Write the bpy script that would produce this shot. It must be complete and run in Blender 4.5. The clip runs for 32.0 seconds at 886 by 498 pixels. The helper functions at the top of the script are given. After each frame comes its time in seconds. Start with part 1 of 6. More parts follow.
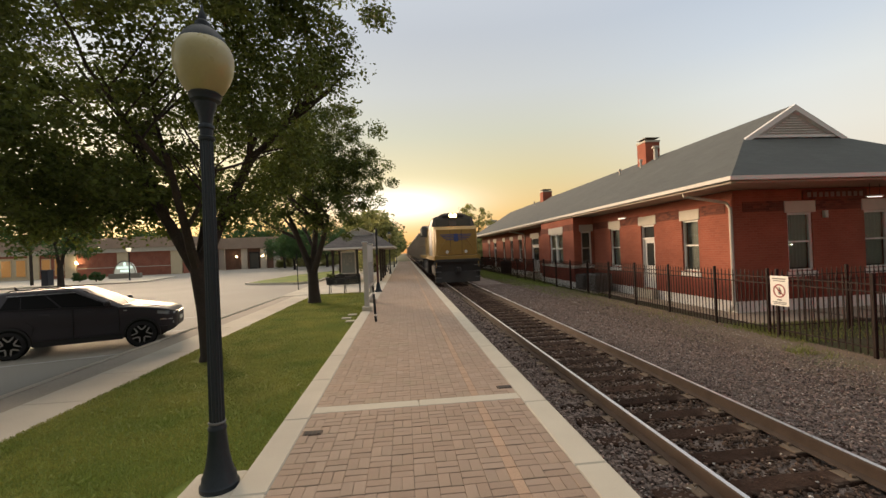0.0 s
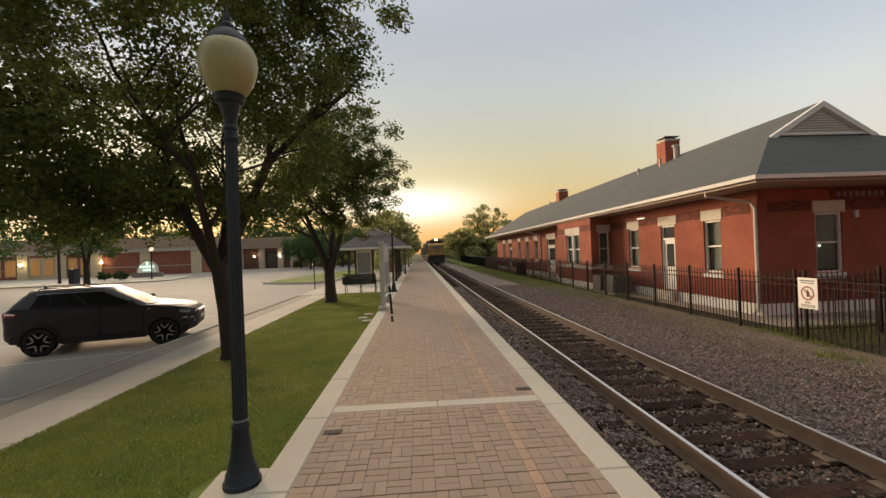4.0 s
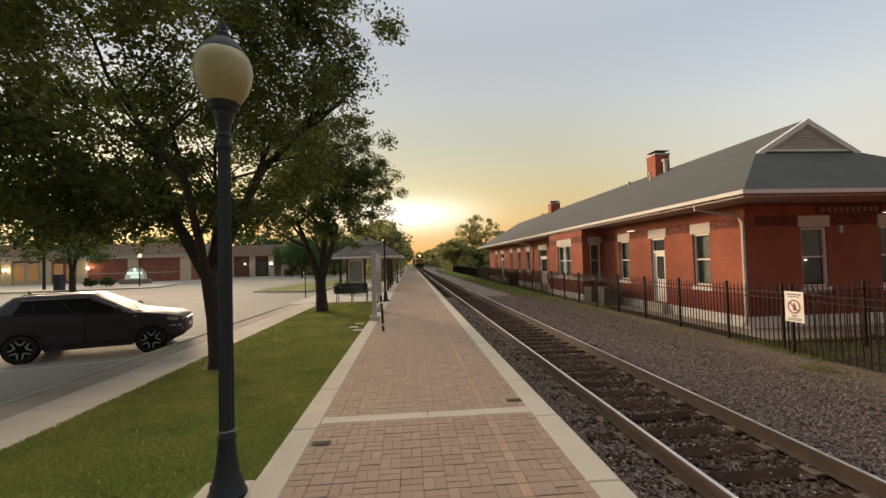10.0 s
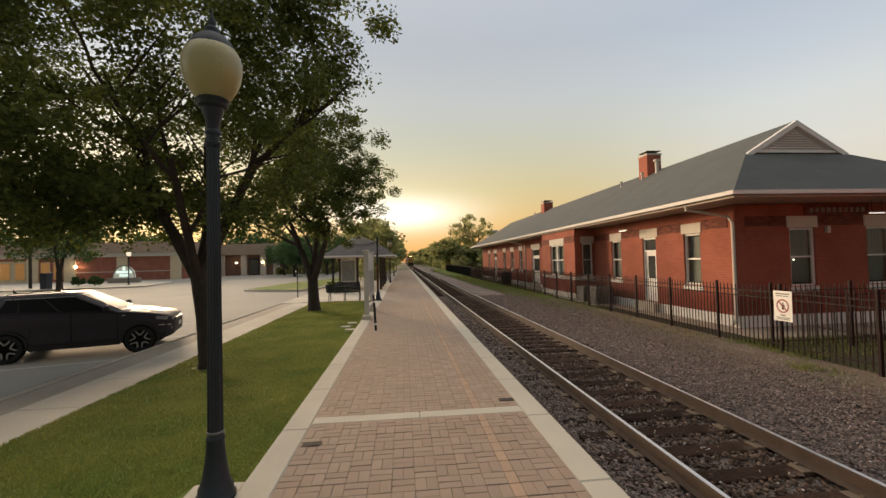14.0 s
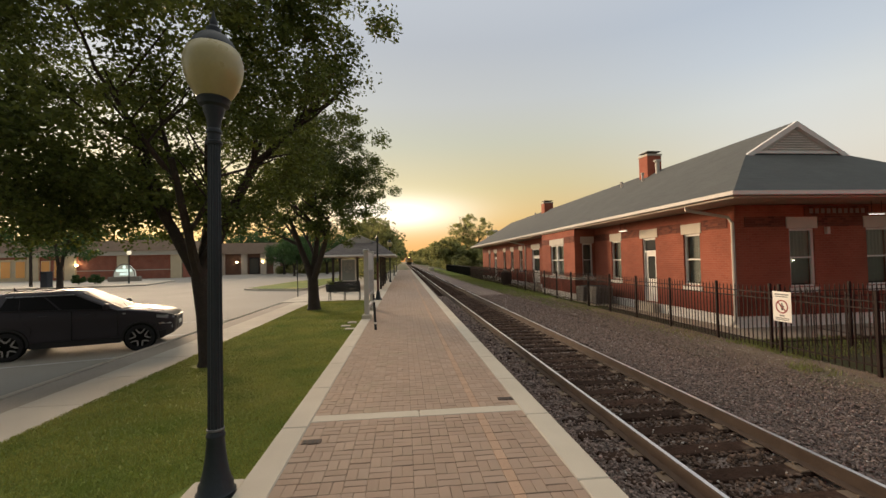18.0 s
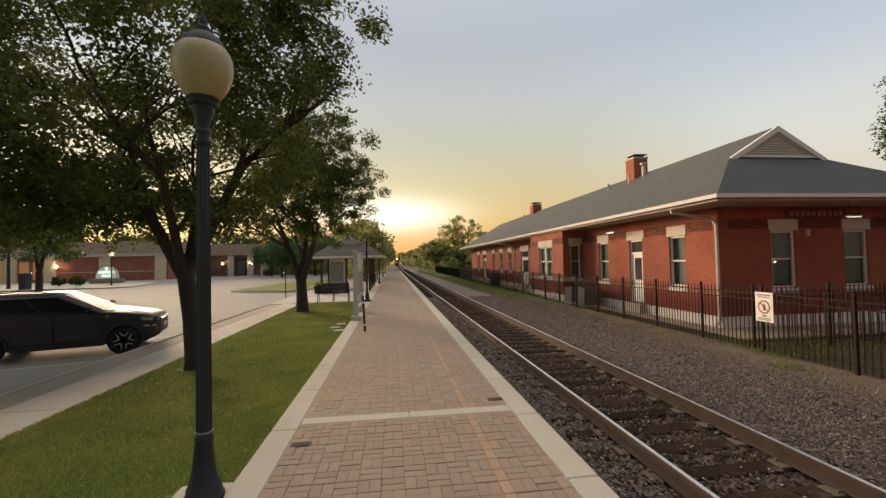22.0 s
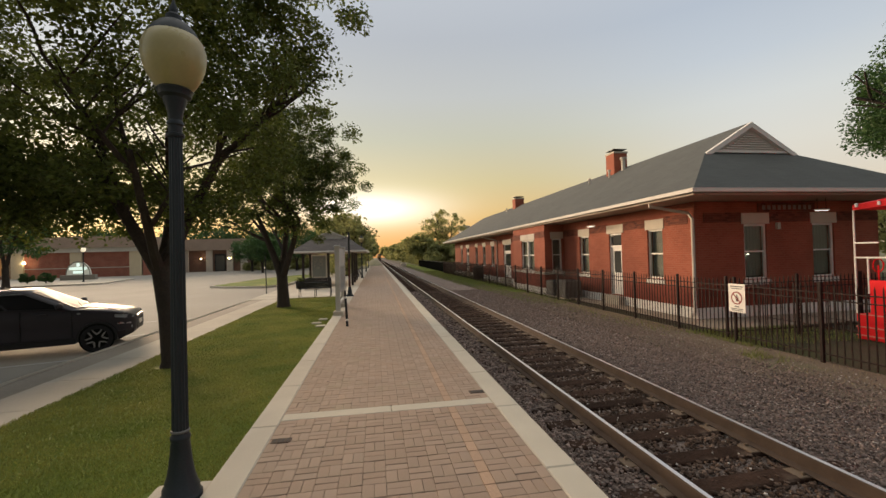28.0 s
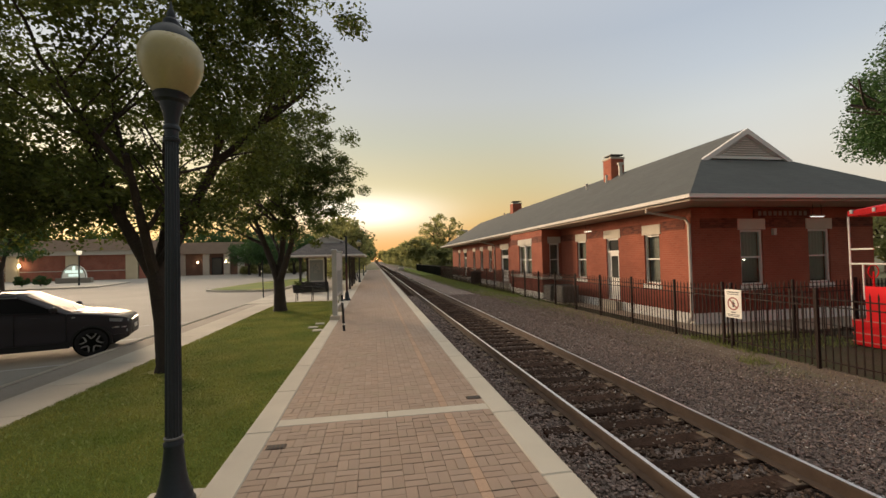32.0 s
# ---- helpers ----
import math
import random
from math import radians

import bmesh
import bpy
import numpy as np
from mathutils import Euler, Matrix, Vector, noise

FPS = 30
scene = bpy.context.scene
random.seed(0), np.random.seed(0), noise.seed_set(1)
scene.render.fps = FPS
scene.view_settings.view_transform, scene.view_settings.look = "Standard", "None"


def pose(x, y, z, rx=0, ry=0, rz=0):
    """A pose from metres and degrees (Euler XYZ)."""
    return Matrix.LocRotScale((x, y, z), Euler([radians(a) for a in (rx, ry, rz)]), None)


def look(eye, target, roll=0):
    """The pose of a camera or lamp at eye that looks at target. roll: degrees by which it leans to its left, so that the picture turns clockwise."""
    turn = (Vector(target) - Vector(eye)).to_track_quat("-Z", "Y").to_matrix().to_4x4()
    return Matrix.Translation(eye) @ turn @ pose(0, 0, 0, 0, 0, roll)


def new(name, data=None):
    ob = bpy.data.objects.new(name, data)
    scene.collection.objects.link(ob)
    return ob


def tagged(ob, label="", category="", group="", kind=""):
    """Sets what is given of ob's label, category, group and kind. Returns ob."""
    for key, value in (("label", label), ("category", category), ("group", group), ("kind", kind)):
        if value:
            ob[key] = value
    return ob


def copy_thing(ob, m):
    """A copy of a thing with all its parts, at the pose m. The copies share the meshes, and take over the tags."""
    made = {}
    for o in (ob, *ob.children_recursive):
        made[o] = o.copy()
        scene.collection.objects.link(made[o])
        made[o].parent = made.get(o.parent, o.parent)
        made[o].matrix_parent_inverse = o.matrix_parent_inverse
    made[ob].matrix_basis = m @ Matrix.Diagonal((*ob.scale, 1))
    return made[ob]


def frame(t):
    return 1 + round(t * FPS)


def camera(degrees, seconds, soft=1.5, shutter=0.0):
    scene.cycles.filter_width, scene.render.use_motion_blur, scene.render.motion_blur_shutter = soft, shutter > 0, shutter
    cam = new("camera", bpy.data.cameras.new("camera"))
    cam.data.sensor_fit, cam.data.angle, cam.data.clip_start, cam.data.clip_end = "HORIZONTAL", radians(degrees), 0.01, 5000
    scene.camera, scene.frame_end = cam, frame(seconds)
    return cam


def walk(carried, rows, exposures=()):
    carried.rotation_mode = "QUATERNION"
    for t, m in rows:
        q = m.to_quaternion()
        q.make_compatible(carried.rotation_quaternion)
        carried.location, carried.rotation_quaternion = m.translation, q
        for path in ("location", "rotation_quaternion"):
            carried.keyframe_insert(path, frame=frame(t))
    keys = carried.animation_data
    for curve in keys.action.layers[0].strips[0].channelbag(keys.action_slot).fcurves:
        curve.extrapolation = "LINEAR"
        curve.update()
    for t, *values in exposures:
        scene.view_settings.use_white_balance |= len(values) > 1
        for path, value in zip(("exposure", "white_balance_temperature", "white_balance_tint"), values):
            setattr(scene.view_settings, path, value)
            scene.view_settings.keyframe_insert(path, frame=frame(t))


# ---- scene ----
cam = camera(94.3, 32.0)
PATH = [
    (0, (-0.413, -0.285, 1.909), (-0.222, 1.706, 1.92), -2.3),
    (0.5, (-0.416, -0.27, 1.9), (-0.235, 1.721, 1.901), -2.4),
    (1, (-0.43, -0.27, 1.912), (-0.266, 1.724, 1.914), -2.4),
    (1.5, (-0.446, -0.257, 1.906), (-0.293, 1.737, 1.913), -2.4),
    (2, (-0.454, -0.254, 1.895), (-0.309, 1.741, 1.905), -2.3),
    (2.5, (-0.462, -0.261, 1.906), (-0.321, 1.734, 1.915), -2.3),
    (3, (-0.478, -0.249, 1.904), (-0.341, 1.746, 1.915), -2.2),
    (3.5, (-0.476, -0.255, 1.911), (-0.347, 1.74, 1.924), -2.2),
    (5.5, (-0.461, -0.248, 1.905), (-0.349, 1.748, 1.932), -2.0),
    (6, (-0.464, -0.247, 1.906), (-0.346, 1.749, 1.939), -1.9),
    (6.5, (-0.468, -0.256, 1.916), (-0.341, 1.74, 1.954), -1.8),
    (7, (-0.466, -0.246, 1.907), (-0.332, 1.749, 1.955), -1.7),
    (7.5, (-0.475, -0.253, 1.906), (-0.335, 1.742, 1.964), -1.5),
    (8, (-0.476, -0.259, 1.913), (-0.331, 1.735, 1.974), -1.5),
    (8.5, (-0.465, -0.263, 1.904), (-0.319, 1.73, 1.973), -1.4),
    (9, (-0.475, -0.265, 1.916), (-0.324, 1.728, 1.982), -1.3),
    (9.5, (-0.464, -0.264, 1.915), (-0.31, 1.729, 1.979), -1.4),
    (10, (-0.468, -0.266, 1.912), (-0.308, 1.726, 1.974), -1.5),
    (10.5, (-0.468, -0.25, 1.913), (-0.304, 1.742, 1.97), -1.6),
    (11, (-0.469, -0.259, 1.917), (-0.302, 1.733, 1.975), -1.6),
    (11.5, (-0.459, -0.254, 1.915), (-0.291, 1.738, 1.974), -1.8),
    (12, (-0.456, -0.255, 1.9), (-0.287, 1.737, 1.964), -1.7),
    (12.5, (-0.459, -0.25, 1.915), (-0.285, 1.742, 1.973), -1.6),
    (13, (-0.457, -0.253, 1.916), (-0.279, 1.738, 1.973), -1.5),
    (13.5, (-0.462, -0.25, 1.915), (-0.275, 1.741, 1.972), -1.5),
    (14, (-0.458, -0.245, 1.913), (-0.265, 1.745, 1.97), -1.4),
    (14.5, (-0.452, -0.243, 1.903), (-0.257, 1.747, 1.962), -1.4),
    (16.5, (-0.446, -0.268, 1.915), (-0.254, 1.722, 1.973), -1.3),
    (17, (-0.451, -0.263, 1.91), (-0.261, 1.727, 1.967), -1.2),
    (17.5, (-0.447, -0.264, 1.912), (-0.258, 1.727, 1.967), -1.2),
    (18, (-0.454, -0.264, 1.906), (-0.262, 1.726, 1.962), -1.2),
    (18.5, (-0.452, -0.267, 1.915), (-0.258, 1.723, 1.968), -1.2),
    (19, (-0.457, -0.267, 1.912), (-0.256, 1.722, 1.967), -1.2),
    (19.5, (-0.451, -0.268, 1.91), (-0.248, 1.721, 1.969), -1.2),
    (20, (-0.459, -0.269, 1.912), (-0.249, 1.719, 1.975), -1.1),
    (20.5, (-0.463, -0.279, 1.918), (-0.247, 1.708, 1.983), -1.2),
    (21, (-0.47, -0.285, 1.918), (-0.248, 1.702, 1.984), -1.2),
    (21.5, (-0.472, -0.28, 1.911), (-0.241, 1.706, 1.975), -1.2),
    (22, (-0.473, -0.282, 1.904), (-0.228, 1.702, 1.966), -1.2),
    (22.5, (-0.465, -0.269, 1.905), (-0.207, 1.713, 1.962), -1.2),
    (23, (-0.466, -0.28, 1.911), (-0.196, 1.701, 1.964), -1.2),
    (23.5, (-0.461, -0.287, 1.911), (-0.183, 1.693, 1.962), -1.4),
    (24, (-0.453, -0.279, 1.909), (-0.169, 1.7, 1.954), -1.5),
    (24.5, (-0.449, -0.265, 1.911), (-0.159, 1.713, 1.951), -1.5),
    (25, (-0.451, -0.259, 1.908), (-0.153, 1.718, 1.942), -1.5),
    (25.5, (-0.448, -0.266, 1.914), (-0.142, 1.711, 1.94), -1.5),
    (27.5, (-0.447, -0.282, 1.911), (-0.127, 1.692, 1.937), -1.4),
    (28, (-0.444, -0.287, 1.906), (-0.12, 1.687, 1.937), -1.5),
    (28.5, (-0.442, -0.286, 1.914), (-0.113, 1.686, 1.947), -1.6),
    (29, (-0.439, -0.285, 1.909), (-0.106, 1.686, 1.948), -1.6),
    (29.5, (-0.424, -0.28, 1.919), (-0.092, 1.692, 1.958), -1.7),
    (30, (-0.433, -0.286, 1.918), (-0.1, 1.686, 1.961), -1.7),
    (30.5, (-0.431, -0.29, 1.911), (-0.101, 1.682, 1.96), -1.6),
    (31, (-0.432, -0.296, 1.926), (-0.103, 1.676, 1.973), -1.5),
    (31.5, (-0.426, -0.3, 1.913), (-0.098, 1.672, 1.967), -1.4),
    (32, (-0.432, -0.286, 1.919), (-0.097, 1.685, 1.97), -1.3),
]
EXPOSURES = [(0.0, 0.64), (0.5, 0.61), (1.0, 0.56), (2.0, 0.52), (6.0, 0.49), (16.0, 0.48), (24.0, 0.46), (32.0, 0.44)]
walk(cam, [(t, look(eye, target, roll)) for t, eye, target, roll in PATH], EXPOSURES)

# ---- light ----
SUN_AZ, SUN_EL = -33.0, 8.0          # degrees from +y towards +x, and above the horizon
world = bpy.data.worlds.new("dusk_sky")
scene.world = world
world.use_nodes = True
wt = world.node_tree
wt.nodes.clear()
w_out = wt.nodes.new("ShaderNodeOutputWorld")
w_bg = wt.nodes.new("ShaderNodeBackground")
w_sky = wt.nodes.new("ShaderNodeTexSky")
w_sky.sky_type = "NISHITA"
w_sky.sun_disc = False
w_sky.sun_elevation = radians(SUN_EL)
w_sky.sun_rotation = radians(SUN_AZ)
w_sky.air_density, w_sky.dust_density, w_sky.ozone_density = 1.0, 2.0, 2.0
sa, se = radians(SUN_AZ), radians(SUN_EL)
sun_way = Vector((math.sin(sa) * math.cos(se), math.cos(sa) * math.cos(se), math.sin(se)))


def w_math(op, a, b=None):
    n = wt.nodes.new("ShaderNodeMath")
    n.operation = op
    for sock, val in zip(n.inputs, (a, b)):
        if hasattr(val, "is_linked"):
            wt.links.new(val, sock)
        elif val is not None:
            sock.default_value = val
    return n.outputs[0]


def w_mix(how, fac, a, b):
    n = wt.nodes.new("ShaderNodeMix")
    n.data_type, n.blend_type, n.clamp_factor = "RGBA", how, False
    for sock, val in ((n.inputs[0], fac), (n.inputs[6], a), (n.inputs[7], b)):
        if hasattr(val, "is_linked"):
            wt.links.new(val, sock)
        elif hasattr(val, "__len__"):
            sock.default_value = (*val, 1)
        else:
            sock.default_value = val
    return n.outputs[2]


# hazy dusk sky: blue-grey overhead, pale at the sides, yellow over orange towards the sunset
w_tc = wt.nodes.new("ShaderNodeTexCoord")
w_sep = wt.nodes.new("ShaderNodeSeparateXYZ")
wt.links.new(w_tc.outputs["Generated"], w_sep.inputs[0])


def w_ramp(src, rows):
    n = wt.nodes.new("ShaderNodeValToRGB")
    wt.links.new(src, n.inputs[0])
    while len(n.color_ramp.elements) < len(rows):
        n.color_ramp.elements.new(0.5)
    for el_, (p, c) in zip(n.color_ramp.elements, rows):
        el_.position, el_.color = p, (*c, 1)
    return n.outputs[0]


def w_dot(v):
    n = wt.nodes.new("ShaderNodeVectorMath")
    n.operation = "DOT_PRODUCT"
    n.inputs[1].default_value = v
    wt.links.new(w_tc.outputs["Generated"], n.inputs[0])
    return n.outputs["Value"]


def w_bell(across, up, wide, high):
    """A soft patch of light, wide and high in radians."""
    q = w_math("ADD", w_math("POWER", w_math("DIVIDE", w_math("ABSOLUTE", across), wide), 2.0), w_math("POWER", w_math("DIVIDE", w_math("ABSOLUTE", up), high), 2.0))
    return w_math("POWER", 2.71828, w_math("MULTIPLY", q, -1.0))


GLOW_AZ, GLOW_EL = radians(-1.0), 0.115
w_warm = w_ramp(w_sep.outputs[2], [(0.0, (0.60, 0.22, 0.045)), (0.04, (0.62, 0.285, 0.065)), (0.09, (0.56, 0.345, 0.105)), (0.17, (0.48, 0.39, 0.185)), (0.27, (0.42, 0.405, 0.30)), (0.36, (0.41, 0.41, 0.385)), (0.47, (0.365, 0.375, 0.39)), (0.62, (0.42, 0.44, 0.47)), (1.0, (0.98, 0.94, 0.86))])
w_cool = w_ramp(w_sep.outputs[2], [(0.0, (0.56, 0.42, 0.27)), (0.10, (0.56, 0.48, 0.37)), (0.20, (0.55, 0.525, 0.46)), (0.28, (0.51, 0.52, 0.50)), (0.36, (0.42, 0.455, 0.49)), (0.45, (0.36, 0.40, 0.455)), (0.62, (0.42, 0.44, 0.47)), (1.0, (0.98, 0.94, 0.86))])
w_near = w_dot((math.sin(GLOW_AZ), math.cos(GLOW_AZ), 0.0))
w_cross = w_dot((math.cos(GLOW_AZ), -math.sin(GLOW_AZ), 0.0))
w_front = w_math("GREATER_THAN", w_near, 0.0)
w_facing = wt.nodes.new("ShaderNodeMapRange")
w_facing.interpolation_type = "SMOOTHSTEP"
w_facing.inputs[1].default_value, w_facing.inputs[2].default_value = 0.62, 0.98
wt.links.new(w_near, w_facing.inputs[0])
w_base = w_mix("MIX", w_facing.outputs[0], w_cool, w_warm)
w_base = w_mix("MULTIPLY", 1.0, w_base, w_math("MAXIMUM", w_math("ADD", w_math("MINIMUM", 0.0, w_math("MULTIPLY", w_near, 1.0)), 1.0), 0.42))   # dimmer away from the sunset
w_up = w_math("SUBTRACT", w_sep.outputs[2], GLOW_EL)
w_col = w_mix("ADD", w_math("MULTIPLY", w_front, w_math("MULTIPLY", w_bell(w_cross, w_up, 0.15, 0.036), 0.72)), w_base, (0.78, 0.88, 0.95))
w_col = w_mix("ADD", w_math("MULTIPLY", w_front, w_math("MULTIPLY", w_bell(w_cross, w_up, 0.26, 0.12), 0.13)), w_col, (1.0, 0.90, 0.74))
w_col = w_mix("ADD", 0.015, w_col, w_sky.outputs[0])
wt.links.new(w_col, w_bg.inputs[0])
w_bg.inputs["Strength"].default_value = 0.94
wt.links.new(w_bg.outputs[0], w_out.inputs[0])

sun_data = bpy.data.lights.new("sun", "SUN")
sun_data.energy, sun_data.angle, sun_data.color = 5.0, radians(20), (1.0, 0.72, 0.47)
sun = new("sun", sun_data)
sun.matrix_world = look(sun_way * 100, (0, 0, 0))

# ---- mesh and material tools ----


class MB:
    """Gathers faces for one mesh."""

    def __init__(self):
        self.v, self.f, self.m = [], [], []

    def add(self, verts, faces, mi=0):
        n = len(self.v)
        self.v += [tuple(p) for p in verts]
        self.f += [tuple(n + i for i in f) for f in faces]
        self.m += [mi] * len(faces)
        return self

    def box(self, x0, x1, y0, y1, z0, z1, mi=0, turn=None):
        vs = [Vector((x, y, z)) for z in (z0, z1) for x, y in ((x0, y0), (x1, y0), (x1, y1), (x0, y1))]
        if turn is not None:
            vs = [turn @ p for p in vs]
        return self.add(vs, [(3, 2, 1, 0), (4, 5, 6, 7), (0, 1, 5, 4), (1, 2, 6, 5), (2, 3, 7, 6), (3, 0, 4, 7)], mi)

    def bbox(self, x0, x1, y0, y1, z0, z1, b, mi=0, turn=None):
        """A box whose upright and top edges are chamfered by b."""
        def ring(i, z):
            return [(x0 + i + b, y0 + i, z), (x1 - i - b, y0 + i, z), (x1 - i, y0 + i + b, z), (x1 - i, y1 - i - b, z),
                    (x1 - i - b, y1 - i, z), (x0 + i + b, y1 - i, z), (x0 + i, y1 - i - b, z), (x0 + i, y0 + i + b, z)]
        return self.rings([ring(0, z0), ring(0, z1 - b), ring(b, z1)], mi, turn=turn)

    def rings(self, rings, mi=0, closed=True, caps=True, turn=None):
        n = len(rings[0])
        vs = [Vector(p) for r in rings for p in r]
        if turn is not None:
            vs = [turn @ p for p in vs]
        fs = []
        for a in range(len(rings) - 1):
            for i in range(n if closed else n - 1):
                j = (i + 1) % n
                fs.append((a * n + i, a * n + j, (a + 1) * n + j, (a + 1) * n + i))
        if caps:
            fs.append(tuple(range(n - 1, -1, -1)))
            fs.append(tuple(range((len(rings) - 1) * n, len(rings) * n)))
        return self.add(vs, fs, mi)

    def lathe(self, profile, seg=24, at=(0, 0, 0), mi=0, turn=None):
        """profile: (radius, z) from the bottom up."""
        rings = [[(at[0] + r * math.cos(a), at[1] + r * math.sin(a), at[2] + z) for a in
                  (2 * math.pi * i / seg for i in range(seg))] for r, z in profile]
        return self.rings(rings, mi, turn=turn)

    def tube(self, pts, radii, seg=8, mi=0):
        pts = [Vector(p) for p in pts]
        if not hasattr(radii, "__len__"):
            radii = [radii] * len(pts)
        rings, side = [], None
        for i, p in enumerate(pts):
            d = (pts[min(i + 1, len(pts) - 1)] - pts[max(i - 1, 0)]).normalized()
            if side is None:
                side = d.cross(Vector((0.3, 0.9, 0.1)) if abs(d.z) > 0.8 else Vector((0, 0, 1))).normalized()
            side = (side - d * side.dot(d)).normalized()
            up = d.cross(side)
            rings.append([p + radii[i] * (math.cos(a) * side + math.sin(a) * up) for a in (2 * math.pi * k / seg for k in range(seg))])
        return self.rings(rings, mi)

    def prism(self, poly, axis, a, b, mi=0):
        """poly: 2D points in the two other axes, pushed from a to b along the axis."""
        def at(p, t):
            return {"x": (t, p[0], p[1]), "y": (p[0], t, p[1]), "z": (p[0], p[1], t)}[axis]
        return self.rings([[at(p, a) for p in poly], [at(p, b) for p in poly]], mi)

    def mesh(self, name, mats, smooth=False, weld=False):
        me = bpy.data.meshes.new(name)
        me.from_pydata(self.v, [], self.f)
        for mt in mats if isinstance(mats, (list, tuple)) else [mats]:
            me.materials.append(mt)
        if any(self.m):
            me.polygons.foreach_set("material_index", self.m)
        if smooth:
            me.polygons.foreach_set("use_smooth", [True] * len(me.polygons))
            me.set_sharp_from_angle(angle=radians(38))
        bm = bmesh.new()
        bm.from_mesh(me)
        if weld:
            bmesh.ops.remove_doubles(bm, verts=bm.verts, dist=1e-4)
        bmesh.ops.recalc_face_normals(bm, faces=bm.faces)
        bm.to_mesh(me)
        bm.free()
        me.update()
        return me


def thing(name, label, category, at=None, group="", kind="", mb=None, mats=None, smooth=False):
    ob = new(name, mb.mesh(name, mats, smooth) if mb else None)
    if at is not None:
        ob.matrix_basis = at
    return tagged(ob, label, category, group, kind)


def part(name, mb, mats, parent, label="", smooth=False, at=None, kind=""):
    ob = new(name, mb if isinstance(mb, bpy.types.Mesh) else mb.mesh(name, mats, smooth))
    ob.parent = parent
    if at is not None:
        ob.matrix_basis = at
    return tagged(ob, label, kind=kind)


def raw_mesh(name, verts, faces, mats):
    """A large mesh of loose pieces, straight from arrays."""
    me = bpy.data.meshes.new(name)
    me.from_pydata(verts, [], faces)
    for mt in mats if isinstance(mats, (list, tuple)) else [mats]:
        me.materials.append(mt)
    me.update()
    return me


def material(name, color, rough=0.7, metal=0.0, other=None, scale=8.0, amount=0.5, fine=60.0, fine_amount=0.25, bump=0.3,
             bump_dist=0.01, vary=0.0, per="", stain=None, stain_scale=0.6, stain_at=(0.5, 0.7), spec=0.5, coords="Object", piece=None):
    """A surface with a broad and a fine variation, stains, and relief. per: 'object' or 'island' for a shade of its own for each piece."""
    mt = bpy.data.materials.new(name)
    mt.use_nodes = True
    nt = mt.node_tree
    bs = nt.nodes["Principled BSDF"]
    bs.inputs["Roughness"].default_value, bs.inputs["Metallic"].default_value = rough, metal
    bs.inputs["Specular IOR Level"].default_value = spec
    tc = nt.nodes.new("ShaderNodeTexCoord")

    def noise_at(s, detail=4.0):
        n = nt.nodes.new("ShaderNodeTexNoise")
        n.inputs["Scale"].default_value, n.inputs["Detail"].default_value = s, detail
        nt.links.new(tc.outputs[coords], n.inputs["Vector"])
        return n.outputs["Fac"]

    def ramp(src, lo, hi):
        r = nt.nodes.new("ShaderNodeMapRange")
        r.inputs[1].default_value, r.inputs[2].default_value = lo, hi
        nt.links.new(src, r.inputs[0])
        return r.outputs[0]

    def mix(fac, a, b, how="MIX"):
        m = nt.nodes.new("ShaderNodeMix")
        m.data_type, m.blend_type = "RGBA", how
        for sock, val in ((m.inputs[0], fac), (m.inputs[6], a), (m.inputs[7], b)):
            if hasattr(val, "is_linked"):
                nt.links.new(val, sock)
            elif hasattr(val, "__len__"):
                sock.default_value = (*val[:3], 1)
            else:
                sock.default_value = val
        return m.outputs[2]

    def times(src, k):
        n = nt.nodes.new("ShaderNodeMath")
        n.operation = "MULTIPLY"
        nt.links.new(src, n.inputs[0])
        n.inputs[1].default_value = k
        return n.outputs[0]

    other = other or tuple(c * 0.6 for c in color)
    big, small = noise_at(scale), noise_at(fine, 6.0)
    col = mix(times(ramp(big, 0.3, 0.7), amount), color, other)
    col = mix(times(ramp(small, 0.35, 0.7), fine_amount), col, tuple(c * 0.35 for c in color))
    if per:
        gi = nt.nodes.new("ShaderNodeObjectInfo" if per == "object" else "ShaderNodeNewGeometry")
        rnd = gi.outputs["Random" if per == "object" else "Random Per Island"]
        if piece:
            wn = nt.nodes.new("ShaderNodeTexWhiteNoise")
            wn.noise_dimensions = "1D"
            nt.links.new(rnd, wn.inputs["W"])
            col = mix(wn.outputs["Value"], col, piece)
        hs = nt.nodes.new("ShaderNodeHueSaturation")
        mr = nt.nodes.new("ShaderNodeMapRange")
        mr.inputs[3].default_value, mr.inputs[4].default_value = 1 - vary, 1 + vary
        nt.links.new(rnd, mr.inputs[0])
        nt.links.new(mr.outputs[0], hs.inputs["Value"])
        nt.links.new(col, hs.inputs["Color"])
        col = hs.outputs[0]
    if stain:
        col = mix(ramp(noise_at(stain_scale, 5.0), *stain_at), col, stain)
    nt.links.new(col, bs.inputs["Base Color"])
    rr = nt.nodes.new("ShaderNodeMapRange")
    rr.inputs[3].default_value, rr.inputs[4].default_value = max(0.02, rough - 0.12), min(1, rough + 0.12)
    nt.links.new(big, rr.inputs[0])
    nt.links.new(rr.outputs[0], bs.inputs["Roughness"])
    if bump:
        bp = nt.nodes.new("ShaderNodeBump")
        bp.inputs["Strength"].default_value, bp.inputs["Distance"].default_value = bump, bump_dist
        nt.links.new(small, bp.inputs["Height"])
        nt.links.new(bp.outputs[0], bs.inputs["Normal"])
    return mt


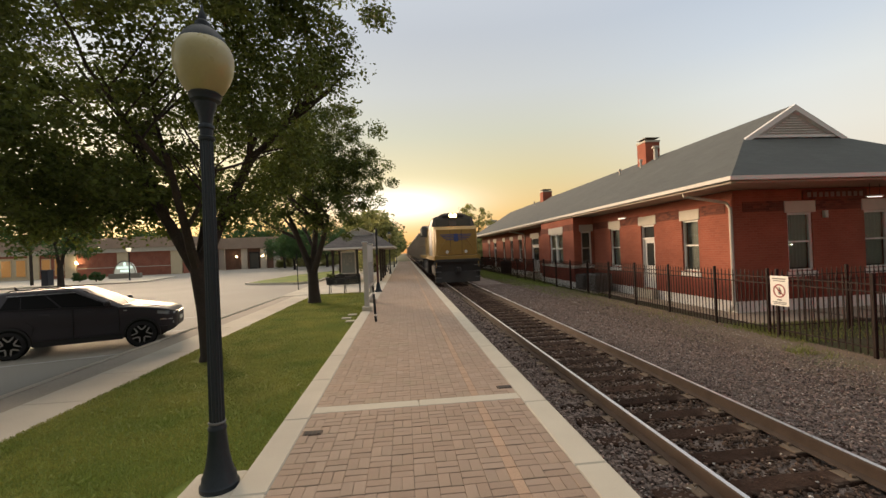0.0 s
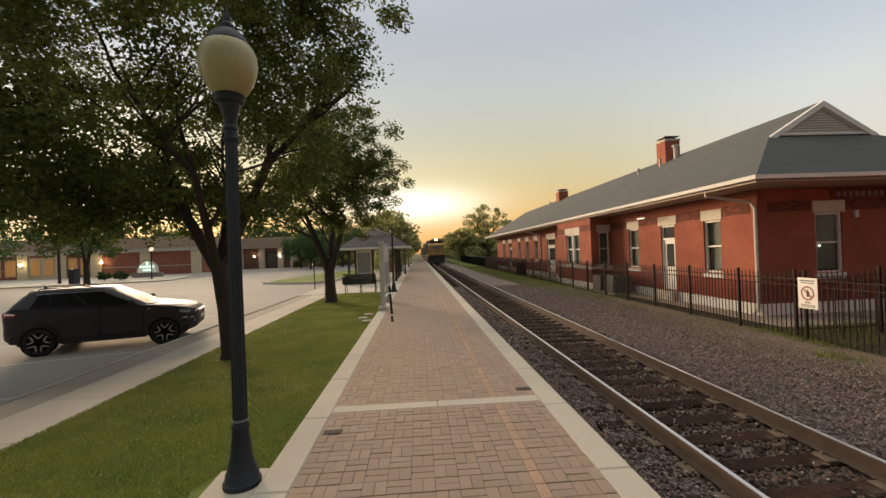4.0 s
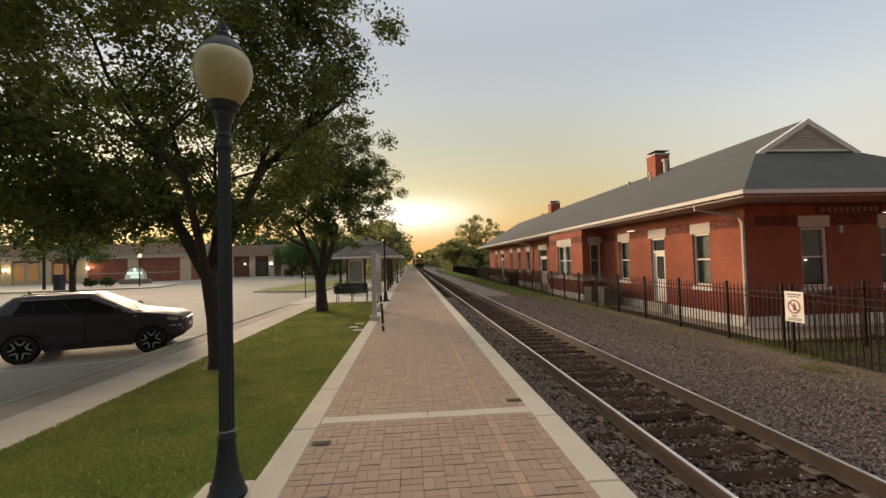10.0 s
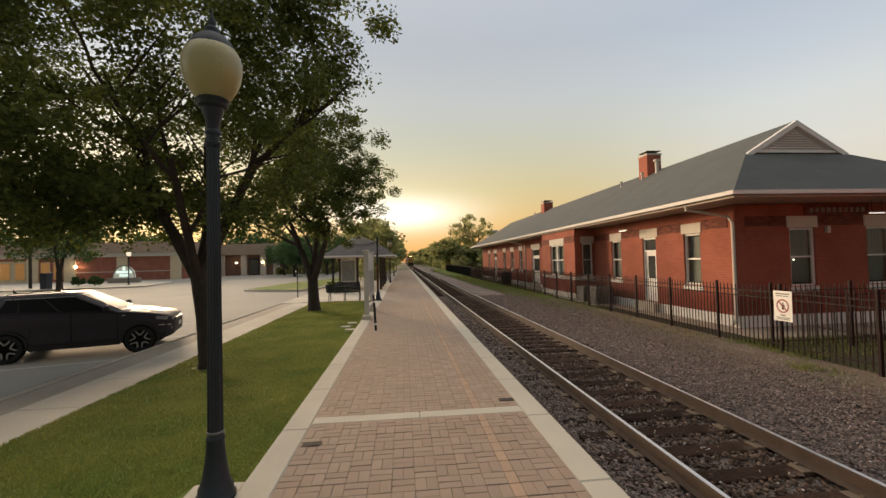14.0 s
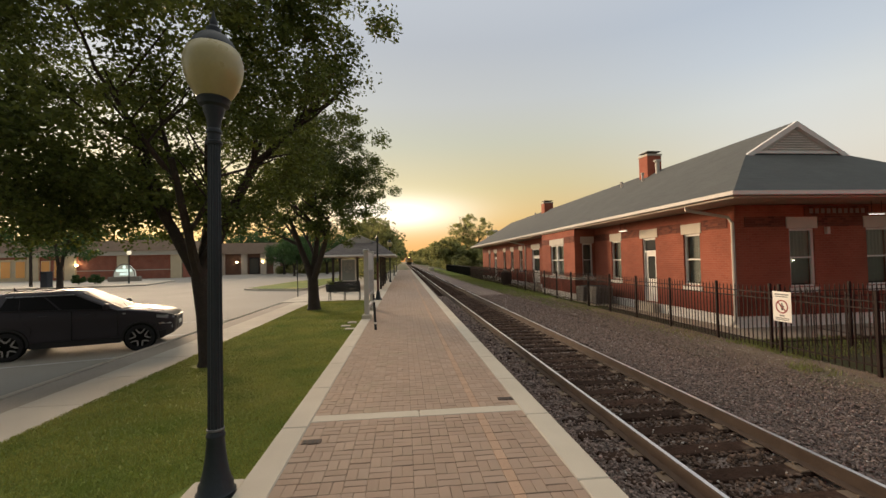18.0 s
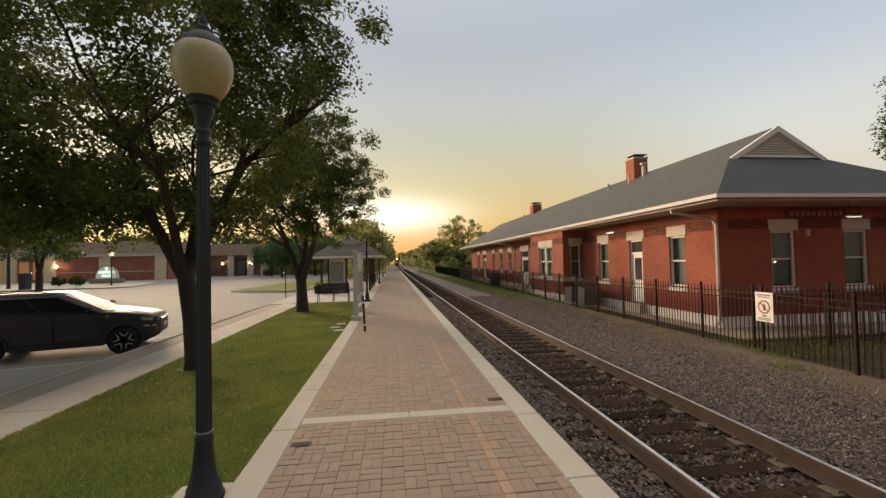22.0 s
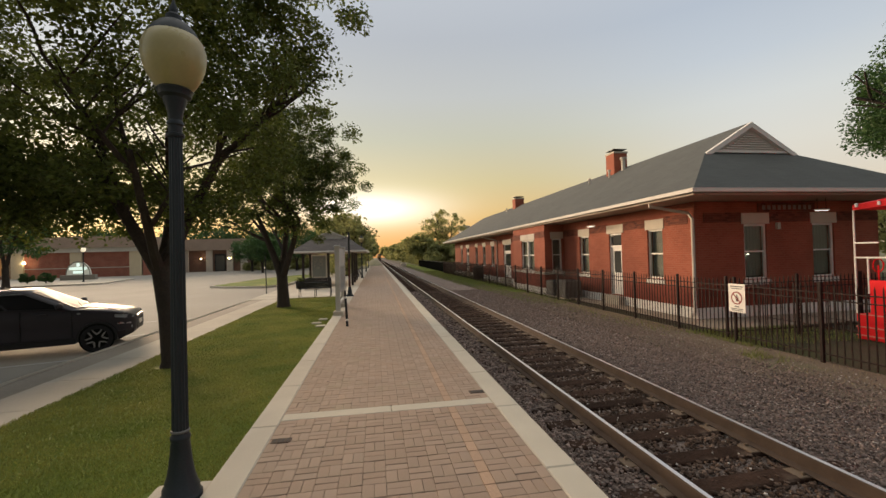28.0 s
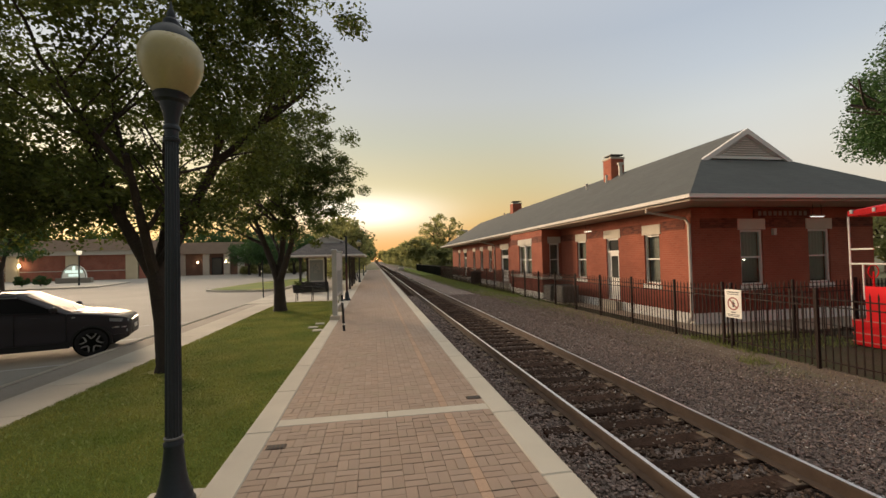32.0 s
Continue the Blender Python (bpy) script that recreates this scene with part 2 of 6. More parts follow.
def glow(name, color, strength):
    mt = bpy.data.materials.new(name)
    mt.use_nodes = True
    bs = mt.node_tree.nodes["Principled BSDF"]
    bs.inputs["Base Color"].default_value = (*color, 1)
    bs.inputs["Emission Color"].default_value = (*color, 1)
    bs.inputs["Emission Strength"].default_value = strength
    return mt


def glass(name, tint=(0.03, 0.035, 0.04), rough=0.05, shine=0.5):
    """Dark glazing that mirrors the sky."""
    mt = bpy.data.materials.new(name)
    mt.use_nodes = True
    bs = mt.node_tree.nodes["Principled BSDF"]
    bs.inputs["Base Color"].default_value = (*tint, 1)
    bs.inputs["Roughness"].default_value = rough
    bs.inputs["Specular IOR Level"].default_value = shine
    return mt


def clear_glass(name, tint):
    """Clear window glass: the room shows through, the sky mirrors in it."""
    mt = bpy.data.materials.new(name)
    mt.use_nodes = True
    nt = mt.node_tree
    nt.nodes.remove(nt.nodes["Principled BSDF"])
    tr, gl, mx, fr = (nt.nodes.new("ShaderNode" + k) for k in ("BsdfTransparent", "BsdfGlossy", "MixShader", "LayerWeight"))
    tr.inputs["Color"].default_value = (*tint, 1)
    gl.inputs["Roughness"].default_value = 0.03
    fr.inputs["Blend"].default_value = 0.5
    po, sc_ = (nt.nodes.new("ShaderNodeMath") for _ in range(2))
    po.operation, sc_.operation = "POWER", "MULTIPLY_ADD"
    po.inputs[1].default_value = 4.0
    sc_.inputs[1].default_value, sc_.inputs[2].default_value = 0.6, 0.035
    nt.links.new(fr.outputs["Facing"], po.inputs[0])
    nt.links.new(po.outputs[0], sc_.inputs[0])
    nt.links.new(sc_.outputs[0], mx.inputs[0])
    nt.links.new(tr.outputs[0], mx.inputs[1])
    nt.links.new(gl.outputs[0], mx.inputs[2])
    nt.links.new(mx.outputs[0], nt.nodes["Material Output"].inputs[0])
    return mt


def brick_wall(name, c1, c2, mortar, wide=0.215, high=0.075, joint=0.006, dim=0.82, bright=1.12):
    """Red running-bond brickwork, 0.215 x 0.075 m a brick, in upright walls of both directions."""
    mt = bpy.data.materials.new(name)
    mt.use_nodes = True
    nt = mt.node_tree
    bs = nt.nodes["Principled BSDF"]
    bs.inputs["Roughness"].default_value, bs.inputs["Specular IOR Level"].default_value = 0.9, 0.2
    tc = nt.nodes.new("ShaderNodeTexCoord")
    sp = nt.nodes.new("ShaderNodeSeparateXYZ")
    nt.links.new(tc.outputs["Object"], sp.inputs[0])
    ad = nt.nodes.new("ShaderNodeMath")
    nt.links.new(sp.outputs[0], ad.inputs[0])
    nt.links.new(sp.outputs[1], ad.inputs[1])
    cb = nt.nodes.new("ShaderNodeCombineXYZ")
    nt.links.new(ad.outputs[0], cb.inputs[0])
    nt.links.new(sp.outputs[2], cb.inputs[1])
    br = nt.nodes.new("ShaderNodeTexBrick")
    for key, val in (("Scale", 1.0), ("Mortar Size", joint), ("Brick Width", wide), ("Row Height", high), ("Bias", 0.0)):
        br.inputs[key].default_value = val
    for key, val in (("Color1", c1), ("Color2", c2), ("Mortar", mortar)):
        br.inputs[key].default_value = (*val, 1)
    nt.links.new(cb.outputs[0], br.inputs["Vector"])
    ns = nt.nodes.new("ShaderNodeTexNoise")
    ns.inputs["Scale"].default_value, ns.inputs["Detail"].default_value = 0.9, 6.0
    nt.links.new(tc.outputs["Object"], ns.inputs["Vector"])
    mr = nt.nodes.new("ShaderNodeMapRange")
    mr.inputs[1].default_value, mr.inputs[2].default_value = 0.35, 0.75
    mr.inputs[3].default_value, mr.inputs[4].default_value = dim, bright
    nt.links.new(ns.outputs["Fac"], mr.inputs[0])
    hs = nt.nodes.new("ShaderNodeHueSaturation")
    nt.links.new(br.outputs["Color"], hs.inputs["Color"])
    nt.links.new(mr.outputs[0], hs.inputs["Value"])
    nt.links.new(hs.outputs[0], bs.inputs["Base Color"])
    bp = nt.nodes.new("ShaderNodeBump")
    bp.inputs["Strength"].default_value, bp.inputs["Distance"].default_value, bp.invert = 0.5, 0.008, True
    nt.links.new(br.outputs["Fac"], bp.inputs["Height"])
    nt.links.new(bp.outputs[0], bs.inputs["Normal"])
    return mt


def leafy(name, color, other, vary=0.35, shine_through=0.35, scale=0.5):
    """Leaves: each with its own shade, light passing through."""
    mt = material(name, color, 0.55, 0, other, scale, 0.7, 30, 0.1, 0, per="island", vary=vary, spec=0.3)
    nt = mt.node_tree
    bs = nt.nodes["Principled BSDF"]
    tr = nt.nodes.new("ShaderNodeBsdfTranslucent")
    mx = nt.nodes.new("ShaderNodeMixShader")
    mx.inputs[0].default_value = shine_through
    nt.links.new(bs.inputs["Base Color"].links[0].from_socket, tr.inputs["Color"])
    nt.links.new(bs.outputs[0], mx.inputs[1])
    nt.links.new(tr.outputs[0], mx.inputs[2])
    nt.links.new(mx.outputs[0], nt.nodes["Material Output"].inputs[0])
    return mt


# ---- materials ----
M_PAVER = material("paver", (0.372, 0.256, 0.181), 0.8, 0, (0.315, 0.232, 0.172), 1.2, 0.8, 90, 0.32, 0.35, 0.004, 0.07, "object", piece=(0.335, 0.245, 0.182), stain=(0.30, 0.235, 0.16), stain_scale=1.6, stain_at=(0.55, 0.75), spec=0.35)
M_PAVER_I = material("paver_far", (0.40, 0.275, 0.193), 0.74, 0, (0.33, 0.243, 0.18), 1.2, 0.8, 90, 0.32, 0.35, 0.004, 0.07, "island", piece=(0.35, 0.256, 0.19), stain=(0.315, 0.247, 0.168), stain_scale=1.6, stain_at=(0.55, 0.75), spec=0.35)
M_PAVER_O = material("paver_orange", (0.44, 0.29, 0.19), 0.85, 0, (0.41, 0.278, 0.19), 1.2, 0.6, 90, 0.3, 0.3, 0.004, 0.1, "island")
M_JOINT = material("joint_sand", (0.155, 0.108, 0.076), 0.95, fine=200)
M_CONC = material("concrete", (0.57, 0.51, 0.405), 0.88, 0, (0.47, 0.42, 0.332), 1.5, 0.6, 120, 0.22, 0.25, 0.004, stain=(0.42, 0.35, 0.27), stain_at=(0.6, 0.85))
M_WALK = material("sidewalk_concrete", (0.57, 0.51, 0.405), 0.9, 0, (0.40, 0.355, 0.285), 0.7, 0.7, 90, 0.25, 0.25, 0.004, stain=(0.33, 0.29, 0.235), stain_scale=0.5, stain_at=(0.58, 0.85), spec=0.25)
M_ASPH = material("lot_surface", (0.325, 0.298, 0.252), 0.9, 0, (0.285, 0.262, 0.222), 0.25, 0.7, 40, 0.25, 0.3, 0.006, stain=(0.27, 0.248, 0.212), stain_scale=0.15, stain_at=(0.56, 0.78), spec=0.2)
M_STATWALK = material("station_walk_concrete", (0.40, 0.325, 0.24), 0.9, 0, (0.33, 0.27, 0.20), 0.8, 0.7, 90, 0.25, 0.25, 0.004)
M_GROUND = material("ground_soil", (0.14, 0.125, 0.07), 0.95, 0, (0.09, 0.11, 0.035), 0.35, 0.9, 20, 0.4, 0.5, 0.03)
M_LAWN = material("lawn", (0.125, 0.18, 0.03), 0.95, 0, (0.18, 0.21, 0.042), 0.9, 0.9, 60, 0.35, 0.5, 0.02, stain=(0.30, 0.275, 0.075), stain_scale=0.4, stain_at=(0.52, 0.72), spec=0.1)
M_BALLAST = material("ballast", (0.30, 0.228, 0.188), 0.95, 0, (0.22, 0.166, 0.137), 1.0, 0.8, 26, 0.9, 1.0, 0.05)
M_STONE = material("ballast_stone", (0.125, 0.083, 0.064), 0.66, 0, (0.088, 0.058, 0.045), 6, 0.7, 60, 0.3, 0.3, 0.004, 0.5, "island", piece=(0.245, 0.175, 0.141), spec=0.55)
M_TRACKSTONE = material("grimy_stone", (0.078, 0.05, 0.036), 0.97, 0, (0.055, 0.035, 0.026), 6, 0.7, 60, 0.3, 0.3, 0.004, 0.5, "island", piece=(0.15, 0.104, 0.078), spec=0.1)
M_GRAVEL = material("trackside_gravel", (0.135, 0.09, 0.068), 0.66, 0, (0.10, 0.067, 0.051), 6, 0.7, 60, 0.3, 0.3, 0.004, 0.45, "island", piece=(0.245, 0.178, 0.142), spec=0.55)
M_CHIP = material("pale_chips", (0.55, 0.5, 0.44), 0.9, 0, (0.4, 0.36, 0.31), 6, 0.7, 60, 0.3, 0.2, 0.004, 0.3, "island")
M_DIRT = material("trackside_dirt", (0.20, 0.148, 0.098), 0.95, 0, (0.14, 0.104, 0.07), 0.8, 0.9, 30, 0.5, 0.6, 0.03, stain=(0.13, 0.135, 0.055), stain_scale=0.5, stain_at=(0.62, 0.78))
M_TIE = material("tie_wood", (0.066, 0.038, 0.026), 0.97, 0, (0.034, 0.02, 0.014), 5, 0.9, 34, 0.7, 0.9, 0.02, 0.35, "object", stain=(0.105, 0.073, 0.055), stain_scale=3.0, stain_at=(0.58, 0.75), spec=0.08)
M_RAILSIDE = material("rail_rust", (0.092, 0.061, 0.042), 0.9, 0.0, (0.06, 0.039, 0.028), 5, 0.6, 80, 0.3, 0.3, 0.003)
M_RAILTOP = material("rail_polished", (0.90, 0.87, 0.83), 0.34, 1.0, (0.8, 0.78, 0.74), 6, 0.4, 80, 0.1, 0.05, 0.001)
M_PLATE = material("tie_plate", (0.19, 0.135, 0.09), 0.8, 0.1, (0.2, 0.14, 0.09), 12, 0.7, 80, 0.3, 0.2, 0.003)
M_BRICK = brick_wall("red_brick", (0.37, 0.112, 0.066), (0.32, 0.094, 0.056), (0.36, 0.15, 0.098))
M_BRICK_D = brick_wall("dark_brick", (0.24, 0.075, 0.047), (0.12, 0.042, 0.03), (0.19, 0.085, 0.058))
M_BRICK_L = brick_wall("deep_red_brick", (0.25, 0.058, 0.035), (0.21, 0.048, 0.03), (0.24, 0.08, 0.055))
M_STONEW = material("limestone", (0.66, 0.60, 0.50), 0.85, 0, (0.56, 0.50, 0.41), 2, 0.6, 60, 0.25, 0.25, 0.004)
M_WHITE = material("white_paint", (0.80, 0.77, 0.71), 0.6, 0, (0.66, 0.63, 0.58), 2, 0.5, 60, 0.12, 0.12, 0.003)
M_TRIM = material("cream_paint", (0.60, 0.545, 0.46), 0.65, 0, (0.5, 0.45, 0.38), 2, 0.5, 60, 0.15, 0.12, 0.003)
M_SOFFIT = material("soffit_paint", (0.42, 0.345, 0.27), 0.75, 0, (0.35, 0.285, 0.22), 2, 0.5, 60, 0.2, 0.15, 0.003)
M_ROOF = brick_wall("asphalt_shingle", (0.108, 0.113, 0.105), (0.097, 0.10, 0.095), (0.082, 0.085, 0.08), 0.3, 0.075, 0.003, 0.93, 1.06)
M_GLASS = glass("dark_glass", (0.05, 0.053, 0.05), 0.06)
M_CLEAR = clear_glass("window_glass", (0.84, 0.87, 0.84))
M_BLACK = material("black_iron", (0.014, 0.014, 0.015), 0.5, 0.0, (0.024, 0.023, 0.023), 6, 0.6, 80, 0.3, 0.1, 0.002, spec=0.3)
M_LAMP = material("green_black_iron", (0.017, 0.024, 0.028), 0.45, 0.0, (0.03, 0.037, 0.045), 4, 0.6, 70, 0.3, 0.15, 0.003, spec=0.3)
M_BARK = material("bark", (0.055, 0.04, 0.03), 0.95, 0, (0.03, 0.023, 0.017), 4, 0.8, 30, 0.6, 0.9, 0.03)
M_LEAF = leafy("leaf", (0.102, 0.128, 0.026), (0.064, 0.086, 0.02), 0.4, 0.42)
# far leaves: paler base colour, the haze of distance is put into it
M_LEAF_HAZED = leafy("hazed_leaf", (0.30, 0.30, 0.115), (0.24, 0.25, 0.10), 0.25, 0.68)
M_LEAF_MID = leafy("leaf_mid", (0.066, 0.13, 0.038), (0.044, 0.09, 0.027), 0.3, 0.3)
M_BLADE = leafy("grass_blade", (0.122, 0.172, 0.03), (0.36, 0.33, 0.085), 0.3, 0.4, 1.1)
M_DRYGRASS = leafy("dry_grass", (0.36, 0.285, 0.175), (0.27, 0.225, 0.12), 0.3, 0.35)
M_WEED = leafy("weed", (0.16, 0.205, 0.05), (0.235, 0.235, 0.085), 0.3, 0.4)
M_FENCE = material("fence_iron", (0.03, 0.018, 0.015), 0.6, 0.0, (0.018, 0.013, 0.012), 6, 0.6, 80, 0.3, 0.1, 0.002, spec=0.1)
M_SCREEN = material("black_screen", (0.012, 0.013, 0.011), 0.95, spec=0.0)
M_DARKWOOD = material("dark_stained_wood", (0.04, 0.028, 0.022), 0.7, 0, (0.04, 0.03, 0.024), 4, 0.6, 50, 0.3, 0.2, 0.004)
M_PALEGLASS = glass("pale_glass", (0.33, 0.37, 0.35), 0.1)
M_POSTER = material("poster", (0.26, 0.31, 0.31), 0.6, 0, (0.55, 0.55, 0.5), 6, 0.9, 25, 0.5, 0)
M_GREYWHITE = material("weathered_white", (0.56, 0.54, 0.49), 0.7, 0, (0.46, 0.43, 0.38), 2, 0.6, 60, 0.2, 0.15, 0.003)
M_GREYMETAL = material("grey_metal", (0.16, 0.16, 0.155), 0.5, 0.3, (0.11, 0.11, 0.105), 3, 0.6, 60, 0.2, 0.1, 0.002)
M_PINKTRIM = material("worn_red_edge", (0.62, 0.16, 0.13), 0.6)
M_REDPAINT = material("red_paint", (0.74, 0.008, 0.014), 0.55, 0, (0.6, 0.006, 0.011), 2, 0.5, 60, 0.1, 0.1, 0.002, spec=0.15)
M_CARPAINT = material("dark_grey_car_paint", (0.036, 0.032, 0.037), 0.44, 0.0, (0.042, 0.038, 0.044), 1, 0.5, 400, 0.05, 0, spec=0.18)
M_CARGLASS = glass("car_glass", (0.012, 0.012, 0.013), 0.42, 0.08)
M_CHROMEISH = material("satin_trim", (0.35, 0.35, 0.35), 0.3, 0.8, bump=0)
M_HEADGLASS = glass("headlight_glass", (0.25, 0.26, 0.28), 0.08)
M_TAIL = material("red_lens", (0.30, 0.01, 0.01), 0.15, bump=0)
M_DARKRUB = material("rubber", (0.014, 0.014, 0.015), 0.85, fine=120)
M_RIM = material("alloy", (0.36, 0.345, 0.33), 0.4, 0.3, bump=0)
M_PAINTLINE = material("faded_line_paint", (0.52, 0.50, 0.46), 0.8, 0, (0.36, 0.34, 0.31), 2.5, 0.9, 40, 0.4, 0.1, 0.002)
M_BANKBRICK = brick_wall("bank_brick", (0.38, 0.135, 0.09), (0.32, 0.115, 0.078), (0.36, 0.20, 0.145))
M_WINGWALL = brick_wall("brown_brick", (0.21, 0.115, 0.08), (0.17, 0.095, 0.068), (0.22, 0.15, 0.11))
# cream stucco with the warm glow of the wall lamps put into its colour
M_LAMPCREAM = material("lamplit_cream", (0.72, 0.60, 0.40), 0.8, 0, (0.6, 0.49, 0.32), 0.8, 0.6, 40, 0.2, 0.2, 0.004)
M_SIGNRED = material("faded_red_print", (0.30, 0.045, 0.04), 0.6, bump=0.1)
M_SHROOF = brick_wall("brown_grey_shingle", (0.135, 0.115, 0.10), (0.105, 0.09, 0.08), (0.07, 0.06, 0.055), 0.3, 0.12, 0.006)
M_BROWNROOF = material("brown_shingle", (0.30, 0.215, 0.15), 0.9, 0, (0.23, 0.165, 0.12), 0.6, 0.6, 12, 0.4, 0.4, 0.02)
M_AMBERGLASS = glow("amber_lit_glass", (0.50, 0.24, 0.07), 0.16)
M_BULB = glow("bulb", (1.0, 0.74, 0.40), 30.0)
M_TUBE = glow("fluorescent_tube", (1.0, 0.96, 0.88), 0.8)
M_LITGLOBE = glow("lit_globe", (1.0, 0.86, 0.62), 0.55)
M_STONEGREY = material("grey_stone", (0.27, 0.24, 0.2), 0.9, 0, (0.2, 0.18, 0.15), 2, 0.6, 30, 0.3, 0.3, 0.01)
M_LITSIGN = glow("lit_sign_face", (0.62, 0.62, 0.53), 0.16)
M_GREENMARK = glow("green_letters", (0.75, 0.95, 0.85), 0.7)
M_NAVY = material("navy_metal", (0.02, 0.025, 0.045), 0.5, bump=0.1)
M_TRAINYELLOW = material("yellow_loco_paint", (0.40, 0.235, 0.045), 0.55, 0, (0.30, 0.18, 0.045), 1.0, 0.7, 30, 0.25, 0.1, 0.003)
M_TRAINGREY = material("grey_loco_paint", (0.13, 0.125, 0.12), 0.6, 0, (0.09, 0.085, 0.08), 1.0, 0.7, 30, 0.25, 0.1, 0.003)
M_TRAINDARK = material("grimy_black", (0.03, 0.027, 0.025), 0.8, 0, (0.05, 0.042, 0.036), 2, 0.7, 30, 0.3, 0.1, 0.003)
M_WAGON = material("grey_wagon_steel", (0.40, 0.34, 0.27), 0.75, 0, (0.28, 0.23, 0.18), 0.6, 0.8, 14, 0.4, 0.2, 0.004)
M_BLUEMARK = material("blue_mark", (0.06, 0.09, 0.25), 0.5, bump=0)
M_HEADLAMP = glow("train_headlight", (1.0, 0.45, 0.13), 20.0)

# ---- ground and platform ----
GZ = -0.36                                   # soil level beside the track


def slab(name, label, category, x0, x1, y0, y1, z0, z1, mt, kind="structure"):
    return thing(name, label, category, kind=kind, mb=MB().box(x0, x1, y0, y1, z0, z1), mats=mt)


slab("ground", "dusty brown and green soil reaching to the horizon", "ground", -900, 900, -300, 1500, -1.4, -0.44, M_GROUND)
slab("ballast_bed", "crushed grey and purple stone under the track", "ballast", 1.28, 6.2, -30, 900, -1.0, -0.425, M_BALLAST)
slab("trackside_strip", "dry dirt and weeds between ballast and fence", "ground", 6.2, 8.2, -30, 900, -1.0, GZ - 0.01, M_DIRT)
M_YARD = material("dark_yard_soil", (0.085, 0.07, 0.05), 0.95, 0, (0.055, 0.065, 0.026), 1.2, 0.9, 30, 0.5, 0.6, 0.03, spec=0.1)
slab("station_yard", "dark soil and patchy grass beside the station", "ground", 8.2, 40, -30, 70, -1.0, GZ - 0.016, M_YARD)
M_STRIP = material("dusty_strip", (0.38, 0.322, 0.25), 0.95, 0, (0.29, 0.245, 0.19), 0.9, 0.8, 40, 0.4, 0.3, 0.006)
slab("grass_verge", "green grass verge between the track and the fence", "grass", 6.9, 9.2, 23, 120, -0.9, GZ + 0.0, M_LAWN)
slab("station_walk", "tan concrete walk along the station wall", "walkway", 8.8, 9.73, 11.45, 50, -0.9, GZ + 0.012, M_STATWALK)
slab("station_walk_end", "tan concrete walk along the station end", "walkway", 8.8, 30, 9.8, 11.47, -0.9, GZ + 0.016, M_STATWALK)
slab("lawn", "short green lawn with dry patches beside the platform", "lawn", -5.0, -1.9, -12, 21.3, -0.6, -0.05, M_LAWN)
slab("road", "pale worn parking lot and street surface", "road", -160, -6.72, -30, 420, -0.9, -0.2, M_ASPH)
slab("platform_plaza", "concrete paving under the shelter", "pavement", -5.6, -1.9, 21.3, 70, -0.6, -0.03, M_WALK)
slab("street_walk", "pale concrete walk beside the parking lot", "pavement", -6.74, -5.6, 21.33, 70, -0.6, -0.05, M_WALK)

platform = thing("platform", "red brick paver railway platform edged with concrete", "platform", kind="structure",
                 mb=MB().box(-1.6, 1.0, -12, 92, -0.7, -0.045), mats=M_JOINT)


def kerb(x0, x1, name):
    y = -12.0
    while y < 92:
        n = 1.52 if y < 40 else 13.0
        part(name, MB().bbox(x0, x1, y + 0.004, y + n - 0.004, -0.7, 0.0, 0.012), M_CONC, platform)
        y += n


kerb(-1.9, -1.6, "kerbstone")
kerb(1.0, 1.3, "kerbstone")
for y0, w in ((4.86, 0.21),):
    for x0, x1 in ((-1.597, -0.297), (-0.293, 0.997)):
        part("concrete_band", MB().bbox(x0, x1, y0, y0 + w, -0.1, -0.002, 0.008), M_CONC, platform)

M_DARKJOINT = material("dark_joint", (0.16, 0.135, 0.105), 0.95)
sidewalk = thing("sidewalk", "pale concrete sidewalk along the parking lot", "pavement", kind="structure",
                 mb=MB().box(-6.62, -5.2, -12, 21.3, -0.6, -0.095), mats=M_DARKJOINT)
for i in range(22):
    y0 = -12 + i * 1.515
    part("sidewalk_slab", MB().bbox(-5.975, -5.005, y0 + 0.004, y0 + 1.511, -0.2, -0.055, 0.008), M_WALK, sidewalk)
part("gutter_strip", MB().box(-6.582, -5.98, -12, 21.3, -0.3, -0.068), M_STRIP, sidewalk, "dusty grey paved strip behind the kerb")
for i in range(12):
    part("kerb_joint", MB().box(-6.643, -6.585, -12 + i * 3.0, -9.0 + i * 3.0, -0.3, -0.085), M_TRAINDARK, sidewalk, "dark joint beside the kerbstone")
    part("kerbstone", MB().bbox(-6.71, -6.645, -12 + i * 3.0, -9.01 + i * 3.0, -0.6, -0.045, 0.02), M_CONC, sidewalk)

# ---- railway track ----
track = new("railway_track")
tagged(track, "single railway track with rusty rails on dark wooden ties", "railway track", kind="structure")
RAIL_X = (2.30, 3.805)
prof = [(-0.07, -0.17), (0.07, -0.17), (0.07, -0.158), (0.012, -0.135), (0.012, -0.045), (0.036, -0.036), (0.036, -0.006),
        (0.028, 0.0), (-0.028, 0.0), (-0.036, -0.006), (-0.036, -0.036), (-0.012, -0.045), (-0.012, -0.135), (-0.07, -0.158)]
for rx in RAIL_X:
    mb = MB().prism([(rx + u, -0.2 + w) for u, w in prof], "y", -20, 900)
    rail = part("rail", mb, M_RAILSIDE, track)
    part("rail_head", MB().box(rx - 0.025, rx + 0.018, -20, 900, -0.2, -0.197), M_RAILTOP, rail, "polished running surface")
tie_mesh = [MB().bbox(-1.28, 1.28, -0.115, 0.115, -0.18, 0.0, 0.012).mesh("tie", M_TIE),
            MB().bbox(-1.30, 1.27, -0.112, 0.12, -0.18, 0.003, 0.016).mesh("tie", M_TIE)]
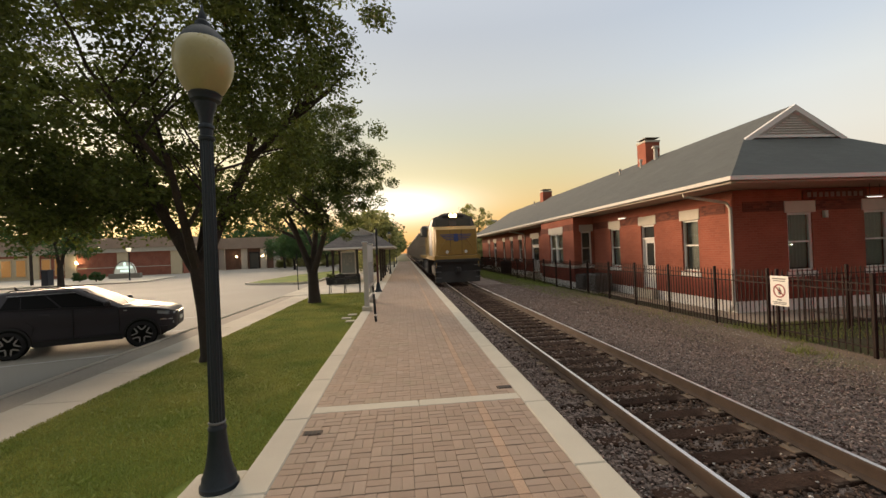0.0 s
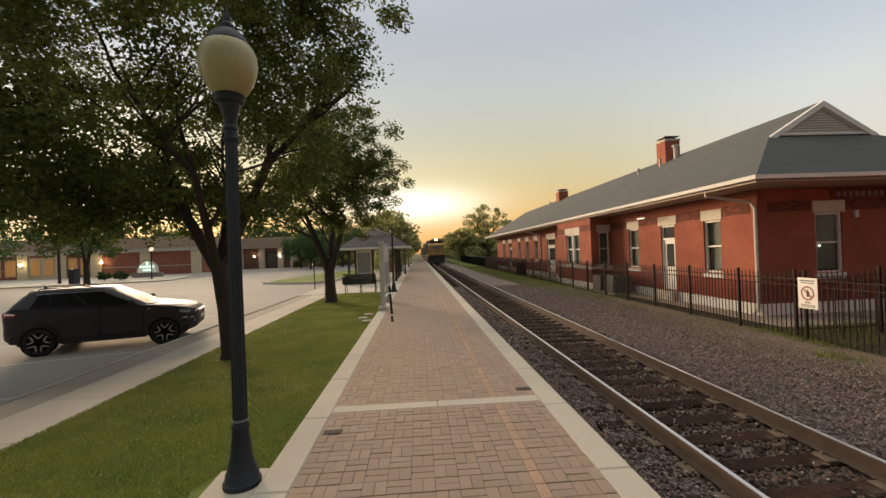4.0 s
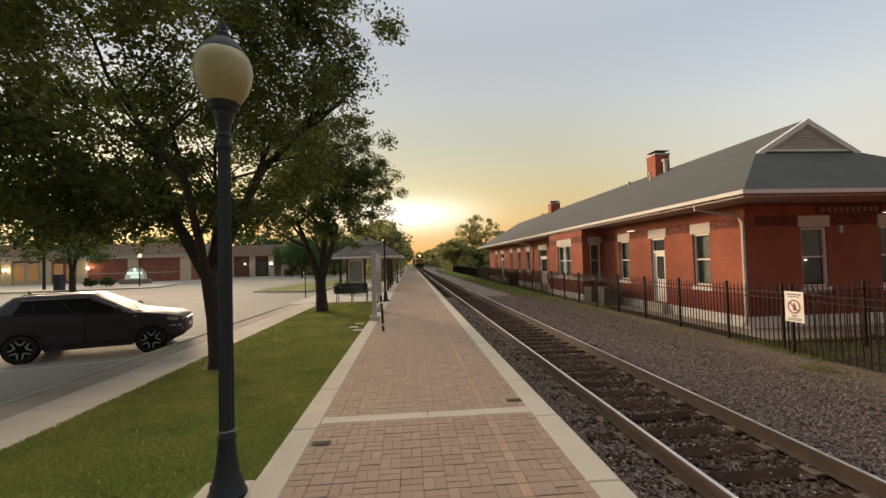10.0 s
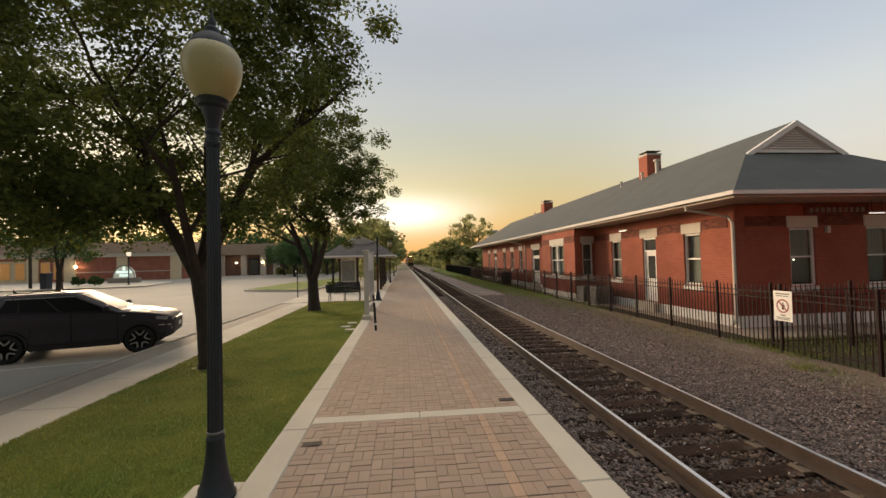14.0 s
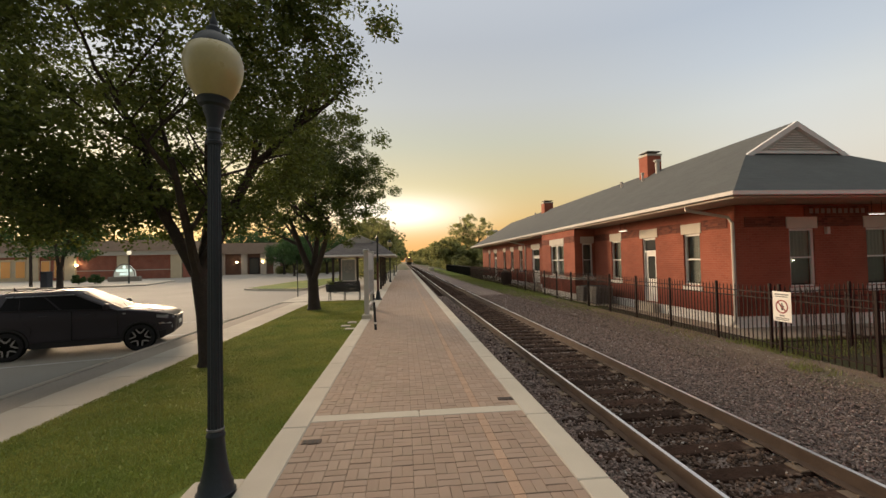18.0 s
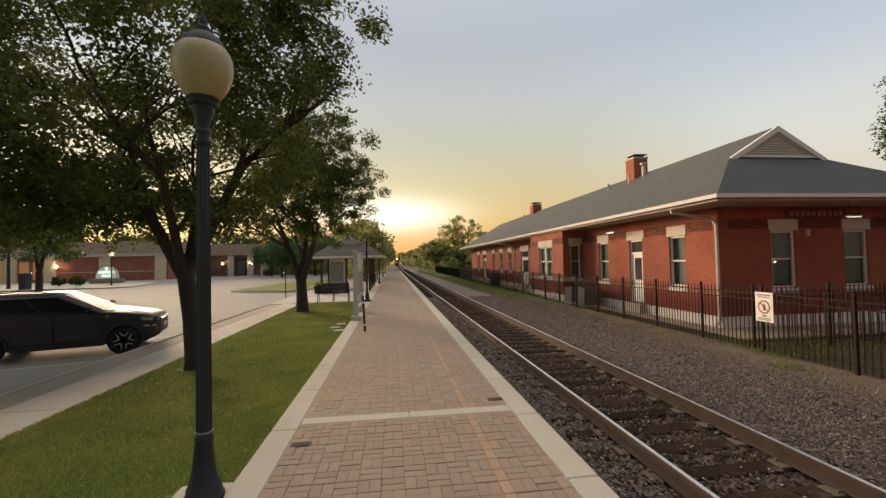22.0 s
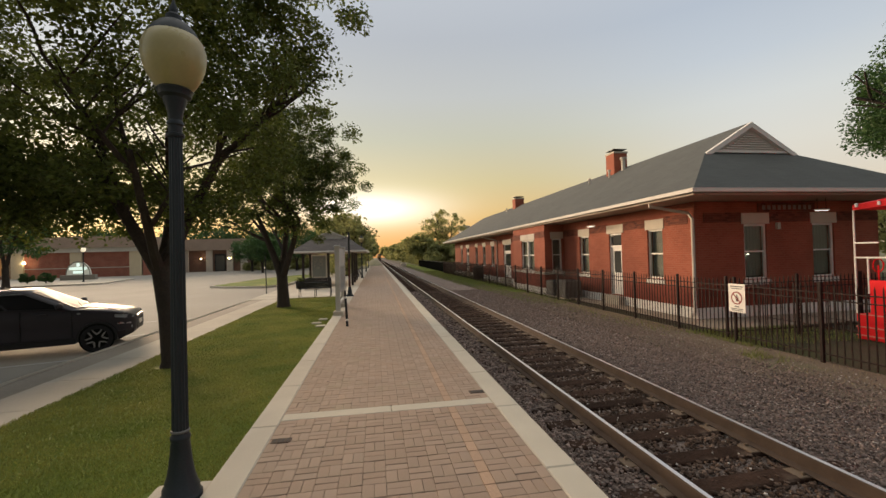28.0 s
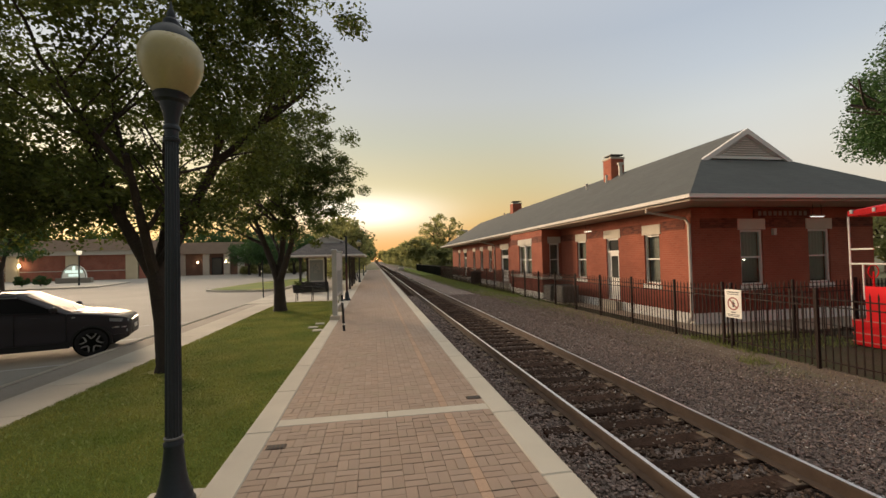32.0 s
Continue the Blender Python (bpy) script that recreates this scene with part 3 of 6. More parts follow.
plate_mesh = MB().bbox(-0.18, 0.18, -0.095, 0.095, 0, 0.016, 0.004).mesh("tie_plate", M_PLATE)
spike_mesh = MB().bbox(-0.018, 0.018, -0.016, 0.016, 0, 0.03, 0.006).mesh("spike", M_PLATE)
RT = random.Random(5)
far_ties = MB()
TIE_Y = []
for i in range(1300):
    y = -6 + i * 0.545 + RT.uniform(-0.03, 0.03)
    TIE_Y.append(y)
    if i < 150:
        t_ob = part("tie", tie_mesh[i % 2], None, track, at=pose(3.05 + RT.uniform(-0.03, 0.03), y, -0.385 + RT.uniform(-0.006, 0.006), 0, RT.uniform(-0.3, 0.3), RT.uniform(-0.8, 0.8)))
        for rx in RAIL_X:
            p = part("tie_plate", plate_mesh, None, track, at=pose(rx, y, -0.388))
            if i < 60:
                for dx in (-0.1, 0.1):
                    part("spike", spike_mesh, None, p, at=pose(dx, RT.choice((-0.05, 0.05)), 0.014))
    else:
        far_ties.box(1.78, 4.33, y - 0.115, y + 0.115, -0.5, -0.385)
part("far_ties", far_ties, M_TIE, track, kind="stuff")

# ---- station building ----
WX, WX2, WY, WY2 = 9.72, 16.95, 11.45, 52.0
EX, EX2, EY, EY2, EZ = 8.5, 18.02, 10.05, 53.4, 3.62
BAYX, BAY0, BAY1 = 8.6, 20.8, 25.9
station = new("station_building")
tagged(station, "single-storey red brick railway station with grey hipped roof", "building")


def wall_holes(mb, axis, c0, c1, u0, u1, z0, z1, holes, mi=0):
    """A wall with real openings: axis 'x' is a wall across x (running in y), holes are (u0, u1, z0, z1)."""
    us = sorted({u0, u1, *[h[0] for h in holes], *[h[1] for h in holes]})
    for a, b in zip(us, us[1:]):
        mid, z = (a + b) / 2, z0
        spans = sorted((h[2], h[3]) for h in holes if h[0] <= mid <= h[1])
        for s0, s1 in [*spans, (z1, z1)]:
            if s0 > z + 1e-4:
                mb.box(c0, c1, a, b, z, s0, mi) if axis == "x" else mb.box(a, b, c0, c1, z, s0, mi)
            z = s1
    return mb


def local(axis, c, u, z):
    """A pose whose x runs along the wall, y into it, z up, at the wall's outer face."""
    return pose(c, u, z, 0, 0, -90) if axis == "x" else pose(u, c, z)


M_GABLE = material("gable_board", (0.60, 0.58, 0.53), 0.8, 0, (0.5, 0.48, 0.44), 2, 0.5, 50, 0.2, 0.2, 0.004)
ROOM_SHADE = material("room_shade", (0.05, 0.05, 0.05), 0.9, bump=0)
M_PANEGLINT = glow("pane_glint_glow", (1.0, 0.9, 0.7), 6.0)
M_BLIND = material("blind", (0.24, 0.235, 0.215), 0.7, 0, (0.18, 0.175, 0.16), 2, 0.5, 50, 0.1, 0.1, 0.002)


def sash(parent, axis, c, u0, u1, z0, z1, blind=0.02):
    """A double-hung window with stone lintel and sill; x along the wall."""
    w, h = u1 - u0, z1 - z0
    t = 0.07
    mb = MB().box(0, t, 0.06, 0.14, 0, h).box(w - t, w, 0.06, 0.14, 0, h).box(t, w - t, 0.06, 0.14, h - t, h).box(t, w - t, 0.06, 0.14, 0, 0.05)
    m = local(axis, c, u0 if axis == "y" else u1, z0)
    win = part("window", mb, M_WHITE, parent, at=m)
    part("meeting_rail", MB().box(t, w - t, 0.08, 0.13, h * 0.5 - 0.025, h * 0.5 + 0.025), M_WHITE, win)
    for a, b, y in ((0.05, h * 0.5 - 0.025, 0.115), (h * 0.5 + 0.025, h - t, 0.1)):
        part("pane", MB().box(t, w - t, y, y + 0.01, a, b), M_CLEAR, win).visible_shadow = False
    part("blind", MB().rings([[(t + (w - 2 * t) * k / 12, 0.19 + 0.012 * (k % 2), zz) for k in range(13)] + [(t + (w - 2 * t) * k / 12, 0.2 + 0.012 * (k % 2), zz) for k in range(12, -1, -1)] for zz in (h * blind, h - t)]), M_BLIND, win, "grey-green window blind")
    part("lintel", MB().bbox(-0.09, w + 0.09, -0.03, 0.2, h, h + 0.36, 0.01), M_STONEW, win)
    sill = MB()
    for i in range(8):
        a = -0.08 + (w + 0.16) * i / 8
        sill.bbox(a + 0.006, a + (w + 0.16) / 8 - 0.006, -0.05, 0.14, -0.18, -0.02, 0.012)
    sill.box(-0.08, w + 0.08, -0.03, 0.15, -0.17, -0.04)
    part("window_sill", sill, M_WHITE, win)
    return win


def door(parent, axis, c, u0, u1, z0, z1, ztr):
    w, h = u1 - u0, z1 - z0
    t, tr = 0.075, ztr - z0
    mb = MB().box(0, t, 0.05, 0.16, 0, h).box(w - t, w, 0.05, 0.16, 0, h).box(t, w - t, 0.05, 0.16, h - t, h).box(t, w - t, 0.05, 0.16, tr - 0.04, tr + 0.04)
    d = part("door", mb, M_WHITE, parent, at=local(axis, c, u0 if axis == "y" else u1, z0))
    leaf = MB().box(t, w - t, 0.1, 0.15, 0.02, 0.95).box(t, t + 0.13, 0.1, 0.15, 0.95, tr - 0.04).box(w - t - 0.13, w - t, 0.1, 0.15, 0.95, tr - 0.04)
    leaf.box(t + 0.13, w - t - 0.13, 0.1, 0.15, tr - 0.2, tr - 0.04).box(t + 0.13, w - t - 0.13, 0.09, 0.1, 0.25, 0.8)
    part("door_leaf", leaf, M_WHITE, d)
    part("pane", MB().box(t + 0.13, w - t - 0.13, 0.12, 0.13, 0.95, tr - 0.2), M_GLASS, d)
    part("transom_pane", MB().box(t, w - t, 0.11, 0.12, tr + 0.04, h - t), M_GLASS, d)
    part("lintel", MB().bbox(-0.16, w + 0.16, -0.03, 0.2, h, h + 0.36, 0.01), M_STONEW, d)
    part("door_handle", MB().tube([(w - t - 0.05, 0.1, 1.0), (w - t - 0.05, 0.04, 1.0), (w - t - 0.17, 0.04, 1.0)], 0.014, 6), M_BLACK, d)
    part("step", MB().bbox(-0.2, w + 0.2, -0.32, 0.1, -0.36, -0.02, 0.015), M_CONC, d)
    return d


SIDE_W = [(12.98, 13.82, 0.86, 2.66), (18.15, 19.05, 0.86, 2.66), (34.2, 35.2, 0.95, 2.66), (37.1, 38.1, 0.95, 2.66), (40.1, 41.0, 0.95, 2.66), (47.3, 48.3, 0.95, 2.66)]
SIDE_D = [(15.48, 16.4, 0.02, 2.66), (29.8, 31.6, 0.02, 2.66), (44.0, 45.3, 0.02, 2.66)]
END_W = [(11.53, 12.41, 0.86, 2.68), (14.21, 15.1, 0.86, 2.68)]
BAY_W = [(22.3, 24.4, 0.9, 2.66)]
WT = 0.3
sh = SIDE_W + SIDE_D
for a, b in ((WY + 0.3, BAY0), (BAY1, WY2)):
    sw = wall_holes(MB(), "x", WX, WX + WT, a, b, 0.0, 3.42, [h for h in sh if a < h[0] < b])
    part("side_wall", sw.mesh("side_wall", M_BRICK, weld=True), None, station)
part("end_wall", wall_holes(MB(), "y", WY, WY + WT, WX + WT, WX2, 0.0, 3.42, END_W).mesh("end_wall", M_BRICK, weld=True), None, station)
part("corner_pier", MB().box(WX - 0.002, WX + WT, WY - 0.002, WY + WT, 0.0, 3.42), M_BRICK, station)
part("far_wall", MB().box(WX2 - WT, WX2, WY + WT, WY2, 0, 3.42).box(WX + WT, WX2, WY2 - WT, WY2, 0, 3.42), M_BRICK, station)
RET_W = [(BAYX + 0.42, BAYX + 0.98, 0.9, 2.66)]
for bw in (wall_holes(MB(), "x", BAYX, BAYX + WT, BAY0, BAY1, 0.0, 3.42, BAY_W), wall_holes(MB(), "y", BAY0, BAY0 + WT, BAYX + WT, WX + WT, 0.0, 3.42, RET_W),
           wall_holes(MB(), "y", BAY1 - WT, BAY1, BAYX + WT, WX + WT, 0.0, 3.42, [])):
    part("bay_wall", bw.mesh("bay_wall", M_BRICK, weld=True), None, station)
cuts_l = [(h[0] - 0.1, h[1] + 0.1) for h in SIDE_D]
for u0, u1 in ((WY + 0.001, BAY0), (BAY1, WY2)):
    y = u0
    for a, b in [*[c for c in cuts_l if u0 < c[0] < u1], (u1, u1)]:
        part("lower_wall", MB().box(WX - 0.03, WX + 0.05, y, a, 0.0, 0.66), M_BRICK_L, station)
        y = b
part("lower_wall", MB().box(WX - 0.03, WX2 + 0.03, WY - 0.03, WY + 0.05, 0.0, 0.66), M_BRICK_L, station)
part("lower_wall", MB().box(BAYX - 0.03, BAYX + 0.05, BAY0 - 0.03, BAY1 + 0.03, 0.0, 0.72), M_BRICK_L, station)
part("lower_wall", MB().box(BAYX + 0.05, WX - 0.03, BAY0 - 0.03, BAY0 + 0.05, 0.0, 0.72), M_BRICK_L, station)
part("bay_belt", MB().box(BAYX - 0.04, BAYX + 0.05, BAY0 - 0.04, BAY1 + 0.04, 0.72, 0.86).box(BAYX + 0.05, WX - 0.001, BAY0 - 0.04, BAY0 + 0.05, 0.72, 0.86), M_STONEW, station)
# added dark sheets stand in for the unlit depth of the rooms
part("room_lining", MB().box(WX + 0.9, WX + 0.95, WY + 0.9, WY2 - 0.9, 0, 3.4).box(WX + 0.95, WX2 - 0.9, WY + 0.9, WY + 0.95, 0, 3.4), ROOM_SHADE, station)
base = MB()
for x0, x1, y0, y1 in ((WX - 0.05, WX + WT, WY - 0.05, BAY0), (WX - 0.05, WX + WT, BAY1, WY2 + 0.05), (WX + WT, WX2 + 0.05, WY - 0.05, WY + WT),
                       (BAYX - 0.05, BAYX + WT, BAY0 - 0.05, BAY1 + 0.05), (BAYX + WT, WX - 0.05, BAY0 - 0.05, BAY0 + WT)):
    base.box(x0, x1, y0, y1, GZ - 0.3, 0.0)
part("stone_base", base, M_WHITE, station, "white painted stone footing")
cuts = sorted([(h[0] - 0.1, h[1] + 0.1) for h in sh] + [(BAY0 - 0.02, BAY1 + 0.02)])
y = WY + 0.3
for a, b in [*cuts, (WY2, WY2)]:
    if a - y > 0.1:
        part("brick_band", MB().box(WX - 0.018, WX + 0.1, y, a, 2.74, 3.08), M_BRICK_D, station)
    y = b
for a, b in ((BAY0 + 0.02, 22.18), (24.52, BAY1 - 0.02)):
    part("brick_band", MB().box(BAYX - 0.018, BAYX + 0.1, a, b, 2.74, 3.08), M_BRICK_D, station)
for h in SIDE_W:
    sash(station, "x", WX, *h)
sash(station, "y", WY, *END_W[0], blind=0.05)
sash(station, "y", WY, *END_W[1], blind=0.05)
# glowing bead stands in for a reflection in the pane; the cord is invented
il = part("interior_lamp", MB().lathe([(0.008, -0.014), (0.026, -0.006), (0.026, 0.006), (0.008, 0.014)], 12, (11.80, WY + 0.156, 1.68)), M_PANEGLINT, station, "small glowing bead standing in for a reflection in the pane")
part("cord", MB().tube([(11.80, WY + 0.156, 1.71), (11.80, WY + 0.156, 2.6)], 0.004, 4), M_BLACK, il)
sash(station, "x", BAYX, BAY_W[0][0], 23.32, 0.9, 2.66)
sash(station, "x", BAYX, 23.38, BAY_W[0][1], 0.9, 2.66)
part("mullion", MB().box(BAYX + 0.02, BAYX + 0.2, 23.3, 23.4, 0.9, 2.66), M_WHITE, station)
sash(station, "y", BAY0, *RET_W[0])
for h in SIDE_D:
    door(station, "x", WX, *h, 2.1)

# roof: hips with a small louvred gable at each end
RX, RZ, GY, GY2, GB = 13.26, 6.5, 12.8, 50.8, 5.39
slope = (RZ - EZ) / (RX - EX)
gx = RX - (RZ - GB) / slope
gx2 = 2 * RX - gx
TH = 0.12
rv = [(EX, EY, EZ), (EX2, EY, EZ), (EX2, EY2, EZ), (EX, EY2, EZ), (gx, GY, GB), (gx2, GY, GB), (RX, GY, RZ), (gx, GY2, GB), (gx2, GY2, GB), (RX, GY2, RZ)]
rf = [(0, 4, 6, 9, 7, 3), (1, 2, 8, 9, 6, 5), (0, 1, 5, 4), (3, 7, 8, 2)]
roof_mb = MB().add(rv, rf)
roof_mb.add([(x, y, z - TH) for x, y, z in rv], [tuple(reversed(f)) for f in rf])
roof_mb.add([(EX, EY, EZ), (EX2, EY, EZ), (EX2, EY2, EZ), (EX, EY2, EZ), (EX, EY, EZ - TH), (EX2, EY, EZ - TH), (EX2, EY2, EZ - TH), (EX, EY2, EZ - TH)],
            [(0, 1, 5, 4), (1, 2, 6, 5), (2, 3, 7, 6), (3, 0, 4, 7)])
roof = part("roof", roof_mb, M_ROOF, station)
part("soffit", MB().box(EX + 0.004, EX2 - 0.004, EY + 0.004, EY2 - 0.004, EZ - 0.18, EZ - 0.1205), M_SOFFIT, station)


def gutter(pts, name="gutter"):
    mb = MB()
    for (x0, y0), (x1, y1) in zip(pts, pts[1:]):
        mb.box(min(x0, x1) - 0.06, max(x0, x1) + 0.06, min(y0, y1) - 0.06, max(y0, y1) + 0.06, EZ - 0.105, EZ + 0.005)
    return part(name, mb, M_GUTTER, station)


M_GUTTER = material("gutter_paint", (0.74, 0.70, 0.63), 0.9, 0, (0.64, 0.60, 0.54), 2, 0.5, 60, 0.12, 0.1, 0.002, spec=0.1)
gutter([(EX - 0.062, EY - 0.06), (EX - 0.062, EY2)])
gutter([(EX + 0.06, EY - 0.062), (EX2, EY - 0.062)])
gable = MB()
gable.add([(gx + 0.25, GY - 0.001, GB + 0.02), (gx2 - 0.25, GY - 0.001, GB + 0.02), (RX, GY - 0.001, RZ - 0.16)], [(0, 1, 2)])
gable.add([(gx + 0.25, GY + 0.1, GB + 0.02), (gx2 - 0.25, GY + 0.1, GB + 0.02), (RX, GY + 0.1, RZ - 0.16)], [(2, 1, 0)])
gb = part("gable", gable, M_GABLE, station)
for s in (-1, 1):
    n = Vector((RX - gx, 0, RZ - GB)).normalized()
    rk = MB()
    a, b = Vector((RX + s * (RX - gx + 0.08), 0, GB - 0.05)), Vector((RX, 0, RZ + 0.0))
    dn = Vector((0, 0, -0.2))
    rk.rings([[(p.x, GY - 0.16, p.z) for p in (a, b, b + dn, a + dn * 0.9)], [(p.x, GY + 0.02, p.z) for p in (a, b, b + dn, a + dn * 0.9)]])
    part("rake_board", rk, M_WHITE, gb)
for i in range(9):
    z = GB + 0.10 + i * 0.085
    half = (RZ - 0.33 - z) / slope
    if half > 0.05:
        part("louvre", MB().box(RX - half, RX + half, -0.06, 0.0, -0.012, 0.012, turn=Matrix.Translation((0, GY - 0.02, z)) @ Matrix.Rotation(radians(35), 4, "X")), M_WHITE, gb)
part("gable_sill", MB().box(gx + 0.2, gx2 - 0.2, GY - 0.12, GY, GB - 0.02, GB + 0.07), M_WHITE, gb)


def chimney(y, x, z0, z1, w):
    c = part("chimney", MB().bbox(x - w / 2, x + w / 2, y - w / 2, y + w / 2, z0, z1 - 0.1, 0.01), M_BRICK, station)
    part("cap", MB().box(x - w / 2 - 0.025, x + w / 2 + 0.025, y - w / 2 - 0.025, y + w / 2 + 0.025, z1 - 0.1, z1), M_CONC, c)
    part("rain_cap", MB().box(x - w / 2, x + w / 2, y - w / 2, y + w / 2, z1 + 0.12, z1 + 0.15).box(x - 0.05, x + 0.05, y - 0.05, y + 0.05, z1, z1 + 0.12), M_BLACK, c)


chimney(20.95, 13.1, 5.9, 7.42, 0.8)
chimney(37.2, 13.1, 5.9, 7.15, 0.85)


def pipe(x, y, z0, z1, r=0.05):
    part("vent_pipe", MB().lathe([(r, z0), (r, z1 - 0.1), (r * 1.7, z1 - 0.1), (r * 1.7, z1)], 10, (x, y, 0)), M_TRIM, station)


pipe(12.3, 20.4, 5.7, 6.35), pipe(12.4, 22.7, 5.7, 6.3), pipe(12.5, 38.9, 5.8, 6.4), pipe(12.9, 20.0, 6.0, 6.95, 0.1)


def downspout(y, x=WX):
    mb = MB().tube([(EX + 0.05, y + 0.55, EZ - 0.14), (EX + 0.05, y + 0.55, EZ - 0.28), (x - 0.1, y + 0.12, EZ - 0.55), (x - 0.06, y, EZ - 0.75), (x - 0.06, y, -0.1), (x - 0.22, y, -0.3)], 0.05, 8)
    part("downspout", mb, M_TRIM, station, smooth=True)


downspout(11.48), downspout(33.2)

# ---- street lamps ----


def lamp_post(at, tall=True):
    lp = thing("street_lamp", "dark green cast-iron lamp post with amber acorn globe", "street lamp", pose(*at), "platform lamps")
    part("base", MB().lathe([(0.155, -0.05), (0.155, -0.01), (0.138, 0.01), (0.134, 0.06), (0.118, 0.085), (0.115, 0.11), (0.104, 0.14), (0.088, 0.23), (0.077, 0.33), (0.068, 0.43), (0.074, 0.445), (0.074, 0.465), (0.063, 0.48), (0.063, 0.5)], 28), M_LAMP, lp, smooth=True)
    sh = MB()
    seg = 32
    for z0, z1, r0, r1 in ((0.5, 2.93, 0.062, 0.05),):
        rings = []
        for z, r in ((z0, r0), (z1, r1)):
            rings.append([((r if k % 2 else r * 0.9) * math.cos(2 * math.pi * k / seg), (r if k % 2 else r * 0.9) * math.sin(2 * math.pi * k / seg), z) for k in range(seg)])
        sh.rings(rings)
    part("shaft", sh, M_LAMP, lp)
    part("collar_band", MB().lathe([(0.066, 0.497), (0.069, 0.5), (0.069, 0.512), (0.064, 0.516)], 28), M_GREYMETAL, lp, "worn grey ring above the base")
    part("capital", MB().lathe([(0.062, 2.92), (0.066, 2.929), (0.066, 2.949), (0.05, 2.958), (0.052, 3.015), (0.063, 3.025), (0.063, 3.044), (0.05, 3.063), (0.06, 3.139), (0.085, 3.215), (0.088, 3.243), (0.12, 3.262), (0.125, 3.291), (0.135, 3.309), (0.12, 3.329)], 28), M_LAMP, lp, smooth=True)
    part("globe", MB().lathe([(0.115, 3.314), (0.155, 3.357), (0.198, 3.433), (0.227, 3.519), (0.237, 3.595), (0.233, 3.661), (0.21, 3.728), (0.18, 3.766)], 36), M_GLOBE, lp, smooth=True)
    part("cap", MB().lathe([(0.19, 3.742), (0.185, 3.766), (0.155, 3.823), (0.11, 3.87), (0.075, 3.889), (0.06, 3.899), (0.06, 3.937), (0.03, 3.965), (0.035, 3.994), (0.012, 4.051), (0.004, 4.107)], 28), M_LAMP, lp, smooth=True)
    return lp


M_DARKRED = material("dull_red_paint", (0.12, 0.035, 0.03), 0.6)
M_GLOBE = material("amber_globe", (0.37, 0.32, 0.145), 0.3, 0, (0.30, 0.255, 0.105), 3, 0.8, 40, 0.1, 0.05, 0.002)
lamp = lamp_post((-2.06, 3.42, 0.02))
thing("lamp_footing", "square concrete footing under the lamp post", "footing", mb=MB().bbox(-2.36, -1.905, 3.13, 3.68, -0.5, -0.028, 0.015), mats=M_CONC)
copy_thing(lamp, pose(-1.72, 38.5, -0.03))
ip = thing("iron_post", "slim dark iron post with flared base beside the board", "post", pose(-1.76, 20.7, -0.03))
part("base", MB().lathe([(0.2, 0.0), (0.19, 0.08), (0.13, 0.14), (0.10, 0.35), (0.075, 0.45), (0.06, 0.5)], 20), M_LAMP, ip, smooth=True)
part("shaft", MB().lathe([(0.055, 0.5), (0.048, 2.9), (0.07, 2.95), (0.07, 3.0), (0.05, 3.05), (0.06, 3.12), (0.02, 3.25)], 16), M_LAMP, ip, smooth=True)
part("banner_plate", MB().bbox(-0.05, 0.05, -0.06, 0.06, 0.5, 1.9, 0.01), M_DARKRED, ip, "dull red wrap on the lower shaft")

# ---- fence ----


def fence_panel(a, b, z, first):
    """An iron panel from a to b with a post at a."""
    a, b = Vector((*a, z)), Vector((*b, z))
    n = (b - a).length
    ang = math.atan2(b.y - a.y, b.x - a.x)
    fp = thing("fence_panel", "black iron picket fence panel beside the station", "fence", Matrix.Translation(a) @ Matrix.Rotation(ang, 4, "Z"), "station fence panels")
    part("post", fence_post, None, fp)
    for zz in (0.18, 1.22, 1.36):
        part("rail", MB().box(0.035, n - 0.035, -0.014, 0.014, zz, zz + 0.022), M_FENCE, fp)
    k = int(n / 0.125)
    for i in range(1, k):
        part("picket", picket, None, fp, at=pose(i * n / k, 0, 0))
    return fp


picket = MB().box(-0.009, 0.009, -0.009, 0.009, 0.06, 1.48).add([(-0.009, -0.009, 1.48), (0.009, -0.009, 1.48), (0.009, 0.009, 1.48), (-0.009, 0.009, 1.48), (0, 0, 1.55)], [(0, 1, 4), (1, 2, 4), (2, 3, 4), (3, 0, 4)]).mesh("picket", M_FENCE)
fence_post = MB().bbox(-0.032, 0.032, -0.032, 0.032, -0.2, 1.58, 0.01).mesh("post", M_FENCE)
ys = [4.55, 6.45, 8.4, 10.3, 12.3, 14.25, 16.2, 18.2, 20.2, 22.2, 24.2, 26.2, 28.2, 30.2, 32.2, 34.2, 36.2, 38.2, 40.2, 42.2, 44.2, 46.2, 48.2, 50.2, 52.2]
for a, b in zip(ys, ys[1:]):
    fence_panel((8.1, a), (8.1, b), GZ - 0.02, a == ys[0])
fx = [8.2, 10.3, 12.3, 14.3]
for a, b in zip(fx, fx[1:]):
    fence_panel((a, 8.75), (b, 8.75), GZ - 0.02, False)

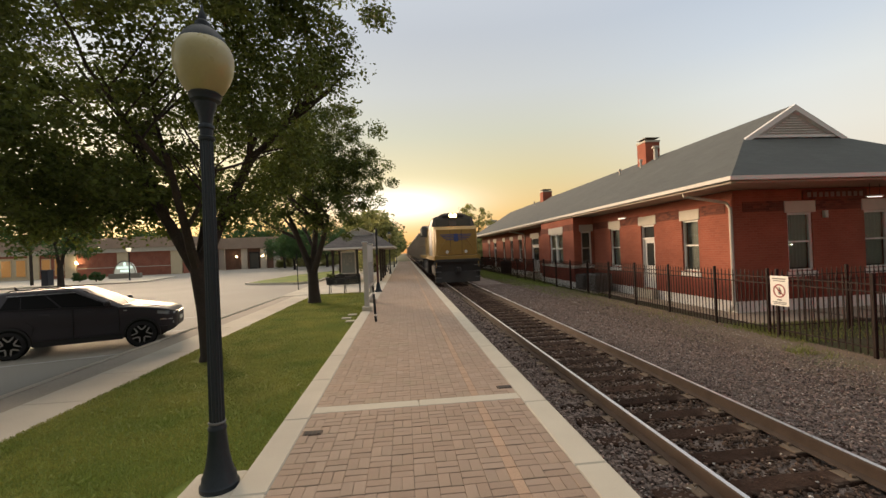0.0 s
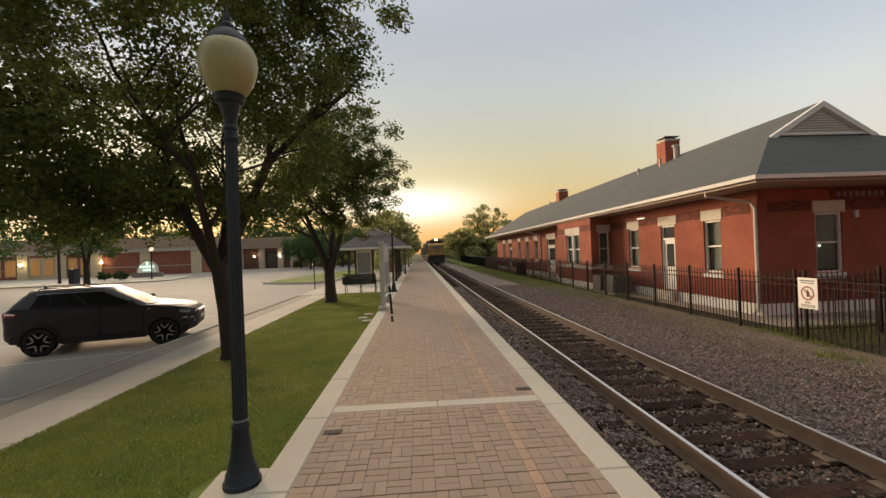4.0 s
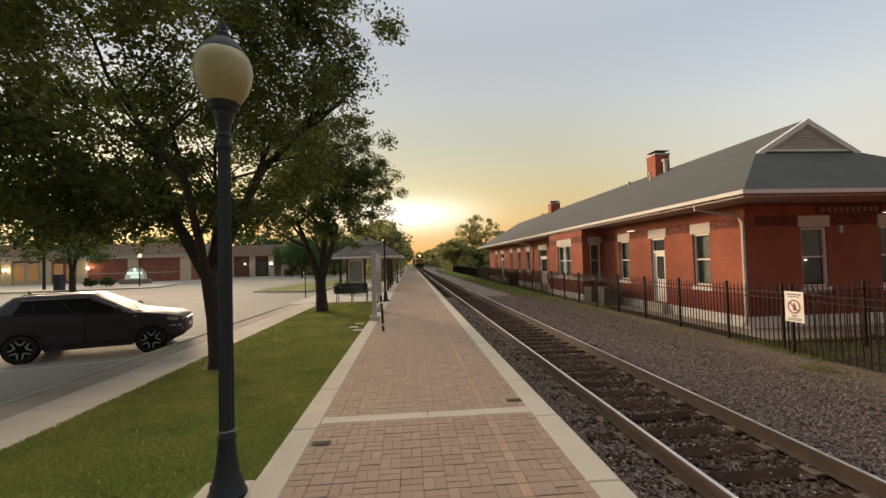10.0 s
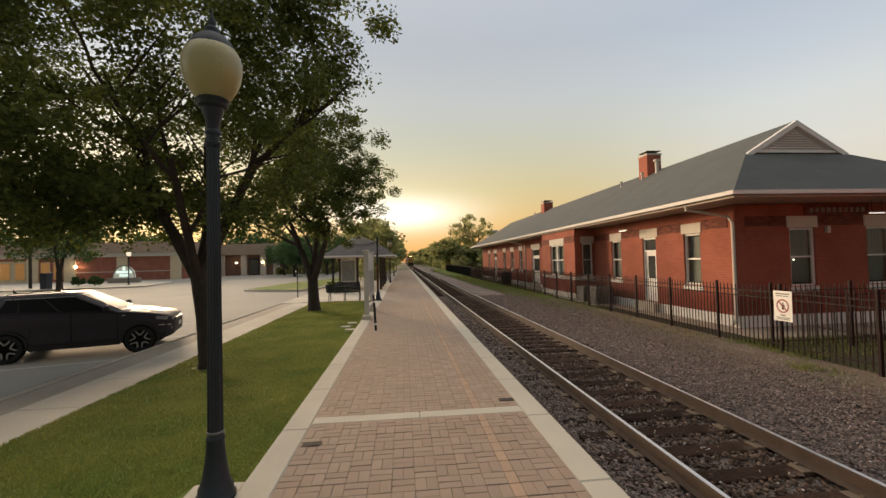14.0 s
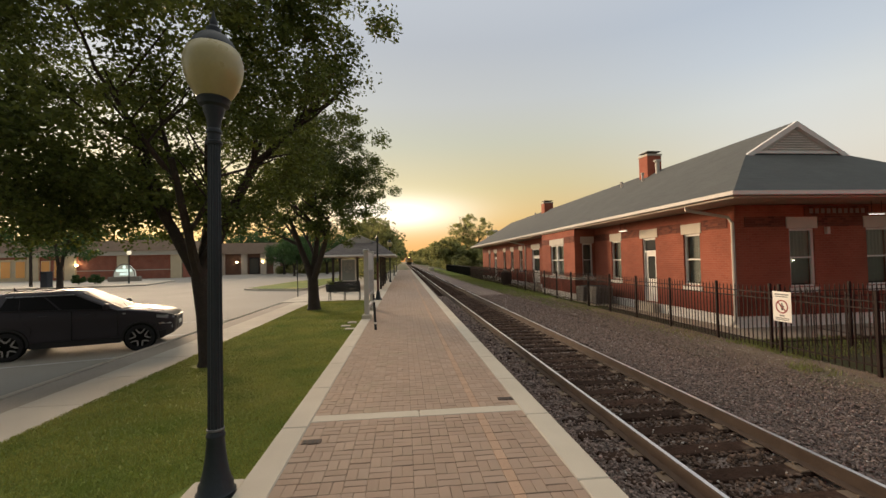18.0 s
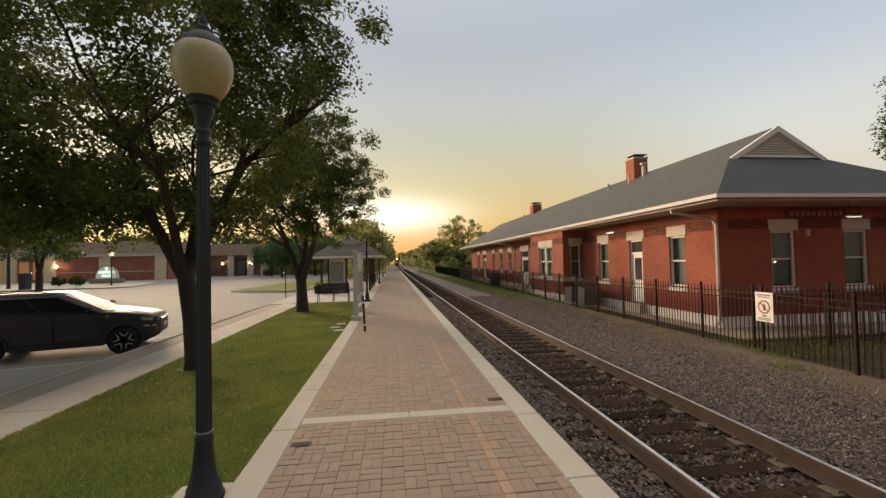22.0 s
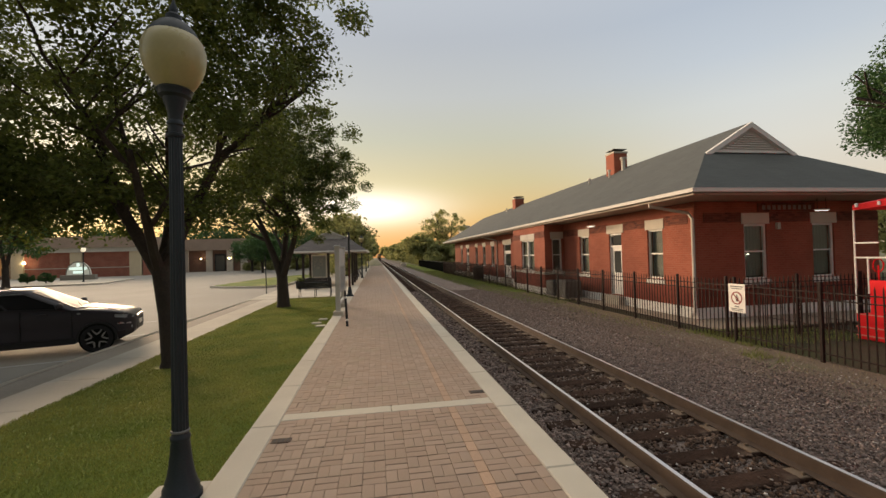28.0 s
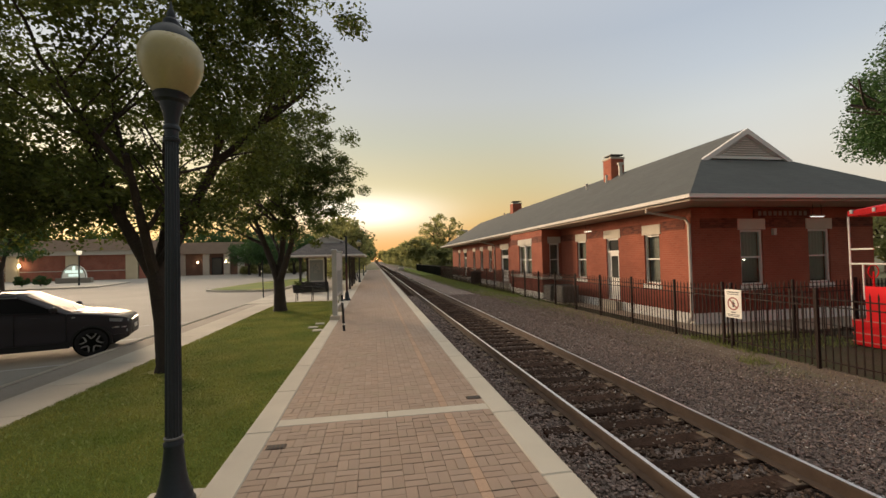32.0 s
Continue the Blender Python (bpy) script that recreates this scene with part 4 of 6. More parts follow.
# ---- trees ----


def branch(mb, p, d, r, length, rng, depth, tips, bend=0.25):
    pts, radii = [p.copy()], [r]
    n = 5
    for i in range(n):
        d = (d + Vector((rng.uniform(-1, 1), rng.uniform(-1, 1), rng.uniform(-0.4, 0.8))) * bend * 0.35).normalized()
        p = p + d * length / n
        pts.append(p.copy())
        radii.append(r * (1 - 0.5 * (i + 1) / n))
    mb.tube(pts, radii, 9 if r > 0.1 else 6 if r > 0.03 else 4)
    tips.append((p.copy(), depth))
    if depth > 0:
        k = 3 if depth > 1 else 4
        for j in range(k):
            q = pts[rng.randint(2, n)]
            nd = (d * 0.7 + Vector((rng.uniform(-1, 1), rng.uniform(-1, 1), rng.uniform(-0.25, 0.6)))).normalized()
            branch(mb, q, nd, r * 0.5, length * rng.uniform(0.55, 0.8), rng, depth - 1, tips, bend)


def leaf_cloud(rng, clumps, per, size, droop=0.4):
    """Leaves in clumps: clumps are (centre, radius). Each leaf is a folded, pointed blade."""
    total = int(len(clumps) * per)
    c = np.array([[*p, r] for p, r in clumps])
    idx = rng.integers(0, len(c), total)
    d = rng.normal(size=(total, 3))
    d /= np.linalg.norm(d, axis=1)[:, None]
    pos = c[idx, :3] + d * (c[idx, 3] * rng.random(total) ** 0.45)[:, None] * np.array([1, 1, 0.75])
    ax = rng.normal(size=(total, 3))
    ax[:, 2] = ax[:, 2] * 0.5 - droop
    ax /= np.linalg.norm(ax, axis=1)[:, None]
    sd = np.cross(ax, rng.normal(size=(total, 3)))
    sd /= np.linalg.norm(sd, axis=1)[:, None]
    s = size * rng.uniform(0.6, 1.25, total)[:, None]
    nrm = np.cross(ax, sd)
    a, b = pos, pos + ax * s
    mid = pos + ax * s * 0.45
    l, r = mid + sd * s * 0.29 + nrm * s * 0.07, mid - sd * s * 0.29 + nrm * s * 0.07
    verts = np.stack([a, l, b, r], 1).reshape(-1, 3)
    faces = np.arange(total * 4).reshape(-1, 4)
    faces = np.concatenate([faces[:, [0, 1, 2]], faces[:, [0, 2, 3]]])
    return verts.tolist(), faces.tolist()


def tree(at, label, trunk_r, limbs, clumps, per, size, seed, leaf=None, fork=1.8, group="", lean=(0.0, -0.02, -0.04)):
    """limbs: (direction, length, radius) from the fork."""
    rng = random.Random(seed)
    nr = np.random.default_rng(seed)
    tr = thing("tree", label, "tree", pose(*at), group)
    mb, tips = MB(), []
    mb.tube([(lean[0], 0, -0.15), (lean[0], 0, 0.12), (lean[1], 0.01, fork * 0.5), (lean[2], 0.0, fork)], [trunk_r * 1.5, trunk_r * 1.1, trunk_r * 0.95, trunk_r * 0.9], 12)
    for d, ln, r in limbs:
        branch(mb, Vector((lean[2] + d[0] * 0.05, d[1] * 0.05, fork - 0.1)), Vector(d).normalized(), r, ln, rng, 2, tips)
    part("trunk", mb, M_BARK, tr, smooth=True)
    cl = list(clumps)
    v, f = leaf_cloud(nr, cl, per, size)
    part("crown", raw_mesh("crown", v, f, leaf or M_LEAF), None, tr, kind="stuff")
    return tr


def crown_clumps(seed, n, centre, radii, clump, hollow=0.35, floor=None, holes=-9.0, phase=0.0, gaps=()):
    """Clump centres over an uneven egg; gaps are thin stretches of the crown, (end, end, radius)."""
    rng = random.Random(seed)
    out = []
    while len(out) < n:
        d = Vector((rng.gauss(0, 1), rng.gauss(0, 1), rng.gauss(0, 1))).normalized()
        k = hollow + (1 - hollow) * rng.random() ** 0.6
        k *= 1 + 0.22 * noise.noise(d * 2.2 + Vector((seed, 0, 0)))
        p = Vector((centre[0] + d.x * radii[0] * k, centre[1] + d.y * radii[1] * k, centre[2] + d.z * radii[2] * k))
        if floor is not None and p.z < floor + 0.5 * noise.noise(Vector((p.x, p.y, seed))):
            continue
        if noise.noise(p * 0.75 + Vector((0, phase, seed))) < holes:
            continue
        thin = False
        for a, b, r in gaps:
            a, b = Vector(a), Vector(b)
            k = max(0.0, min(1.0, (p - a).dot(b - a) / (b - a).length_squared))
            thin = thin or (p - a - (b - a) * k).length < r
        if thin and rng.random() < 0.85:
            continue
        out.append((tuple(p), clump * rng.uniform(0.6, 1.3)))
    return out


THIN = [((0.64, -3.75, 3.28), (-4.88, 4.25, 5.49), 0.36), ((1.46, -3.75, 3.41), (-2.67, 4.25, 5.85), 0.34), ((1.45, -3.75, 4.59), (-2.7, 4.25, 9.0), 0.3)]


tree((-4.37, 8.25, -0.05), "large leafy shade tree with dark forked trunk on the lawn", 0.17,
     [((-0.55, 0.1, 0.9), 2.6, 0.13), ((0.35, 0.25, 0.95), 2.6, 0.14), ((0.1, -0.6, 0.8), 2.4, 0.10), ((-0.1, 0.6, 0.8), 2.3, 0.1)],
     crown_clumps(3, 620, (-1.3, -0.3, 5.8), (4.2, 4.3, 3.7), 0.46, 0.3, 2.5, -0.30, 98.64, THIN) + crown_clumps(31, 70, (-1.5, 0.3, 3.25), (2.6, 2.6, 0.8), 0.4, 0.1, 2.45) + crown_clumps(21, 70, (2.15, -0.3, 7.1), (1.9, 2.0, 1.7), 0.42, 0.1) + crown_clumps(8, 130, (-3.9, -0.2, 3.9), (2.4, 3.0, 1.5), 0.45, 0.1, 2.35), 150, 0.098, 11, fork=1.9, lean=(0.09, 0.02, -0.1))
tree((-4.25, 17.6, -0.05), "leafy shade tree with several stems on the lawn", 0.235,
     [((-0.3, 0.1, 1), 2.8, 0.16), ((0.02, 0.2, 1), 2.8, 0.16), ((0.3, -0.2, 1), 2.6, 0.15)],
     crown_clumps(5, 340, (0.3, 0, 5.6), (3.2, 2.9, 3.2), 0.40, 0.2, 2.6, -0.12, 5.0), 200, 0.10, 12, fork=1.25)


def far_tree(at, h, w, seed, label="green tree with dense rounded crown", per=44, size=0.5, n=80, low=0.14, leaf=None):
    return tree(at, label, 0.03 * h, [((-0.3, 0.1, 1), h * 0.35, 0.02 * h), ((0.3, 0.1, 1), h * 0.35, 0.02 * h)],
                crown_clumps(seed, n, (0, 0, h * 0.58), (w, w, h * 0.42), w * 0.24, 0.3, h * low), per, size, seed, leaf or M_LEAF_HAZED, fork=h * 0.22)


RF = random.Random(9)
SPOTS = [((10.5, 96), 7.5, 3.4), ((14, 92), 5.5, 3.4), ((19, 88), 6, 4), ((24, 84), 6.5, 4), ((12.5, 140), 9, 4.2), ((13.5, 180), 10, 5), ((15, 240), 11, 6), ((16, 320), 12, 7), ((16, 420), 14, 8), ((15, 560), 16, 9),
         ((-3.6, 45), 7.5, 2.8), ((-4.0, 52), 8, 3), ((-5.5, 62), 8, 3.5), ((-4.5, 75), 8, 3), ((-5.5, 92), 9, 4), ((-5, 115), 9, 4), ((-6, 145), 11, 5), ((-6.5, 190), 13, 6), ((-7, 260), 15, 7), ((-7, 360), 17, 8), ((-6, 500), 20, 9)]
tree((17, 105, GZ), "tall airy hazy tree with open branches beyond the station", 0.4,
     [((-0.5, 0.1, 1), 5.2, 0.22), ((0.0, 0.1, 1), 5.6, 0.24), ((0.5, -0.1, 1), 5.2, 0.22), ((0.25, 0.4, 1), 4.6, 0.18)],
     crown_clumps(140, 120, (0, 0, 9.0), (6.6, 6.0, 5.0), 1.0, 0.35, 4.0, -0.12, 3.0), 60, 0.42, 140, M_LEAF_HAZED, fork=3.6)
for i, (p, h, w) in enumerate(SPOTS):
    far_tree((*p, GZ), h, w, 40 + i, size=0.3 + 0.004 * p[1], per=26 if -6 < p[0] < 0 and p[1] < 120 else 44)
far_tree((33.6, 17.3, GZ), 17, 5.3, 90, "tall green tree beyond the station", size=0.21, n=250, low=0.50, per=360, leaf=M_LEAF_MID)
for i, (p, h, w) in enumerate((((44, 40), 9, 5), ((52, 34), 8, 5), ((60, 44), 11, 6))):
    far_tree((*p, GZ), h, w, 94 + i, "green tree behind the station yard", size=0.5)
for i, (p, h, w) in enumerate((((-34.4, 44, -0.2), 9, 4.0), ((-42, 40, -0.2), 9, 4.5), ((-19, 72, -0.2), 6.5, 3.2), ((-15, 80, -0.2), 8, 4), ((-24, 84, -0.2), 7, 4), ((-11, 86, -0.2), 9, 4.5))):
    far_tree(p, h, w, 70 + i, "small ornamental tree in a planting island", low=0.36, size=0.26, per=100, leaf=M_LEAF_MID)
for i in range(16):
    far_tree((-100 + i * 6.2 + RF.uniform(-2, 2), 108 + RF.uniform(-6, 10), -0.2), RF.uniform(9, 13.5), RF.uniform(4.5, 6.5), 100 + i, "tree standing behind the bank building", size=0.6, per=36, leaf=M_LEAF_MID)


def thicket(x0, x1, y0, y1, h, seed, n, label, size=0.45, per=60):
    """A run of bushes and low branches down to the ground."""
    r1 = random.Random(seed)
    cl = []
    for i in range(n):
        q = r1.random()
        hh = h * (0.75 + 0.45 * noise.noise(Vector((seed, q * (y1 - y0) * 0.12, 0))))
        cl.append(((r1.uniform(x0, x1), y0 + q * (y1 - y0), r1.uniform(0.1, 1) ** 0.8 * hh), h * 0.2 * r1.uniform(0.6, 1.2)))
    lv, lf = leaf_cloud(np.random.default_rng(seed), cl, per, size)
    th = thing("thicket", label, "bushes", pose(0, 0, GZ))
    part("foliage", raw_mesh("foliage", lv, lf, M_LEAF_HAZED), None, th, kind="stuff")


thicket(10.0, 13.5, 84, 150, 4.0, 301, 150, "green bushes and saplings along the track", 0.5)
thicket(9.5, 14, 150, 420, 6.0, 302, 200, "distant green bushes along the track", 1.0)
thicket(14, 34, 80, 96, 5.0, 303, 140, "green bushes beyond the station", 0.5)
thicket(-6.5, -3.2, 42, 80, 3.6, 304, 110, "green shrubs beside the platform", 0.3)
thicket(-8, -4.0, 95, 420, 8.0, 305, 220, "distant green bushes along the track", 1.0)
thicket(-27, -7.5, 88, 90, 2.4, 307, 130, "dark clipped hedge at the end of the parking lot", 0.3, 90)
thicket(-30, -8, 96, 104, 5.5, 306, 160, "green trees at the end of the street", 0.6)

# ---- shelter, benches, boards on the platform ----
shelter = thing("platform_shelter", "open wooden platform shelter with grey hipped roof", "shelter")
SX0, SX1, SY0, SY1, SZ = -6.1, -1.05, 28.6, 37.0, 2.42
rx0, ry0, rz = -3.85, 32.8, 3.62
v = [(SX0, SY0, SZ), (SX1, SY0, SZ), (SX1, SY1, SZ), (SX0, SY1, SZ), (rx0 - 1.1, ry0, rz), (rx0 + 1.1, ry0, rz)]
f = [(0, 1, 5, 4), (1, 2, 5), (2, 3, 4, 5), (3, 0, 4)]
part("roof", MB().add(v, f).add([(x, y, z - 0.1) for x, y, z in v], [q[::-1] for q in f]), M_SHROOF, shelter)
fa = MB()
for a in ((SX0 - 0.03, SX1 + 0.03, SY0 - 0.03, SY0 + 0.05), (SX0 - 0.03, SX1 + 0.03, SY1 - 0.05, SY1 + 0.03)):
    fa.box(*a, SZ - 0.10, SZ + 0.01)
for a in ((SX0 - 0.03, SX0 + 0.05, SY0 + 0.05, SY1 - 0.05), (SX1 - 0.05, SX1 + 0.03, SY0 + 0.05, SY1 - 0.05)):
    fa.box(*a, SZ - 0.10, SZ + 0.01)
part("fascia", fa, M_WHITE, shelter)
part("ceiling", MB().box(SX0 + 0.06, SX1 - 0.06, SY0 + 0.06, SY1 - 0.06, SZ - 0.14, SZ - 0.1), M_SOFFIT, shelter)
cup = part("roof_vent", MB().prism([(rx0 - 0.95, 3.3), (rx0 + 0.95, 3.3), (rx0 + 0.95, 3.5), (rx0, 3.95), (rx0 - 0.95, 3.5)], "y", 32.1, 33.5), M_TRIM, shelter)
for k in range(5):
    zz, hw = 3.38 + k * 0.095, 0.92 if k < 2 else 0.92 - (k - 1) * 0.2
    part("louvre", MB().box(rx0 - hw, rx0 + hw, 32.0, 32.1, zz, zz + 0.055), M_WHITE, cup)
for s in (-1, 1):
    part("vent_roof", MB().rings([[(rx0, y, 4.03), (rx0 + s * 1.1, y, 3.53), (rx0 + s * 1.1, y, 3.46), (rx0, y, 3.95)] for y in (31.9, 33.7)]), M_WHITE, cup)
for px in (-5.45, -3.74, -2.1):
    for py in (29.6, 36.2) if px == -3.74 else (29.6, 32.8, 36.2):
        pp = part("post", MB().bbox(px - 0.075, px + 0.075, py - 0.075, py + 0.075, -0.03, SZ - 0.14, 0.015), M_DARKWOOD, shelter)
        for s in (-1, 1):
            part("brace", MB().tube([(px, py + s * 0.07, SZ - 0.75), (px, py + s * 0.6, SZ - 0.18)], 0.04, 4), M_DARKWOOD, pp)
scr = part("glazed_screen", MB().box(-5.4, -4.2, 32.76, 32.84, -0.03, 0.5).box(-5.4, -5.3, 32.76, 32.84, 0.5, 2.2).box(-4.3, -4.2, 32.76, 32.84, 0.5, 2.2).box(-5.3, -4.3, 32.76, 32.84, 2.1, 2.2), M_WHITE, shelter)
for a, b in ((-5.3, -4.3),):
    part("pane", MB().box(a, b, 32.795, 32.805, 0.5, 2.1), M_PALEGLASS, scr)
part("notice", MB().box(-5.15, -4.5, 32.74, 32.755, 1.1, 1.9), M_POSTER, scr, "pale notice board with dark blocks")


def bench(at, label="black iron slatted bench beside the platform shelter"):
    b = thing("bench", label, "bench", at, "platform benches")
    for x in (-0.76, 0.0, 0.76):
        part("leg_frame", MB().tube([(x, -0.26, 0), (x, -0.24, 0.4), (x, 0.22, 0.44), (x, 0.29, 0.75)], 0.022, 6).tube([(x, 0.3, 0), (x, 0.2, 0.43)], 0.022, 6), M_BLACK, b)
        if x:
            part("armrest", MB().tube([(x, -0.24, 0.4), (x, -0.24, 0.62), (x, 0.24, 0.64)], 0.018, 6), M_BLACK, b)
    for i in range(5):
        part("seat_slat", MB().bbox(-0.8, 0.8, -0.24 + i * 0.09, -0.175 + i * 0.09, 0.43, 0.455, 0.005), M_BLACK, b)
    for i in range(4):
        part("back_slat", MB().bbox(-0.8, 0.8, -0.012, 0.012, 0, 0.06, 0.004), M_BLACK, b, at=pose(0, 0.23 + i * 0.016, 0.47 + i * 0.07, -12))
    return b


bn = bench(pose(-3.5, 21.4, -0.03, 0, 0, 180))
copy_thing(bn, pose(-4.05, 26.6, -0.03, 0, 0, 180))
copy_thing(bn, pose(-2.45, 42.0, -0.03, 0, 0, -90))
copy_thing(bn, pose(-2.45, 47.0, -0.03, 0, 0, -90))
for p in ((-5.35, 27.7), (-4.75, 28.1)):
    pl = thing("planter", "dark planter tub filled with leafy plants", "planter", pose(*p, -0.03), "planters")
    part("tub", MB().lathe([(0.24, 0), (0.3, 0.45), (0.33, 0.5), (0.3, 0.5), (0.28, 0.44)], 20), M_BLACK, pl)
    lv, lf = leaf_cloud(np.random.default_rng(int(p[1] * 10)), [((0, 0, 0.6), 0.26), ((0.12, 0.1, 0.55), 0.2)], 160, 0.1)
    part("plant", raw_mesh("plant", lv, lf, M_LEAF), None, pl)

board = thing("information_board", "grey-white framed information board on two posts", "notice board", pose(-1.72, 0, 0))
for y0, n in ((13.9, "post"), (16.25, "post")):
    pb = part(n, MB().bbox(-0.08, 0.08, y0 - 0.08, y0 + 0.08, -0.05, 2.28, 0.012), M_GREYWHITE, board)
    part("plinth", MB().bbox(-0.16, 0.16, y0 - 0.17, y0 + 0.17, -0.06, 0.14, 0.02), M_CONC, pb)
    part("post_cap", MB().bbox(-0.1, 0.1, y0 - 0.1, y0 + 0.1, 2.28, 2.34, 0.02), M_GREYWHITE, pb)
part("header", MB().bbox(-0.06, 0.06, 13.98, 16.17, 1.72, 2.24, 0.01), M_GREYWHITE, board)
fr = part("frame", MB().box(-0.05, 0.05, 13.98, 16.17, 0.72, 0.8).box(-0.05, 0.05, 13.98, 16.17, 1.62, 1.72), M_GREYWHITE, board)
for i in range(5):
    y0 = 13.98 + i * (2.19 - 0.05) / 4
    part("mullion", MB().box(-0.05, 0.05, y0, y0 + 0.05, 0.8, 1.62), M_GREYWHITE, fr)
    if i < 4:
        part("poster", MB().box(-0.03, 0.03, y0 + 0.05, y0 + 0.535, 0.8, 1.62), M_POSTER, fr)
part("lower_rail", MB().box(-0.04, 0.04, 13.98, 16.17, 0.3, 0.38), M_GREYWHITE, board)

post = thing("delineator_post", "thin black marker post with pale reflective bands", "marker post", pose(-1.27, 11.5, 0, 0, -2.6, 0))
part("tube", MB().lathe([(0.04, 0), (0.035, 0.02), (0.032, 0.95), (0.025, 1.0)], 14), M_BLACK, post, smooth=True)
for z in (0.16, 0.78):
    part("reflector", MB().lathe([(0.036, z), (0.036, z + 0.05)], 14), M_WHITE, post)
for p in ((-2.25, 12.6), (-2.15, 13.3), (-2.05, 12.0)):
    thing("garden_light", "small pale ground fixture in the lawn", "ground light", pose(*p, -0.06), "lawn fixtures", mb=MB().bbox(-0.14, 0.14, -0.1, 0.1, 0, 0.05, 0.015), mats=M_CONC)

# ---- beside the station ----
for y0, y1, h in ((18.3, 19.3, 0.88), (19.7, 20.6, 0.8)):
    ac = thing("air_conditioner", "grey louvred outdoor air conditioning unit", "air conditioner", pose(8.95, (y0 + y1) / 2, GZ), "outdoor units")
    w = (y1 - y0) / 2
    part("pad", MB().bbox(-0.5, 0.5, -w - 0.05, w + 0.05, -0.1, 0.06, 0.01), M_CONC, ac)
    part("casing", MB().bbox(-0.42, 0.42, -w, w, 0.06, h, 0.04), M_GREYMETAL, ac)
    for i in range(9):
        z = 0.14 + i * 0.075
        part("louvre", MB().box(-0.432, -0.415, -w + 0.06, w - 0.06, z, z + 0.045), M_GREYMETAL, ac)
        part("louvre", MB().box(-0.36, 0.36, -w - 0.012, -w + 0.005, z, z + 0.045), M_GREYMETAL, ac)
    part("fan_guard", MB().lathe([(0.34, h), (0.34, h + 0.02), (0.3, h + 0.03)], 20), M_BLACK, ac)
tower = thing("chimney_stack", "pale square brick stack far beyond the station roof", "chimney", pose(25.9, 120, GZ))
part("shaft", MB().bbox(-1.35, 1.35, -1.35, 1.35, 0, 10.4, 0.05), M_STONEW, tower)
part("cap", MB().bbox(-1.5, 1.5, -1.5, 1.5, 10.4, 10.9, 0.05), M_TRIM, tower)
bin_ = thing("trash_bin", "black round litter bin beside the fence", "litter bin", pose(8.75, 36.2, GZ))
part("body", MB().lathe([(0.42, 0), (0.48, 0.1), (0.48, 0.95), (0.5, 1.0)], 18), M_BLACK, bin_)
part("lid", MB().lathe([(0.52, 1.0), (0.5, 1.06), (0.25, 1.2), (0.05, 1.22)], 18), M_BLACK, bin_)
sg = thing("warning_sign", "white no-trespassing sign with red prohibition ring on the fence", "sign", pose(8.06, 8.31, 0.36, 0, 0, -90))
part("plate", MB().bbox(-0.23, 0.23, 0, 0.012, 0, 0.68, 0.004), M_WHITE, sg)
ring = MB()
for k in range(32):
    a0, a1 = 2 * math.pi * k / 32, 2 * math.pi * (k + 1) / 32
    ring.add([(r * math.cos(a), yy, 0.34 + r * math.sin(a)) for yy in (-0.004, 0.002) for a, r in ((a0, 0.155), (a1, 0.155), (a1, 0.125), (a0, 0.125))],
             [(0, 1, 2, 3), (7, 6, 5, 4), (0, 4, 5, 1), (2, 6, 7, 3)])
part("red_ring", ring, M_SIGNRED, sg)
part("slash", MB().box(-0.14, 0.14, -0.005, 0.002, -0.014, 0.014, turn=Matrix.Translation((0, 0, 0.34)) @ Matrix.Rotation(radians(45), 4, "Y")), M_SIGNRED, sg)
part("symbol", MB().box(-0.02, 0.03, -0.003, 0.002, 0.26, 0.38).box(-0.04, 0.05, -0.003, 0.002, 0.33, 0.36).box(-0.012, 0.02, -0.003, 0.002, 0.385, 0.42), M_BLACK, sg)
for z, w, h in ((0.60, 0.17, 0.03), (0.555, 0.15, 0.022), (0.12, 0.06, 0.03), (0.07, 0.17, 0.02), (0.035, 0.16, 0.02)):
    part("text_bar", MB().box(-w, w, -0.003, 0.002, z, z + h), M_GREYMETAL, sg)
nb = part("name_board", MB().bbox(12.05, 14.28, WY - 0.06, WY - 0.005, 3.07, 3.36, 0.01), M_BRICK_D, station, "dark station name board under the eave")
for i in range(10):
    part("letter_bar", MB().box(12.2 + i * 0.2, 12.32 + i * 0.2, WY - 0.064, WY - 0.058, 3.14, 3.29), M_STONEGREY, nb)
for a, b in ((WX + WT + 0.02, 11.42), (12.52, 14.1), (15.22, WX2)):
    part("brick_band", MB().box(a, b, WY - 0.018, WY + 0.1, 2.74, 3.06), M_BRICK_D, station)
for x0, x1, y0, y1 in ((13.5, 13.98, WY - 0.72, WY - 0.66), (WX - 0.53, WX - 0.47, 16.75, 17.3), (WX - 0.53, WX - 0.47, 26.7, 27.2)):
    tb = part("light_fixture", MB().bbox(x0 - 0.02, x1 + 0.02, y0 - 0.02, y1 + 0.02, 3.04, 3.08, 0.01), M_TRIM, station)
    part("light_tube", MB().box(x0, x1, y0 + 0.01, y1 - 0.01, 3.018, 3.04), M_TUBE, tb, "lit fluorescent tube")
    for u in (0.15, 0.85):
        px_, py_ = (x0 + (x1 - x0) * u, (y0 + y1) / 2) if x1 - x0 > 0.2 else ((x0 + x1) / 2, y0 + (y1 - y0) * u)
        part("hanger", MB().tube([(px_, py_, 3.07), (px_, py_, EZ - 0.19)], 0.008, 5), M_BLACK, tb)
part("wall_box", MB().bbox(12.74, 12.86, WY - 0.1, WY, 2.49, 2.71, 0.01), M_TRIM, station)

